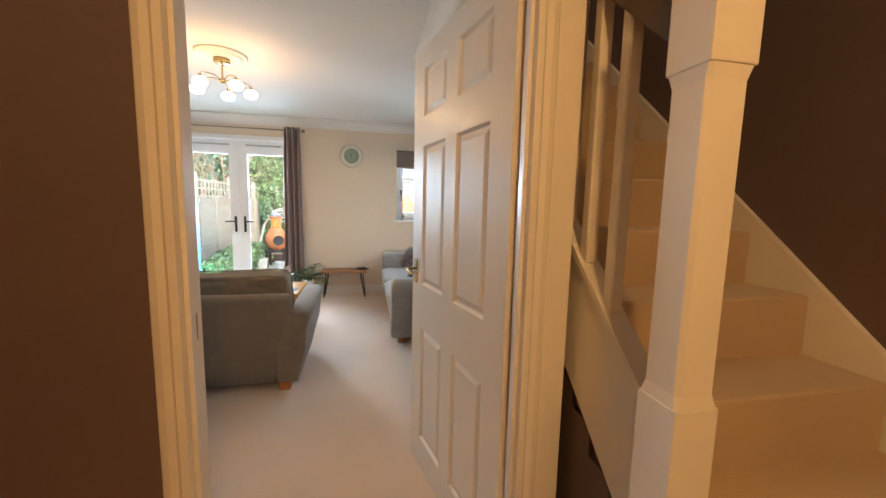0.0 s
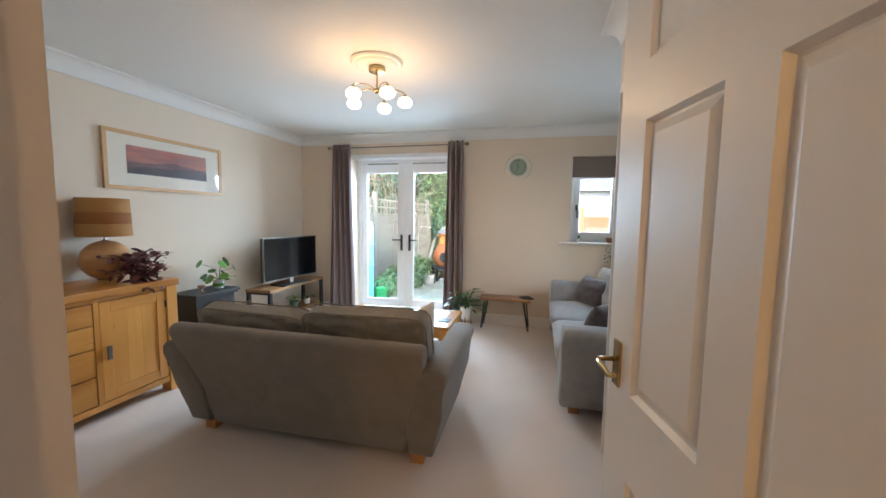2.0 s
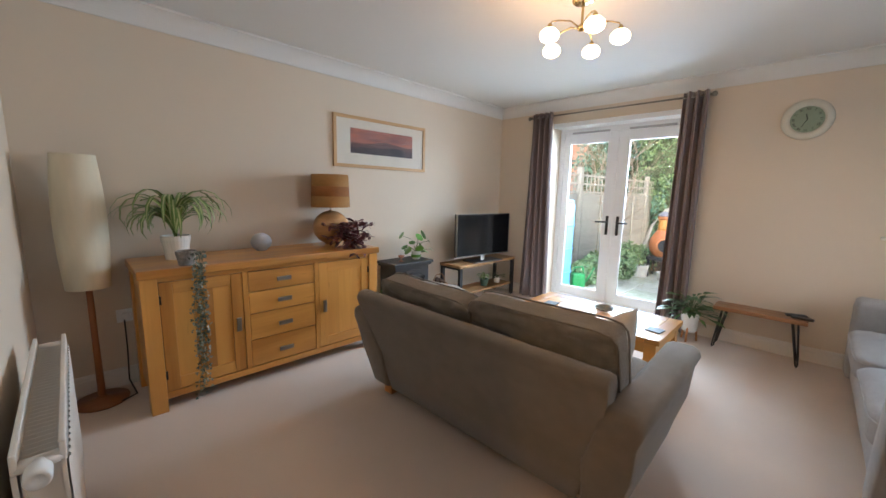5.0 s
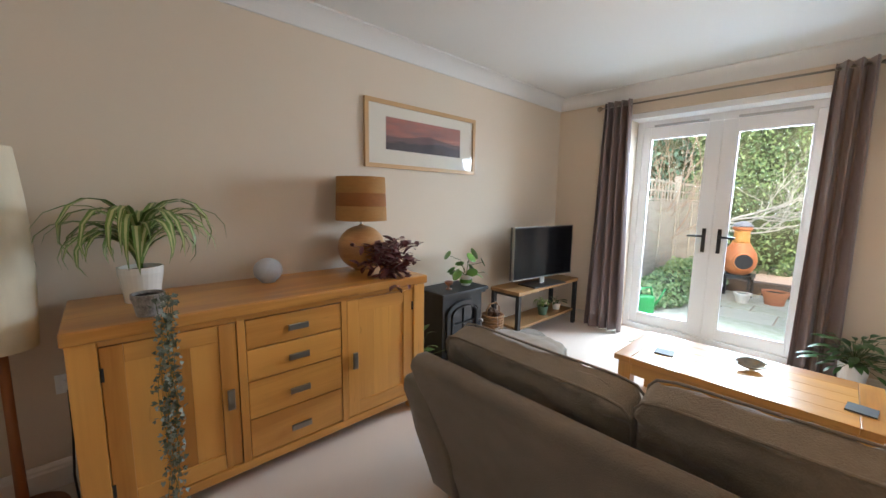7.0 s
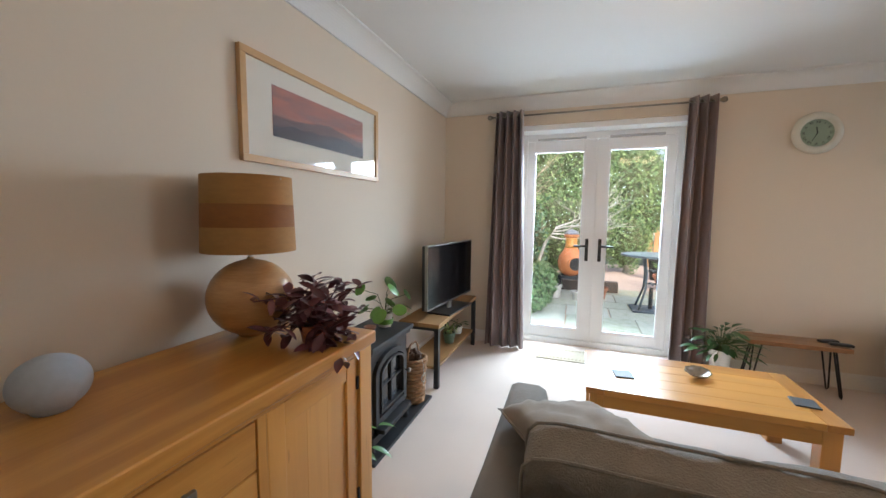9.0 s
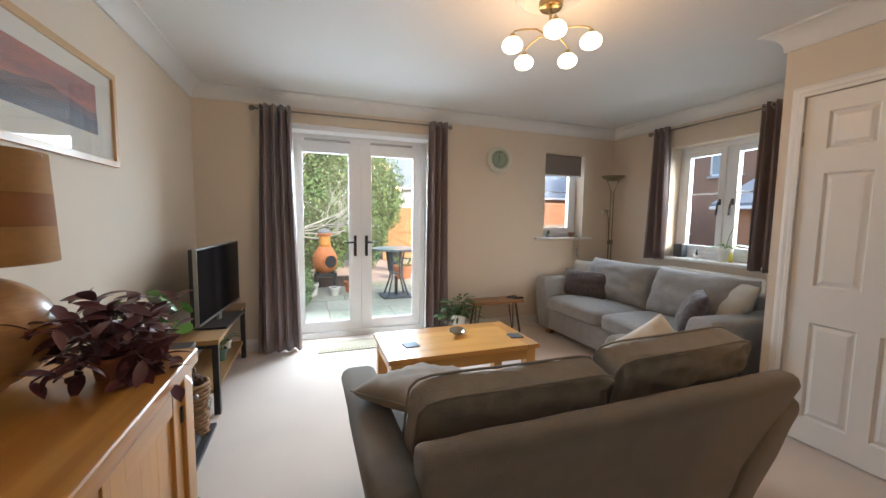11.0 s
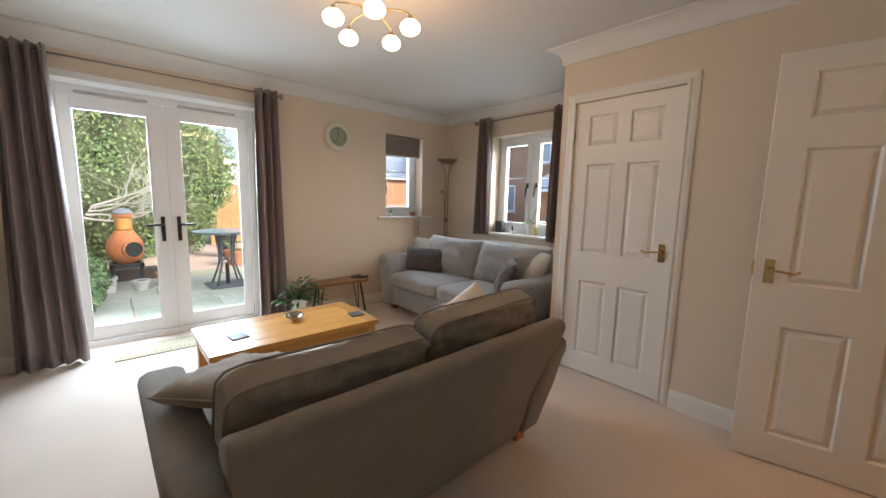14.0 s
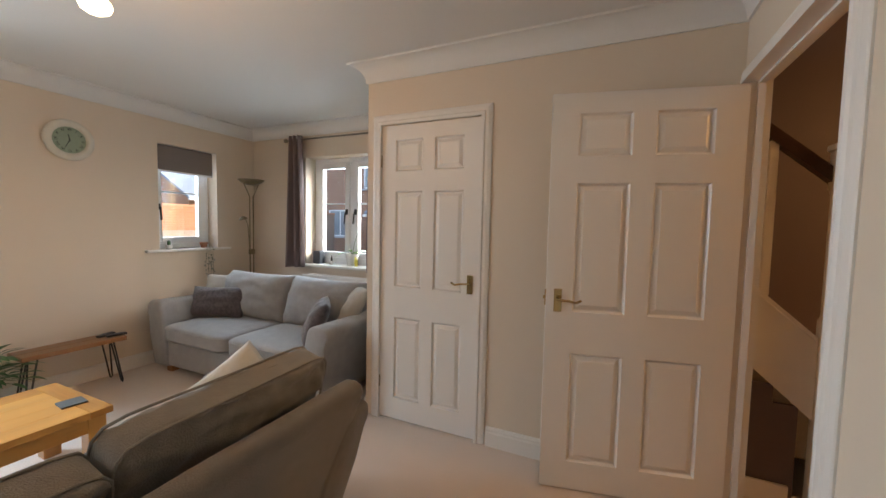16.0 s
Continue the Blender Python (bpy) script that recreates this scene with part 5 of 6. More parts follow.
part("reading_arm", tube([(-0.022, 0, 0.95), (-0.05, -0.02, 1.15), (-0.07, -0.03, 1.30), (-0.12, -0.05, 1.38)], 0.005, 8), M_ANTIQ, tor, "", True)
part("reading_head", moved(lathe([(0.008, 0.03), (0.02, 0.025), (0.045, 0.0), (0.042, 0.0), (0.018, 0.02)], 18, cap=False), pose(-0.15, -0.06, 1.37, 0, -18, 0)), M_ANTIQ, tor, "", True)
part("switch", box(-0.03, 0.03, -0.015, 0.015, 0.98, 1.04, 0.004), M_ANTIQ, tor)

# ceiling rose and chandelier
CX, CY = -1.105, 3.46
cr = structure(part("trim_ceiling_rose", lathe([(0.001, 0), (0.178, 0), (0.178, -0.010), (0.168, -0.020), (0.15, -0.018), (0.13, -0.031), (0.06, -0.036), (0.001, -0.036)], 48, (CX, CY, H), cap=False), M_CEIL, None, smooth=False), "white plaster ceiling rose", "ceiling rose")
ch = thing("ceiling_lamp", "five-arm brushed brass ceiling lamp with glowing opal shades", "ceiling light", CX, CY, H - 0.036)
part("ceiling_plate", lathe([(0.001, 0), (0.058, 0), (0.058, -0.026), (0.05, -0.034), (0.001, -0.034)], 28, cap=False), M_BRASS, ch, "brass ceiling plate", True)
part("stem", lathe([(0.007, -0.034), (0.007, -0.15)], 12), M_BRASS, ch)
part("hub", lathe([(0.001, -0.14), (0.018, -0.145), (0.026, -0.158), (0.018, -0.172), (0.001, -0.178)], 20, cap=False), M_BRASS, ch, "", True)
M_OPAL = glow("lit_opal_glass", (1.0, 0.78, 0.47), 2.0)
SHZ = 2.14 - (H - 0.036)
for k in range(5):
    a = radians(-126.0 + 8 + 72 * k)
    R = 0.195
    c, s = math.cos(a), math.sin(a)
    part("arm", tube([(0.015 * c, 0.015 * s, -0.16), (0.07 * c, 0.07 * s, -0.135), (0.14 * c, 0.14 * s, -0.142), (0.185 * c, 0.185 * s, -0.155), (R * c, R * s, -0.175), (R * c, R * s, SHZ + 0.04)], 0.004, 7), M_BRASS, ch, "", True)
    part("lamp_holder", lathe([(0.012, 0.032), (0.012, 0.05), (0.006, 0.058)], 12, (R * c, R * s, SHZ)), M_BRASS, ch)
    sh = part("shade", lathe([(0.012, 0.034), (0.032, 0.028), (0.047, 0.012), (0.051, -0.004), (0.044, -0.022), (0.026, -0.033), (0.004, -0.036)], 22, (R * c, R * s, SHZ)), M_OPAL, ch, "glowing opal glass shade", True)
    sh.visible_shadow = False
    bulb("chandelier_bulb", (CX + R * c, CY + R * s, 2.14), 0.50, WARM, 0.04)

# ---- wall things ----
M_LIGHTOAK = wood("pale_oak_frame", (0.58, 0.36, 0.17), (0.45, 0.26, 0.11), 0.4, 1)
pf = thing("framed_picture", "wide oak-framed picture of mountains at sunset in a cream mount", "picture", -3.2, 3.668, 1.752)
PW, PH = 0.545, 0.232
fr_w = 0.030
part("frame", boxes([(0, 0.024, -PW, PW, PH - fr_w, PH), (0, 0.024, -PW, PW, -PH, -PH + fr_w), (0, 0.0235, -PW, -PW + fr_w, -PH + fr_w, PH - fr_w), (0, 0.0235, PW - fr_w, PW, -PH + fr_w, PH - fr_w)], 0.002), M_LIGHTOAK, pf)
M_MOUNT = mat("cream_mount_board", (0.72, 0.67, 0.58), 0.8, vary=0.02, scale=9, fine=200, bump=0.05)
part("mount", box(0.002, 0.010, -PW + fr_w, PW - fr_w, -PH + fr_w, PH - fr_w), M_MOUNT, pf, "cream mount")
M_DUSK = mat("dusk_sky_print", (0.55, 0.17, 0.10), 0.5, vary=0.1, scale=3.5, fine=20, bump=0, stretch=(1, 1.2, 9), base2=(0.13, 0.075, 0.085))
M_HILL = mat("dark_hill_print", (0.05, 0.028, 0.035), 0.5, vary=0.2, scale=8, fine=40, bump=0)
M_HILL2 = mat("far_hill_print", (0.16, 0.075, 0.07), 0.5, vary=0.2, scale=8, fine=40, bump=0)
art = part("print", box(0.010, 0.0115, -0.37, 0.37, -0.10, 0.125), M_DUSK, pf, "sunset landscape print")
for name, m, x, base, amp, ph in (("far_hills", M_HILL2, 0.0122, 0.00, 0.035, 0.8), ("near_hills", M_HILL, 0.0128, -0.045, 0.05, 2.6)):
    bm = bmesh.new()
    N = 40
    up, lo = [], []
    for i in range(N + 1):
        y = -0.37 + 0.74 * i / N
        h = base + amp * (0.6 * math.exp(-((y - 0.08 * ph + 0.05) / 0.14) ** 2) + 0.35 * math.sin(9 * y + ph) * 0.5 + 0.25 * noise.noise(Vector((y * 14, ph, 0))))
        up.append(bm.verts.new((x, y, min(h, 0.12)))), lo.append(bm.verts.new((x, y, -0.10)))
    for i in range(N):
        bm.faces.new((lo[i], lo[i + 1], up[i + 1], up[i]))
    part(name, bm, m, art)
gl = part("glazing", box(0.0165, 0.018, -PW + fr_w, PW - fr_w, -PH + fr_w, PH - fr_w), M_GLASS, pf, "picture glass")
gl.visible_shadow = False

M_CLOCKR = mat("cream_clock_rim", (0.70, 0.66, 0.56), 0.5, vary=0.05, scale=20, bump=0.05)
M_CLOCKF = mat("sage_clock_face", (0.30, 0.37, 0.27), 0.6, vary=0.08, scale=20, bump=0.02)
ck = thing("wall_clock", "round cream wall clock with a sage green dial", "clock", -0.228, YF, 1.943)
FACE = pose(0, 0, 0, 90, 0, 0)
part("rim", moved(lathe([(0.001, 0), (0.150, 0), (0.156, 0.012), (0.148, 0.026), (0.118, 0.034), (0.105, 0.026), (0.100, 0.012), (0.001, 0.012)], 48, cap=False), FACE), M_CLOCKR, ck, "", True)
part("dial", moved(lathe([(0.001, 0.013), (0.101, 0.013), (0.101, 0.016), (0.001, 0.016)], 40, cap=False), FACE), M_CLOCKF, ck, "sage green dial")


def lettering(parent, body, x, z, y, size, material, rot=0.0, flat=(90, 0, 0)):
    cu = bpy.data.curves.new("numeral", "FONT")
    cu.body, cu.size, cu.align_x, cu.align_y, cu.extrude = body, size, "CENTER", "CENTER", 0.0006
    cu.materials.append(material)
    ob = new("numeral", cu)
    ob.parent = parent
    ob.matrix_basis = Matrix.Translation((x, y, z)) @ pose(0, 0, 0, 0, rot, 0) @ pose(0, 0, 0, *flat)
    return ob


for k, s in enumerate(("XII", "I", "II", "III", "IIII", "V", "VI", "VII", "VIII", "IX", "X", "XI")):
    a = radians(30 * k)
    lettering(ck, s, 0.080 * math.sin(a), 0.080 * math.cos(a), -0.0172, 0.024, M_BLACK, 30 * k)
for L, w, ang in ((0.045, 0.006, -10), (0.065, 0.004, 205)):
    part("hand", moved(box(-w / 2, w / 2, -0.0195, -0.0180, -0.01, L), pose(0, 0, 0, 0, ang, 0)), M_BLACK, ck, "black clock hand")


# ---- radiators ----
def radiator(name, x, y, rz, length, z0, z1, label):
    """A double-panel radiator with pressed flutes, convector fins, end caps and a valve; local -y is the room side, wall at y 0."""
    t = thing(name, label, "radiator", x, y, z0, rz)
    h = z1 - z0
    for yy in (-0.045, -0.125):
        bm = bmesh.new()
        n = int(length / 0.035) * 4
        g = []
        for i in range(n + 1):
            u = i / n
            d = 0.004 * (1 if (i // 2) % 2 else 0)
            g.append([bm.verts.new((u * length, yy - 0.008 - d, z)) for z in (0.05, h - 0.05)])
        for a, b in zip(g, g[1:]):
            bm.faces.new((a[0], b[0], b[1], a[1]))
        box(0, length, yy - 0.007, yy + 0.006, 0.0, 0.05, 0.004, bm=bm)
        box(0, length, yy - 0.007, yy + 0.006, h - 0.05, h, 0.004, bm=bm)
        box(0, length, yy - 0.004, yy + 0.006, 0.05, h - 0.05, bm=bm)
        part("panel", bm, M_GLOSS, t)
        fd = bpy.data.meshes.new("convector_fin")
    fb = box(0, 0.0015, -0.117, -0.052, 0.06, h - 0.03)
    fb.to_mesh(fd)
    fb.free()
    fd.materials.append(M_GLOSS)
    for i in range(int(length / 0.025)):
        fin = new("convector_fin", fd)
        fin.parent = t
        fin.matrix_basis = pose(0.02 + 0.025 * i, 0, 0)
    for xx in (0.015, length - 0.015):
        part("connector", tube([(xx, -0.045, h - 0.04), (xx, -0.125, h - 0.04)], 0.016, 10), M_GLOSS, t, "", True)
    return t


r1 = radiator("radiator", -1.30, YE + 0.012, 180, 0.92, 0.14, 0.70, "white double-panel radiator on the wall beside the doorway")
part("thermostat_valve", moved(lathe([(0.014, -0.03), (0.016, 0.0), (0.024, 0.012), (0.024, 0.055), (0.018, 0.062), (0.012, 0.055), (0.001, 0.05)], 18), pose(-0.01, -0.085, 0.52, 0, -90, 0)), M_UPVC, r1, "white valve head", True)
radiator("radiator", XR - 0.012, 4.72, -90, 0.98, 0.20, 0.80, "white panel radiator under the side window behind the sofa")

# ---- small things ----
M_COAST = mat("slate_coaster", (0.10, 0.115, 0.125), 0.55, vary=0.15, scale=30, bump=0.2)
for x, y, rz in ((-1.60, 4.275, 8), (-0.785, 4.235, -6)):
    c = thing("coaster", "square slate coaster on the coffee table", "coaster", x, y, 0.386, rz, group="slate coasters")
    part("slab", box(-0.05, 0.05, -0.05, 0.05, 0, 0.008, 0.0015), M_COAST, c)
dish = thing("shell_dish", "scalloped shell-shaped silver dish on the coffee table", "dish", -1.20, 4.39, 0.386, 30)
bm = bmesh.new()
rows = []
for i in range(7):
    r = i / 6
    rows.append([bm.verts.new((0.075 * r * math.cos(a) * (1 + 0.06 * r * math.cos(9 * a)), 0.055 * r * math.sin(a) * (1 + 0.06 * r * math.cos(9 * a)), 0.004 + 0.034 * r ** 2 + 0.012 * r * math.sin(a))) for a in [2 * math.pi * k / 36 for k in range(36)]])
for a, b in zip(rows, rows[1:]):
    for k in range(36):
        bm.faces.new((a[k], a[(k + 1) % 36], b[(k + 1) % 36], b[k]))
sh = part("shell", bm, mat("pearl_silver", (0.45, 0.40, 0.32), 0.25, 0.6, vary=0.2, scale=15, bump=0.1), dish, "", True)
sol = sh.modifiers.new("thickness", "SOLIDIFY")
sol.thickness = 0.004
sp = thing("smart_speaker", "pale grey fabric globe speaker on the sideboard", "speaker", -2.995, 2.41, 0.85)
part("globe", lathe([(0.035, 0.0)] + [(0.072 * math.sin(radians(a)), 0.064 - 0.066 * math.cos(radians(a))) for a in range(35, 180, 8)] + [(0.001, 0.130)], 36), mat("pale_grey_mesh", (0.50, 0.54, 0.60), 0.8, vary=0.06, scale=60, fine=700, bump=0.5), sp, "", True)
part("foot", lathe([(0.03, 0), (0.032, 0.003), (0.03, 0.004)], 24), M_RUBBER, sp, "dark rubber foot")
for x, y, rz in ((-0.10, 5.47, 20), (-0.06, 5.40, -8)):
    rm = thing("remote_control", "black remote control on the bench", "remote control", x, y, 0.385, rz, group="remote controls")
    part("case", box(-0.065, 0.065, -0.021, 0.021, 0, 0.018, 0.006), M_RUBBER, rm)
    part("keypad", box(-0.045, 0.05, -0.014, 0.014, 0.018, 0.020), M_COAST, rm, "grey keys")

mt = thing("door_mat", "beige door mat with patterned borders at the garden doors", "mat", -1.83, 5.52, 0)
M_MAT = mat("beige_mat_weave", (0.50, 0.43, 0.31), 0.95, vary=0.1, scale=20, fine=260, bump=0.6)
M_MATD = mat("brown_mat_pattern", (0.30, 0.24, 0.16), 0.95, vary=0.1, scale=30, fine=260, bump=0.6)
part("mat_body", box(-0.375, 0.375, -0.16, 0.145, 0, 0.009, 0.003), M_MAT, mt)
for yy in (-0.115, 0.10):
    for k in range(22):
        part("pattern_block", box(-0.35 + 0.032 * k, -0.335 + 0.032 * k, yy - 0.010, yy + 0.010, 0.009, 0.0105), M_MATD, mt)

# log basket
M_WICK = mat("wicker", (0.38, 0.20, 0.085), 0.6, vary=0.2, scale=30, fine=120, bump=0.3)
bk = thing("wicker_basket", "tall wicker basket with pine cones beside the stove", "basket", -2.91, 4.205, 0.02)
for k in range(13):
    z = 0.012 + 0.024 * k
    R = 0.070 + 0.016 * k / 12
    ring = bmesh.new()
    pts = [((R + 0.004 * math.cos(9 * a + math.pi * k)) * math.cos(a), (R + 0.004 * math.cos(9 * a + math.pi * k)) * math.sin(a), z) for a in [2 * math.pi * q / 54 for q in range(55)]]
    part("weaver", tube(pts, 0.0125, 6, bm=ring), M_WICK, bk, "", True)
part("base", lathe([(0.001, 0), (0.068, 0), (0.068, 0.01), (0.001, 0.01)], 20, cap=False), M_WICK, bk)
part("handle", tube([(0.0, -0.088, 0.29), (0.0, -0.082, 0.36), (0.0, -0.04, 0.405), (0.0, 0.04, 0.405), (0.0, 0.082, 0.36), (0.0, 0.088, 0.29)], 0.007, 8), M_WICK, bk, "arched wicker handle", True)
heart = []
for k in range(25):
    a = 2 * math.pi * k / 24
    heart.append((0.105, -0.06 + 0.0022 * 16 * math.sin(a) ** 3, 0.20 + 0.0022 * (13 * math.cos(a) - 5 * math.cos(2 * a) - 2 * math.cos(3 * a) - math.cos(4 * a))))
pend = tube(heart, 0.004, 6)
tube([(0.105, -0.06, 0.21), (0.100, -0.055, 0.29), (0.085, -0.045, 0.315)], 0.0015, 5, bm=pend)
part("heart_pendant", pend, M_STEEL, bk, "silver wire heart hung on a cord", True)
rng = random.Random(71)
M_CONE = mat("pine_cone_brown", (0.13, 0.07, 0.04), 0.8, vary=0.3, scale=60, bump=0.6)
for k in range(9):
    a, R = rng.uniform(0, 6.28), rng.uniform(0, 0.055)
    cone = bmesh.new()
    bmesh.ops.create_icosphere(cone, subdivisions=2, radius=0.028)
    for v in cone.verts:
        v.co *= 1 + 0.22 * math.sin(v.co.z * 400 + math.atan2(v.co.y, v.co.x) * 5)
        v.co.z *= 1.4
    part("pine_cone", moved(cone, pose(R * math.cos(a), R * math.sin(a), 0.31 + 0.03 * rng.random(), rng.uniform(0, 90), rng.uniform(0, 90), 0)), M_CONE, bk)
# latch keeper in the doorway's lining
kp = structure(part("trim_latch_keeper", boxes([(OX0, OX0 + 0.002, 1.183, 1.207, 0.945, 0.963), (OX0, OX0 + 0.002, 1.183, 1.207, 0.995, 1.013), (OX0, OX0 + 0.002, 1.183, 1.188, 0.963, 0.995), (OX0, OX0 + 0.002, 1.202, 1.207, 0.963, 0.995)]), M_BRASS, None), "brass latch keeper on the door lining", "latch keeper")

# The keeper's hole is a thin black sheet, its shade put into colour.
part("latch_hole_shade", boxes([(OX0, OX0 + 0.001, 1.188, 1.202, 0.963, 0.995)]), M_BLACK, kp, "thin black patch that paints the shade of the latch hole")


# ---- garden ----
GZ = -0.15
M_GRAVEL = mat("pinkish_gravel", (0.56, 0.43, 0.34), 0.95, vary=0.14, scale=14, fine=90, bump=0.8)
M_LAND = mat("grass_and_soil", (0.12, 0.13, 0.06), 0.95, vary=0.3, scale=0.6, fine=20, bump=0.5)
M_SLAB = mat("grey_green_paving_stone", (0.46, 0.44, 0.34), 0.9, scale=11, fine=70, bump=0.6, base2=(0.23, 0.26, 0.15), rand=0.22)
M_FENCE = mat("weathered_fence_timber", (0.35, 0.32, 0.26), 0.85, vary=0.16, scale=6, fine=40, bump=0.3, stretch=(6, 1, 6), rand=0.3)
M_GATE = mat("orange_stained_timber", (0.42, 0.23, 0.105), 0.8, vary=0.15, scale=5, fine=40, bump=0.3, stretch=(6, 6, 1), rand=0.3)
M_BRICK = mat("orange_brick", (0.43, 0.18, 0.09), 0.9, vary=0.2, scale=9, fine=60, bump=0.3, rand=0.35)
M_MORTAR = mat("brickwork_far", (0.52, 0.27, 0.16), 0.9, vary=0.12, scale=12, fine=40, bump=0.3)
M_RENDER = mat("white_render", (0.52, 0.53, 0.55), 0.9, vary=0.03, scale=2, bump=0.1)
M_ROOF = mat("blue_grey_slate", (0.24, 0.28, 0.33), 0.7, vary=0.15, scale=6, fine=30, bump=0.2, rand=0.2)
M_PALEBARK = mat("silver_bark", (0.46, 0.44, 0.39), 0.85, vary=0.12, scale=14, fine=80, bump=0.4)
M_BARK = mat("pale_bark", (0.34, 0.30, 0.25), 0.9, vary=0.15, scale=14, fine=80, bump=0.5)
M_LEAFH = mat_leaf("conifer_leaf", (0.22, 0.31, 0.11), (0.085, 0.155, 0.07), 0.6, True)
M_LEAFI = mat_leaf("ivy_leaf", (0.30, 0.38, 0.17), (0.10, 0.19, 0.07), 0.5, True)
M_LEAFB = mat_leaf("blue_green_leaf", (0.16, 0.28, 0.18), (0.06, 0.13, 0.09), 0.5, True)
M_CORE = mat("painted_crown_shade", (0.10, 0.12, 0.055), 0.95, vary=0.3, scale=5, fine=40, bump=0.6)

structure(part("ground", boxes([(-400, 400, 5.92, 800, GZ - 0.4, GZ - 0.055), (-400, 400, -400, 5.92, GZ - 0.4, GZ - 0.06)]), M_LAND, None), "grass and earth", "ground")
structure(part("ground_gravel", box(-3.1, 4.5, 9.75, 14.2, GZ - 0.054, GZ - 0.005, 0.01), M_GRAVEL, None), "pinkish gravel behind the patio", "gravel")
structure(part("pavement_bed", boxes([(-3.1, 4.5, 5.92, 9.75, GZ - 0.054, GZ - 0.02)]), M_MORTAR, None), "mortar bed under the slabs", "patio")
patio = structure(thing("pavement", "", "", 0, 0, GZ), "patio of worn grey-green stone slabs", "patio")
rng = random.Random(5)
sizes = {}
y = 5.95
row = 0
while y < 9.7:
    d = (0.62, 0.46, 0.62)[row % 3]
    x = -3.1 + (0.0, -0.3, -0.15)[row % 3]
    while x < 2.6:
        w = (0.62, 0.92, 0.46)[rng.randrange(3)]
        key = (w, d)
        if key not in sizes:
            b = box(0.006, w - 0.006, 0.006, d - 0.006, -0.03, 0.0, 0.006, 1)
            me = bpy.data.meshes.new("slab")
            b.to_mesh(me)
            b.free()
            me.materials.append(M_SLAB)
            sizes[key] = me
        ob = new("slab", sizes[key])
        ob.parent = patio
        ob.matrix_basis = pose(x, y, rng.uniform(-0.003, 0.003), rng.uniform(-0.3, 0.3), rng.uniform(-0.3, 0.3), 0)
        x += w
    y += d
    row += 1


def leaf_cloud(name, blobs, n, size, material, parent, seed, label="", aspect=0.55):
    """Many small leaves over the surfaces of uneven lumps, as one crown."""
    r = np.random.default_rng(seed)
    vol = np.array([b[3] * b[4] * b[5] for b in blobs]) ** (2 / 3)
    pick = r.choice(len(blobs), n, p=vol / vol.sum())
    B = np.array(blobs)[pick]
    d = r.normal(size=(n, 3))
    d /= np.linalg.norm(d, axis=1)[:, None]
    lump = 1 + 0.14 * np.sin(7 * d[:, :1] + 3 * B[:, :1]) * np.sin(6 * d[:, 2:3] + 2 * B[:, 1:2])
    c = B[:, :3] + d * B[:, 3:6] * lump * r.uniform(0.82, 1.08, (n, 1))
    u = r.normal(size=(n, 3)) + d * 0.3
    u /= np.linalg.norm(u, axis=1)[:, None]
    v = np.cross(u, d + 0.6 * r.normal(size=(n, 3)))
    v /= np.linalg.norm(v, axis=1)[:, None] + 1e-6
    s = size * r.uniform(0.6, 1.4, (n, 1))
    pts = np.stack([c - u * s, c + v * s * aspect, c + u * s, c - v * s * aspect], 1).reshape(-1, 3)
    me = bpy.data.meshes.new(name)
    me.from_pydata(pts.tolist(), [], np.arange(4 * n).reshape(-1, 4).tolist())
    me.materials.append(material)
    ob = new(name, me)
    ob.parent = parent
    if label:
        ob["label"] = label
    return tagged(ob, kind="stuff")


# Solid lumps that fill a crown; their dark colour paints its inner shade.
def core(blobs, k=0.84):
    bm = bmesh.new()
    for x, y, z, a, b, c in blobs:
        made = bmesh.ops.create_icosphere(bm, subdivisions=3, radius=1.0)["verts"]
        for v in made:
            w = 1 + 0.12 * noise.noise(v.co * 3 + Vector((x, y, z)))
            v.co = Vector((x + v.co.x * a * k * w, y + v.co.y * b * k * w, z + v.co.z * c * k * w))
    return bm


def shrub(name, x, y, blobs, n, size, material, label, seed, aspect=0.55, trunk=0.08):
    t = thing(name, label, "tree" if "tree" in name else "shrub", x, y, GZ)
    part("trunk", lathe([(trunk, 0), (trunk * 0.8, 0.4), (trunk * 0.5, max(b[2] for b in blobs))], 10), M_BARK, t)
    part("twigs", core(blobs), M_CORE, t, "solid dark lumps that paint the shade inside the crown")
    leaf_cloud("crown", blobs, n, size, material, t, seed, "", aspect)
    return t


shrub("conifer_tree", -2.1, 12.5, [(-0.6, 0.2, 1.9, 1.1, 0.9, 2.2), (0.4, 0.1, 2.4, 0.95, 0.9, 2.5), (0.0, -0.2, 1.2, 1.2, 0.8, 1.2), (-0.9, -0.1, 3.4, 0.7, 0.6, 1.0)], 30000, 0.042, M_LEAFH, "tall dense green conifer behind the gravel", 3, 0.45)
shrub("conifer_tree", -0.70, 12.5, [(0.05, 0.0, 2.25, 0.90, 0.75, 1.20), (-0.05, 0.0, 1.15, 0.62, 0.6, 1.1), (0.12, 0.1, 1.75, 0.85, 0.7, 1.0), (-0.5, 0.1, 2.9, 0.7, 0.6, 1.0)], 20000, 0.038, M_LEAFH, "rounded sunlit conifer beside the gate", 4, 0.45)
shrub("laurel_bush", -3.9, 14.0, [(0, 0, 2.6, 1.3, 1.0, 1.9), (0.9, 0.2, 2.2, 1.0, 0.9, 1.8), (-1.3, 0.3, 2.2, 1.1, 0.9, 1.6)], 7000, 0.08, M_LEAFB, "large evergreen laurel behind the fence", 6)
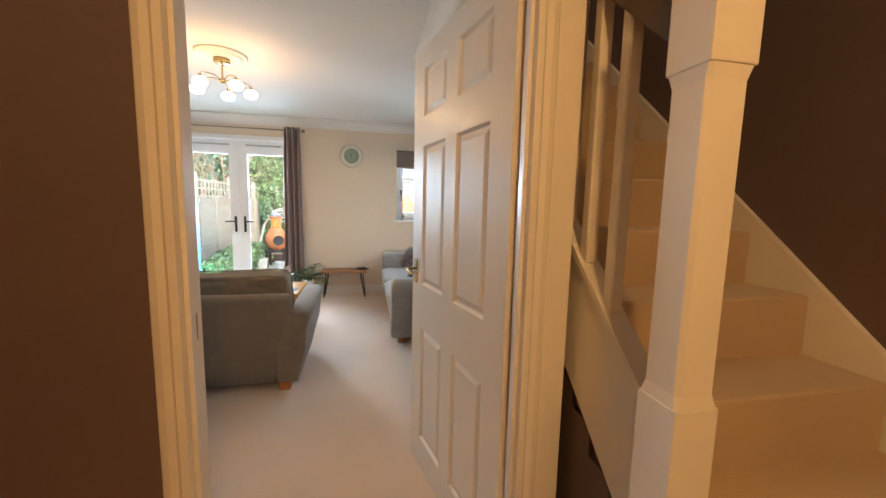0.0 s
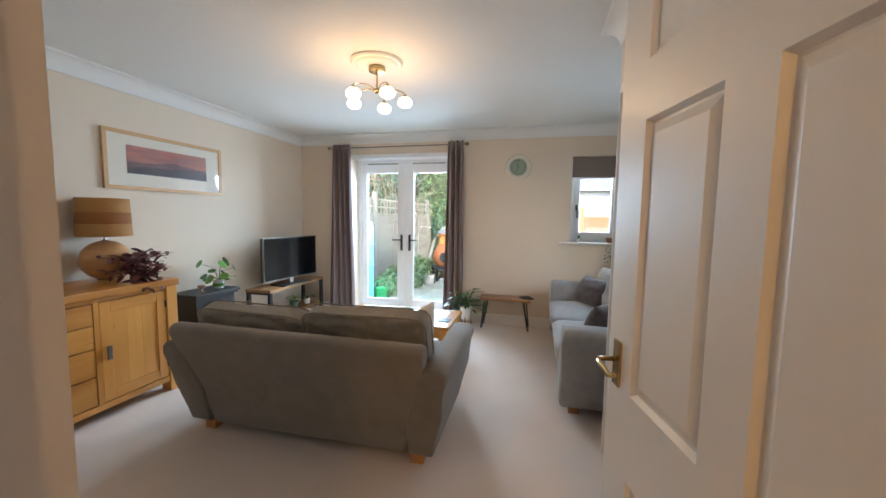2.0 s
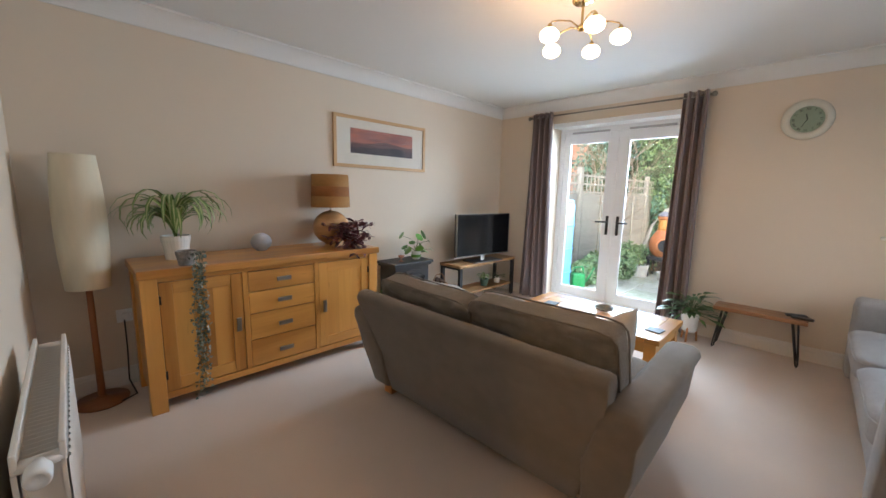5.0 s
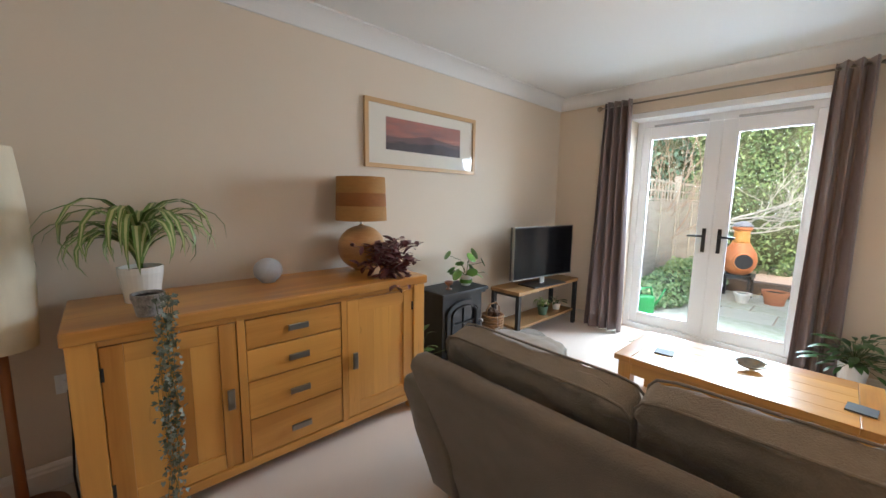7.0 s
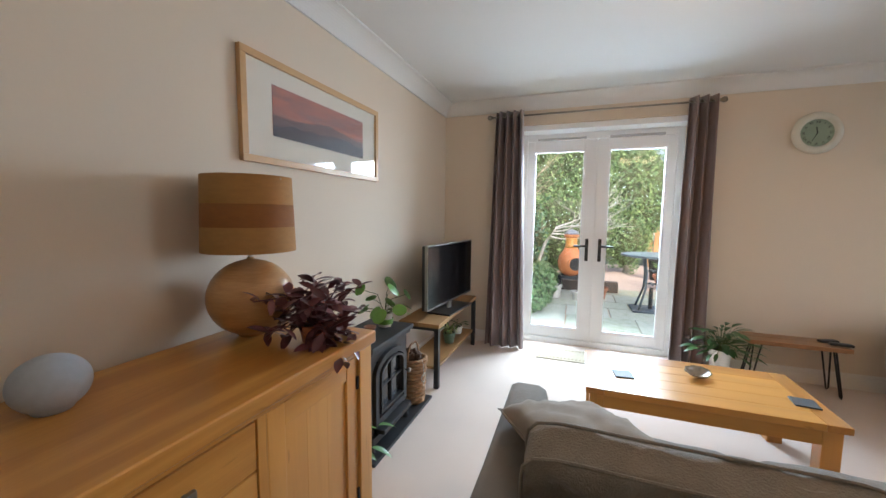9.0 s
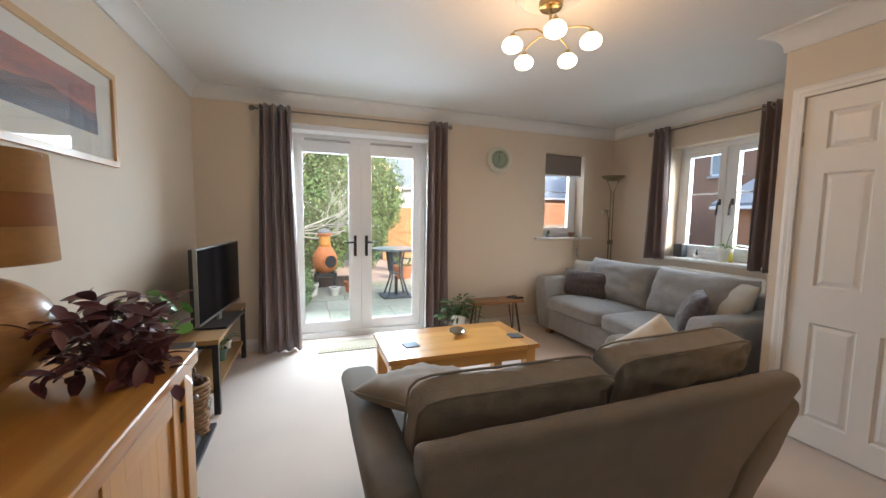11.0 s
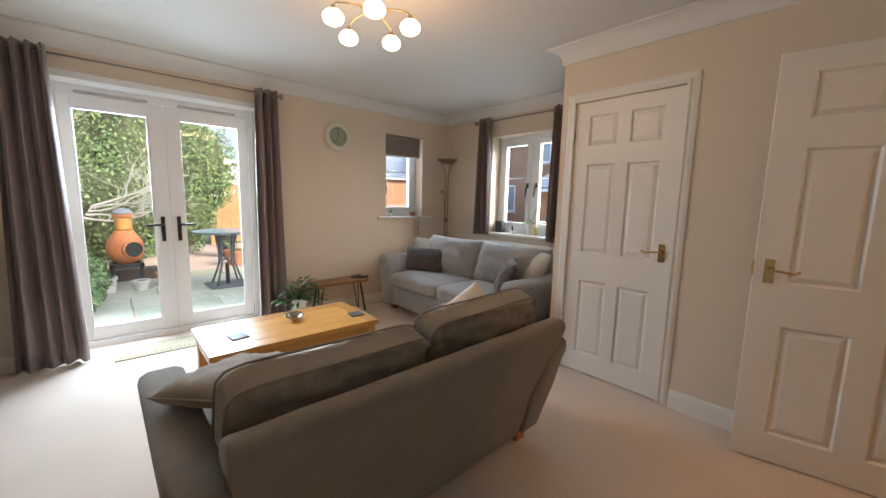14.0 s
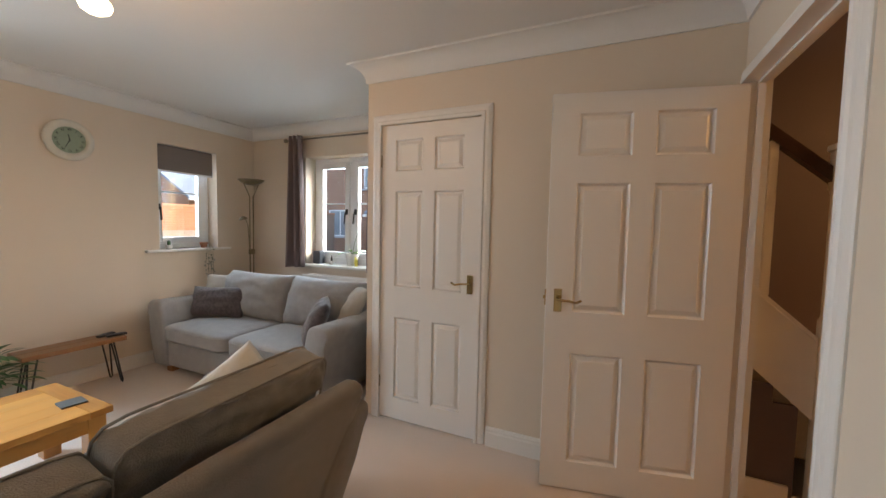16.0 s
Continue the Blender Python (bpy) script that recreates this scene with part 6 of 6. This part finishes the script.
shrub("climbing_shrub", -2.8, 12.0, [(0, 0, 1.0, 0.28, 0.3, 0.75), (0.1, 0.2, 1.7, 0.35, 0.3, 0.5)], 900, 0.075, M_LEAFB, "blue-green shrub climbing the fence", 7, trunk=0.03)
ivy = [(0, 0.0, 0.2, 0.32, 0.4, 0.28), (0.05, 0.55, 0.24, 0.34, 0.4, 0.30), (0.0, 1.1, 0.25, 0.36, 0.4, 0.32), (0.1, 1.6, 0.22, 0.32, 0.35, 0.28), (-0.1, -0.4, 0.15, 0.25, 0.3, 0.2)]
shrub("ivy_mound", -2.62, 7.75, ivy, 8000, 0.026, M_LEAFI, "low mound of variegated ivy edging the patio", 8, 0.8, 0.02)

# the bare shrub with twisting branches
tw = thing("bare_tree", "small leafless tree with pale twisting branches", "tree", -2.75, 10.4, GZ)
rng = random.Random(17)


def branch(bm, p, d, length, r, depth):
    pts = [p]
    n = 6
    for i in range(n):
        d = (d + Vector((rng.uniform(-0.25, 0.25), rng.uniform(-0.25, 0.25), rng.uniform(-0.18, 0.2)))).normalized()
        p = p + d * length / n
        pts.append(p)
    tube(pts, r, 6 if depth > 2 else 4, bm=bm, taper=r * 0.55)
    if depth:
        for i in range(3 if depth > 1 else 4):
            q = pts[rng.randrange(2, n + 1)]
            e = (d + Vector((rng.uniform(-0.9, 0.9), rng.uniform(-0.8, 0.8), rng.uniform(-0.35, 0.6)))).normalized()
            branch(bm, q, e, length * rng.uniform(0.5, 0.8), r * 0.5, depth - 1)


bm = bmesh.new()
tube([(0, 0, 0), (0.05, 0, 0.4), (0.18, -0.05, 0.85), (0.42, -0.1, 1.2)], 0.042, 8, bm=bm, taper=0.026)
part("trunk", bm, M_PALEBARK, tw, "", True)
for k in range(5):
    bm = bmesh.new()
    branch(bm, Vector((0.42, -0.1, 1.2)) - Vector((0.07, 0, 0.1)) * k * 0.5, Vector((1.0, rng.uniform(-0.3, 0.3), 0.5 - 0.15 * k)).normalized(), 0.95, 0.020, 3)
    part("limb", bm, M_PALEBARK, tw)

# twiggy hedge over the fence
th = thing("twiggy_bush", "pale brown leafless twiggy bush behind the fence", "shrub", -3.7, 9.2, GZ)
M_TWIG = mat("pale_twigs", (0.40, 0.30, 0.22), 0.9, vary=0.2, scale=10, bump=0.2)
bm = bmesh.new()
rng = random.Random(23)
for k in range(16):
    branch(bm, Vector((rng.uniform(-0.4, 0.3), rng.uniform(-1.2, 1.6), 0.2)), Vector((rng.uniform(-0.2, 0.3), rng.uniform(-0.3, 0.3), 1)).normalized(), rng.uniform(1.3, 1.9), 0.016, 2)
tagged(part("twigs", bm, M_TWIG, th), kind="stuff")

# fence with trellis
fence = thing("fence", "weathered timber fence panels with trellis tops", "fence", -3.1, 6.0, GZ)
for k in range(5):
    y0 = 1.83 * k
    part("post", box(-0.045, 0.045, y0 - 0.045, y0 + 0.045, 0, 1.95, 0.005), M_FENCE, fence)
    for j in range(11):
        z0 = 0.06 + 0.128 * j
        part("board", moved(box(-0.008, 0.008, y0 + 0.05, y0 + 1.78, 0, 0.145), pose(0.012, 0, z0, 0, -4, 0)), M_FENCE, fence)
    for yy in (0.08, 0.9, 1.74):
        part("batten", box(0.028, 0.05, y0 + yy - 0.02, y0 + yy + 0.02, 0.05, 1.47), M_FENCE, fence)
    for j in range(3):
        part("trellis_rail", box(-0.012, 0.012, y0 + 0.05, y0 + 1.78, 1.50 + 0.15 * j, 1.53 + 0.15 * j), M_FENCE, fence)
    for j in range(11):
        part("trellis_bar", box(0.012, 0.026, y0 + 0.08 + 0.165 * j, y0 + 0.105 + 0.165 * j, 1.48, 1.85), M_FENCE, fence)

gate = thing("garden_gate", "closed orange-stained timber gate with a diagonal brace", "gate", 0.75, 13.9, GZ)
for k in range(10):
    part("board", box(-0.62 + 0.125 * k, -0.50 + 0.125 * k, 0, 0.02, 0.06, 1.72 + 0.004 * (k % 3), 0.003, 1), M_GATE, gate)
for z in (0.3, 0.95, 1.5):
    part("ledge", box(-0.61, 0.62, -0.035, 0.0, z - 0.05, z + 0.05, 0.004), M_GATE, gate)
for z0 in (0.3, 0.95):
    part("brace", moved(box(-0.66, 0.66, -0.034, -0.001, -0.04, 0.04, 0.003), pose(0, 0, z0 + 0.3, 0, 25 if z0 < 0.5 else -25, 0)), M_GATE, gate)
for sx in (-0.72, 0.72):
    part("post", box(sx - 0.06, sx + 0.06, -0.05, 0.07, 0, 1.85, 0.006), M_GATE, gate)

# the brick wall to the gate's other side
bwall = thing("garden_wall", "stepped orange brick garden wall with a coping", "wall", 1.55, 13.9, GZ)
bdata = bpy.data.meshes.new("brick")
b = box(0.005, 0.22, -0.01, 0.10, 0.005, 0.070, 0.004, 1)
b.to_mesh(bdata)
b.free()
bdata.materials.append(M_BRICK)
part("joints", boxes([(0, 2.25, 0.0, 0.2, 0, 1.50), (2.25, 11.0, 0.0, 0.2, 0, 1.95)]), mat("pale_mortar", (0.32, 0.26, 0.21), 0.95, vary=0.1, scale=20), bwall)
for c in range(16, 26):
    for k in range(44):
        x = 0.225 * k + (0.112 if c % 2 else 0)
        z = 0.075 * c
        if z > (1.47 if x < 2.2 else 1.9) or x > 9.6:
            continue
        ob = new("brick", bdata)
        ob.parent = bwall
        ob.matrix_basis = pose(x, 0, z)
part("coping", boxes([(-0.02, 2.26, -0.04, 0.24, 1.50, 1.56)], 0.01), M_MORTAR, bwall)
part("coping", boxes([(2.22, 11.0, -0.04, 0.24, 1.95, 2.01)], 0.01), M_MORTAR, bwall)


M_HOUSEGLASS = mat("house_window_glass", (0.30, 0.35, 0.40), 0.08, vary=0.1, scale=2, bump=0.0, coat=0.5)


def house(x, y, rz, w, d, eaves, ridge, wallm, label, wins, storey_doors=()):
    """A house with its ridge along local x; wins: (x, z, width, height) on the front, which faces local -y."""
    t = thing("house", label, "house", x, y, GZ, rz)
    part("wall", boxes([(-w / 2, w / 2, 0, d, 0, eaves)]), wallm, t)
    bm = bmesh.new()
    for s in (-1, 1):
        vs = [bm.verts.new((s * w / 2, 0, eaves)), bm.verts.new((s * w / 2, d, eaves)), bm.verts.new((s * w / 2, d / 2, ridge - 0.05))]
        bm.faces.new(vs)
    part("gable", bm, wallm, t)
    for s in (0, 1):
        bm = bmesh.new()
        o = 0.3
        pts = [(-w / 2 - 0.2, d * s + (o if s else -o), eaves - 0.15), (w / 2 + 0.2, d * s + (o if s else -o), eaves - 0.15), (w / 2 + 0.2, d / 2, ridge), (-w / 2 - 0.2, d / 2, ridge)]
        lo = [bm.verts.new(p) for p in pts]
        hi = [bm.verts.new((p[0], p[1], p[2] + 0.12)) for p in pts]
        bm.faces.new(lo[::-1]), bm.faces.new(hi)
        for i in range(4):
            bm.faces.new((lo[i], lo[(i + 1) % 4], hi[(i + 1) % 4], hi[i]))
        part("roof_slope", bm, M_ROOF, t, "slate roof slope")
    part("gutter", box(-w / 2 - 0.2, w / 2 + 0.2, -0.38, -0.28, eaves - 0.22, eaves - 0.12, 0.02), M_UPVC, t, "white gutter")
    for wx, wz, ww, hh in wins:
        wn_ = part("window", boxes([(wx - ww / 2, wx + ww / 2, -0.03, 0.03, wz, wz + 0.07), (wx - ww / 2, wx + ww / 2, -0.03, 0.03, wz + hh - 0.07, wz + hh), (wx - ww / 2, wx - ww / 2 + 0.07, -0.03, 0.03, wz, wz + hh), (wx + ww / 2 - 0.07, wx + ww / 2, -0.03, 0.03, wz, wz + hh), (wx - 0.03, wx + 0.03, -0.03, 0.03, wz, wz + hh)]), M_UPVC, t, "white window frame")
        part("pane", box(wx - ww / 2 + 0.03, wx + ww / 2 - 0.03, -0.012, -0.004, wz + 0.03, wz + hh - 0.03), M_HOUSEGLASS, wn_, "sky-reflecting glass")
        part("sill", box(wx - ww / 2 - 0.08, wx + ww / 2 + 0.08, -0.09, 0.0, wz - 0.08, wz), M_RENDER, wn_)
    return t


house(6.5, 27.0, 0, 13, 8, 3.5, 5.9, M_RENDER, "white rendered house with a blue-grey slate roof", [(-4.3, 2.0, 1.2, 1.0), (-1.2, 2.0, 1.2, 1.0), (2.2, 2.0, 1.2, 1.0)])
house(-8.0, 17.5, 90, 11, 7, 4.8, 7.2, M_MORTAR, "orange brick house beyond the fence", [(-3.0, 2.9, 1.2, 1.2), (2.0, 2.9, 1.2, 1.2)])
house(13.0, 13.5, -90, 10, 7, 5.2, 7.8, mat("red_brickwork", (0.40, 0.235, 0.16), 0.9, vary=0.12, scale=12, fine=40, bump=0.3), "red brick house across the road", [(-2.2, 3.2, 1.2, 1.3), (1.6, 3.2, 1.2, 1.3), (-0.4, 0.9, 1.4, 1.3), (2.6, 0.9, 1.2, 1.3)])
house(10.0, 7.6, -90, 4.6, 5, 2.0, 3.1, M_MORTAR, "low orange brick garage with a slate roof", [])
house(13.0, 20.0, 0, 7, 5, 2.7, 4.1, M_MORTAR, "orange brick outbuilding with a slate roof", [])

# chiminea on its stand
M_CLAY = mat("orange_clay", (0.60, 0.19, 0.06), 0.6, vary=0.15, scale=7, fine=60, bump=0.15, base2=(0.42, 0.14, 0.05))
M_CLAYY = mat("yellow_clay_neck", (0.66, 0.28, 0.06), 0.6, vary=0.15, scale=7, fine=60, bump=0.1)
cm = thing("chiminea", "orange clay chiminea with a grey cap on an iron stand", "chiminea", -2.0, 9.05, GZ)
part("stand", boxes([(-0.19, -0.15, -0.17, -0.13, 0, 0.36), (0.15, 0.19, -0.17, -0.13, 0, 0.36), (-0.19, -0.15, 0.13, 0.17, 0, 0.36), (0.15, 0.19, 0.13, 0.17, 0, 0.36), (-0.2, 0.2, -0.19, -0.15, 0.32, 0.38), (-0.2, 0.2, 0.15, 0.19, 0.32, 0.38), (-0.2, -0.16, -0.19, 0.19, 0.32, 0.38), (0.16, 0.2, -0.19, 0.19, 0.32, 0.38)], 0.003), M_BLACK, cm, "black iron stand")
part("belly", lathe([(0.09, 0.37), (0.16, 0.41), (0.21, 0.50), (0.225, 0.60), (0.21, 0.70), (0.165, 0.78), (0.125, 0.84), (0.11, 0.87)], 36), M_CLAY, cm, "orange clay belly", True)
part("neck", lathe([(0.112, 0.865), (0.103, 0.92), (0.098, 1.02), (0.105, 1.06)], 30), M_CLAYY, cm, "yellow-orange glazed neck", True)
part("rim", lathe([(0.105, 1.055), (0.125, 1.07), (0.128, 1.10), (0.11, 1.115)], 30), M_CLAY, cm, "", True)
part("cap", lathe([(0.13, 1.115), (0.125, 1.14), (0.07, 1.185), (0.02, 1.20)], 28), mat("grey_lid", (0.25, 0.25, 0.26), 0.6), cm, "grey clay lid", True)
part("mouth_ring", moved(lathe([(0.112, -0.03), (0.134, -0.03), (0.130, 0.045), (0.112, 0.045)], 26, cap=False), pose(0.075, -0.178, 0.595, 90, 0, 22)), M_CLAY, cm, "", True)
# No opening is cut; a black disc paints the hollow's shade.
part("mouth", moved(lathe([(0.001, 0.036), (0.113, 0.036), (0.113, 0.041), (0.001, 0.041)], 24, cap=False), pose(0.075, -0.178, 0.595, 90, 0, 22)), M_BLACK, cm, "flat black disc that paints the shade of the hollow mouth")

# planters and pots by the chiminea
M_WPOT = mat("whitewashed_pot", (0.60, 0.57, 0.52), 0.8, vary=0.12, scale=10, bump=0.2)
for x, y, r0, r1, h, m, lab in ((-2.28, 8.80, 0.13, 0.15, 0.22, M_WPOT, "whitewashed stone pot by the chiminea"), (-1.86, 8.72, 0.07, 0.10, 0.15, M_WPOT, "small pale bowl pot on the patio"), (-1.52, 8.95, 0.11, 0.15, 0.20, M_TERRA, "terracotta pot by the chiminea"), (-0.22, 10.25, 0.17, 0.24, 0.30, M_TERRA, "wide terracotta pot with grasses on the gravel")):
    p = pot("garden_pot", (x, y, GZ), r0, r1, h, m, lab, wall=0.015, rim=0.012)
    if r1 > 0.2:
        g = bmesh.new()
        rng = random.Random(3)
        for k in range(40):
            a = rng.uniform(0, 6.28)
            tube([(0.1 * math.cos(a), 0.1 * math.sin(a), h * 0.85), (0.2 * math.cos(a), 0.2 * math.sin(a), h + 0.15), (0.3 * math.cos(a), 0.3 * math.sin(a), h + rng.uniform(0.1, 0.28))], 0.006, 4, bm=g, taper=0.001)
        tagged(part("grass_blades", g, M_GREEN, p, "green grass blades"), kind="stuff")
trough = thing("sleeper_edge", "dark timber sleeper edging between patio and gravel", "edging", -1.9, 9.62, GZ)
part("sleeper", box(-0.85, 0.75, -0.09, 0.09, 0, 0.20, 0.012), mat("dark_sleeper_timber", (0.10, 0.075, 0.06), 0.9, vary=0.2, scale=6, fine=40, bump=0.4), trough)

# glass-topped bistro table
gt = thing("garden_table", "round glass-topped garden table on dark curved legs", "garden table", -0.80, 8.35, GZ)
M_GTOP = mat("frosted_table_glass", (0.50, 0.58, 0.60), 0.15, vary=0.04, scale=10, bump=0.02)
part("table_top", lathe([(0.001, 0.855), (0.43, 0.855), (0.44, 0.862), (0.43, 0.87), (0.001, 0.87)], 44, cap=False), M_GTOP, gt, "pale glass top")
part("rim", lathe([(0.43, 0.84), (0.452, 0.845), (0.452, 0.872), (0.44, 0.874), (0.43, 0.84)], 44, cap=False), M_COAST, gt, "grey metal rim")
for k in range(4):
    a = radians(45 + 90 * k)
    c, s = math.cos(a), math.sin(a)
    part("leg", tube([(0.17 * c, 0.17 * s, 0.845), (0.12 * c, 0.12 * s, 0.6), (0.13 * c, 0.13 * s, 0.35), (0.27 * c, 0.27 * s, 0.0)], 0.016, 8), M_COAST, gt, "", True)
for z in (0.42, 0.62):
    part("brace", boxes([(-0.12, 0.12, -0.012, 0.012, z - 0.012, z + 0.012), (-0.012, 0.012, -0.12, 0.12, z - 0.010, z + 0.010)]), M_COAST, gt)
part("parasol_base", boxes([(-0.27, 0.27, -0.24, 0.24, 0.0, 0.03)], 0.008), M_COAST, gt, "flat grey base slab")
part("parasol_tube", lathe([(0.03, 0.03), (0.03, 0.30), (0.024, 0.36)], 14), M_BLACK, gt)
pl = thing("dark_planter", "tall dark planter in the shade by the gate", "planter", -0.15, 11.55, GZ)
part("tub", lathe([(0.16, 0), (0.22, 0.5), (0.23, 0.52), (0.20, 0.52), (0.18, 0.45), (0.001, 0.45)], 24, cap=False), M_BLACK, pl)

wb = thing("water_butt", "tall slim blue plastic water butt against the fence", "water butt", -2.80, 6.55, GZ)
M_BLUE = mat("pale_blue_plastic", (0.13, 0.36, 0.58), 0.45, vary=0.06, scale=6, bump=0.05)
part("tank", box(-0.19, 0.19, -0.17, 0.17, 0, 1.34, 0.04, 3), M_BLUE, wb)
for z in (0.3, 0.65, 1.0):
    part("rib", box(-0.198, 0.198, -0.178, 0.178, z, z + 0.03, 0.012), M_BLUE, wb)
part("lid", box(-0.17, 0.17, -0.15, 0.15, 1.34, 1.39, 0.02, 3), M_BLUE, wb)
wc_ = thing("watering_can", "bright green plastic watering can on the patio", "watering can", -2.63, 7.02, GZ, 40)
M_GCAN = mat("bright_green_plastic", (0.02, 0.25, 0.06), 0.4, vary=0.06, scale=8, bump=0.03)
part("body", box(-0.10, 0.10, -0.07, 0.07, 0, 0.24, 0.03, 3), M_GCAN, wc_)
part("handle", tube([(-0.08, 0, 0.22), (-0.06, 0, 0.33), (0.06, 0, 0.35), (0.09, 0, 0.22)], 0.014, 8), M_GCAN, wc_, "", True)
part("spout", tube([(0.09, 0, 0.06), (0.18, 0, 0.2), (0.24, 0, 0.34)], 0.018, 8, taper=0.012), M_GCAN, wc_, "", True)
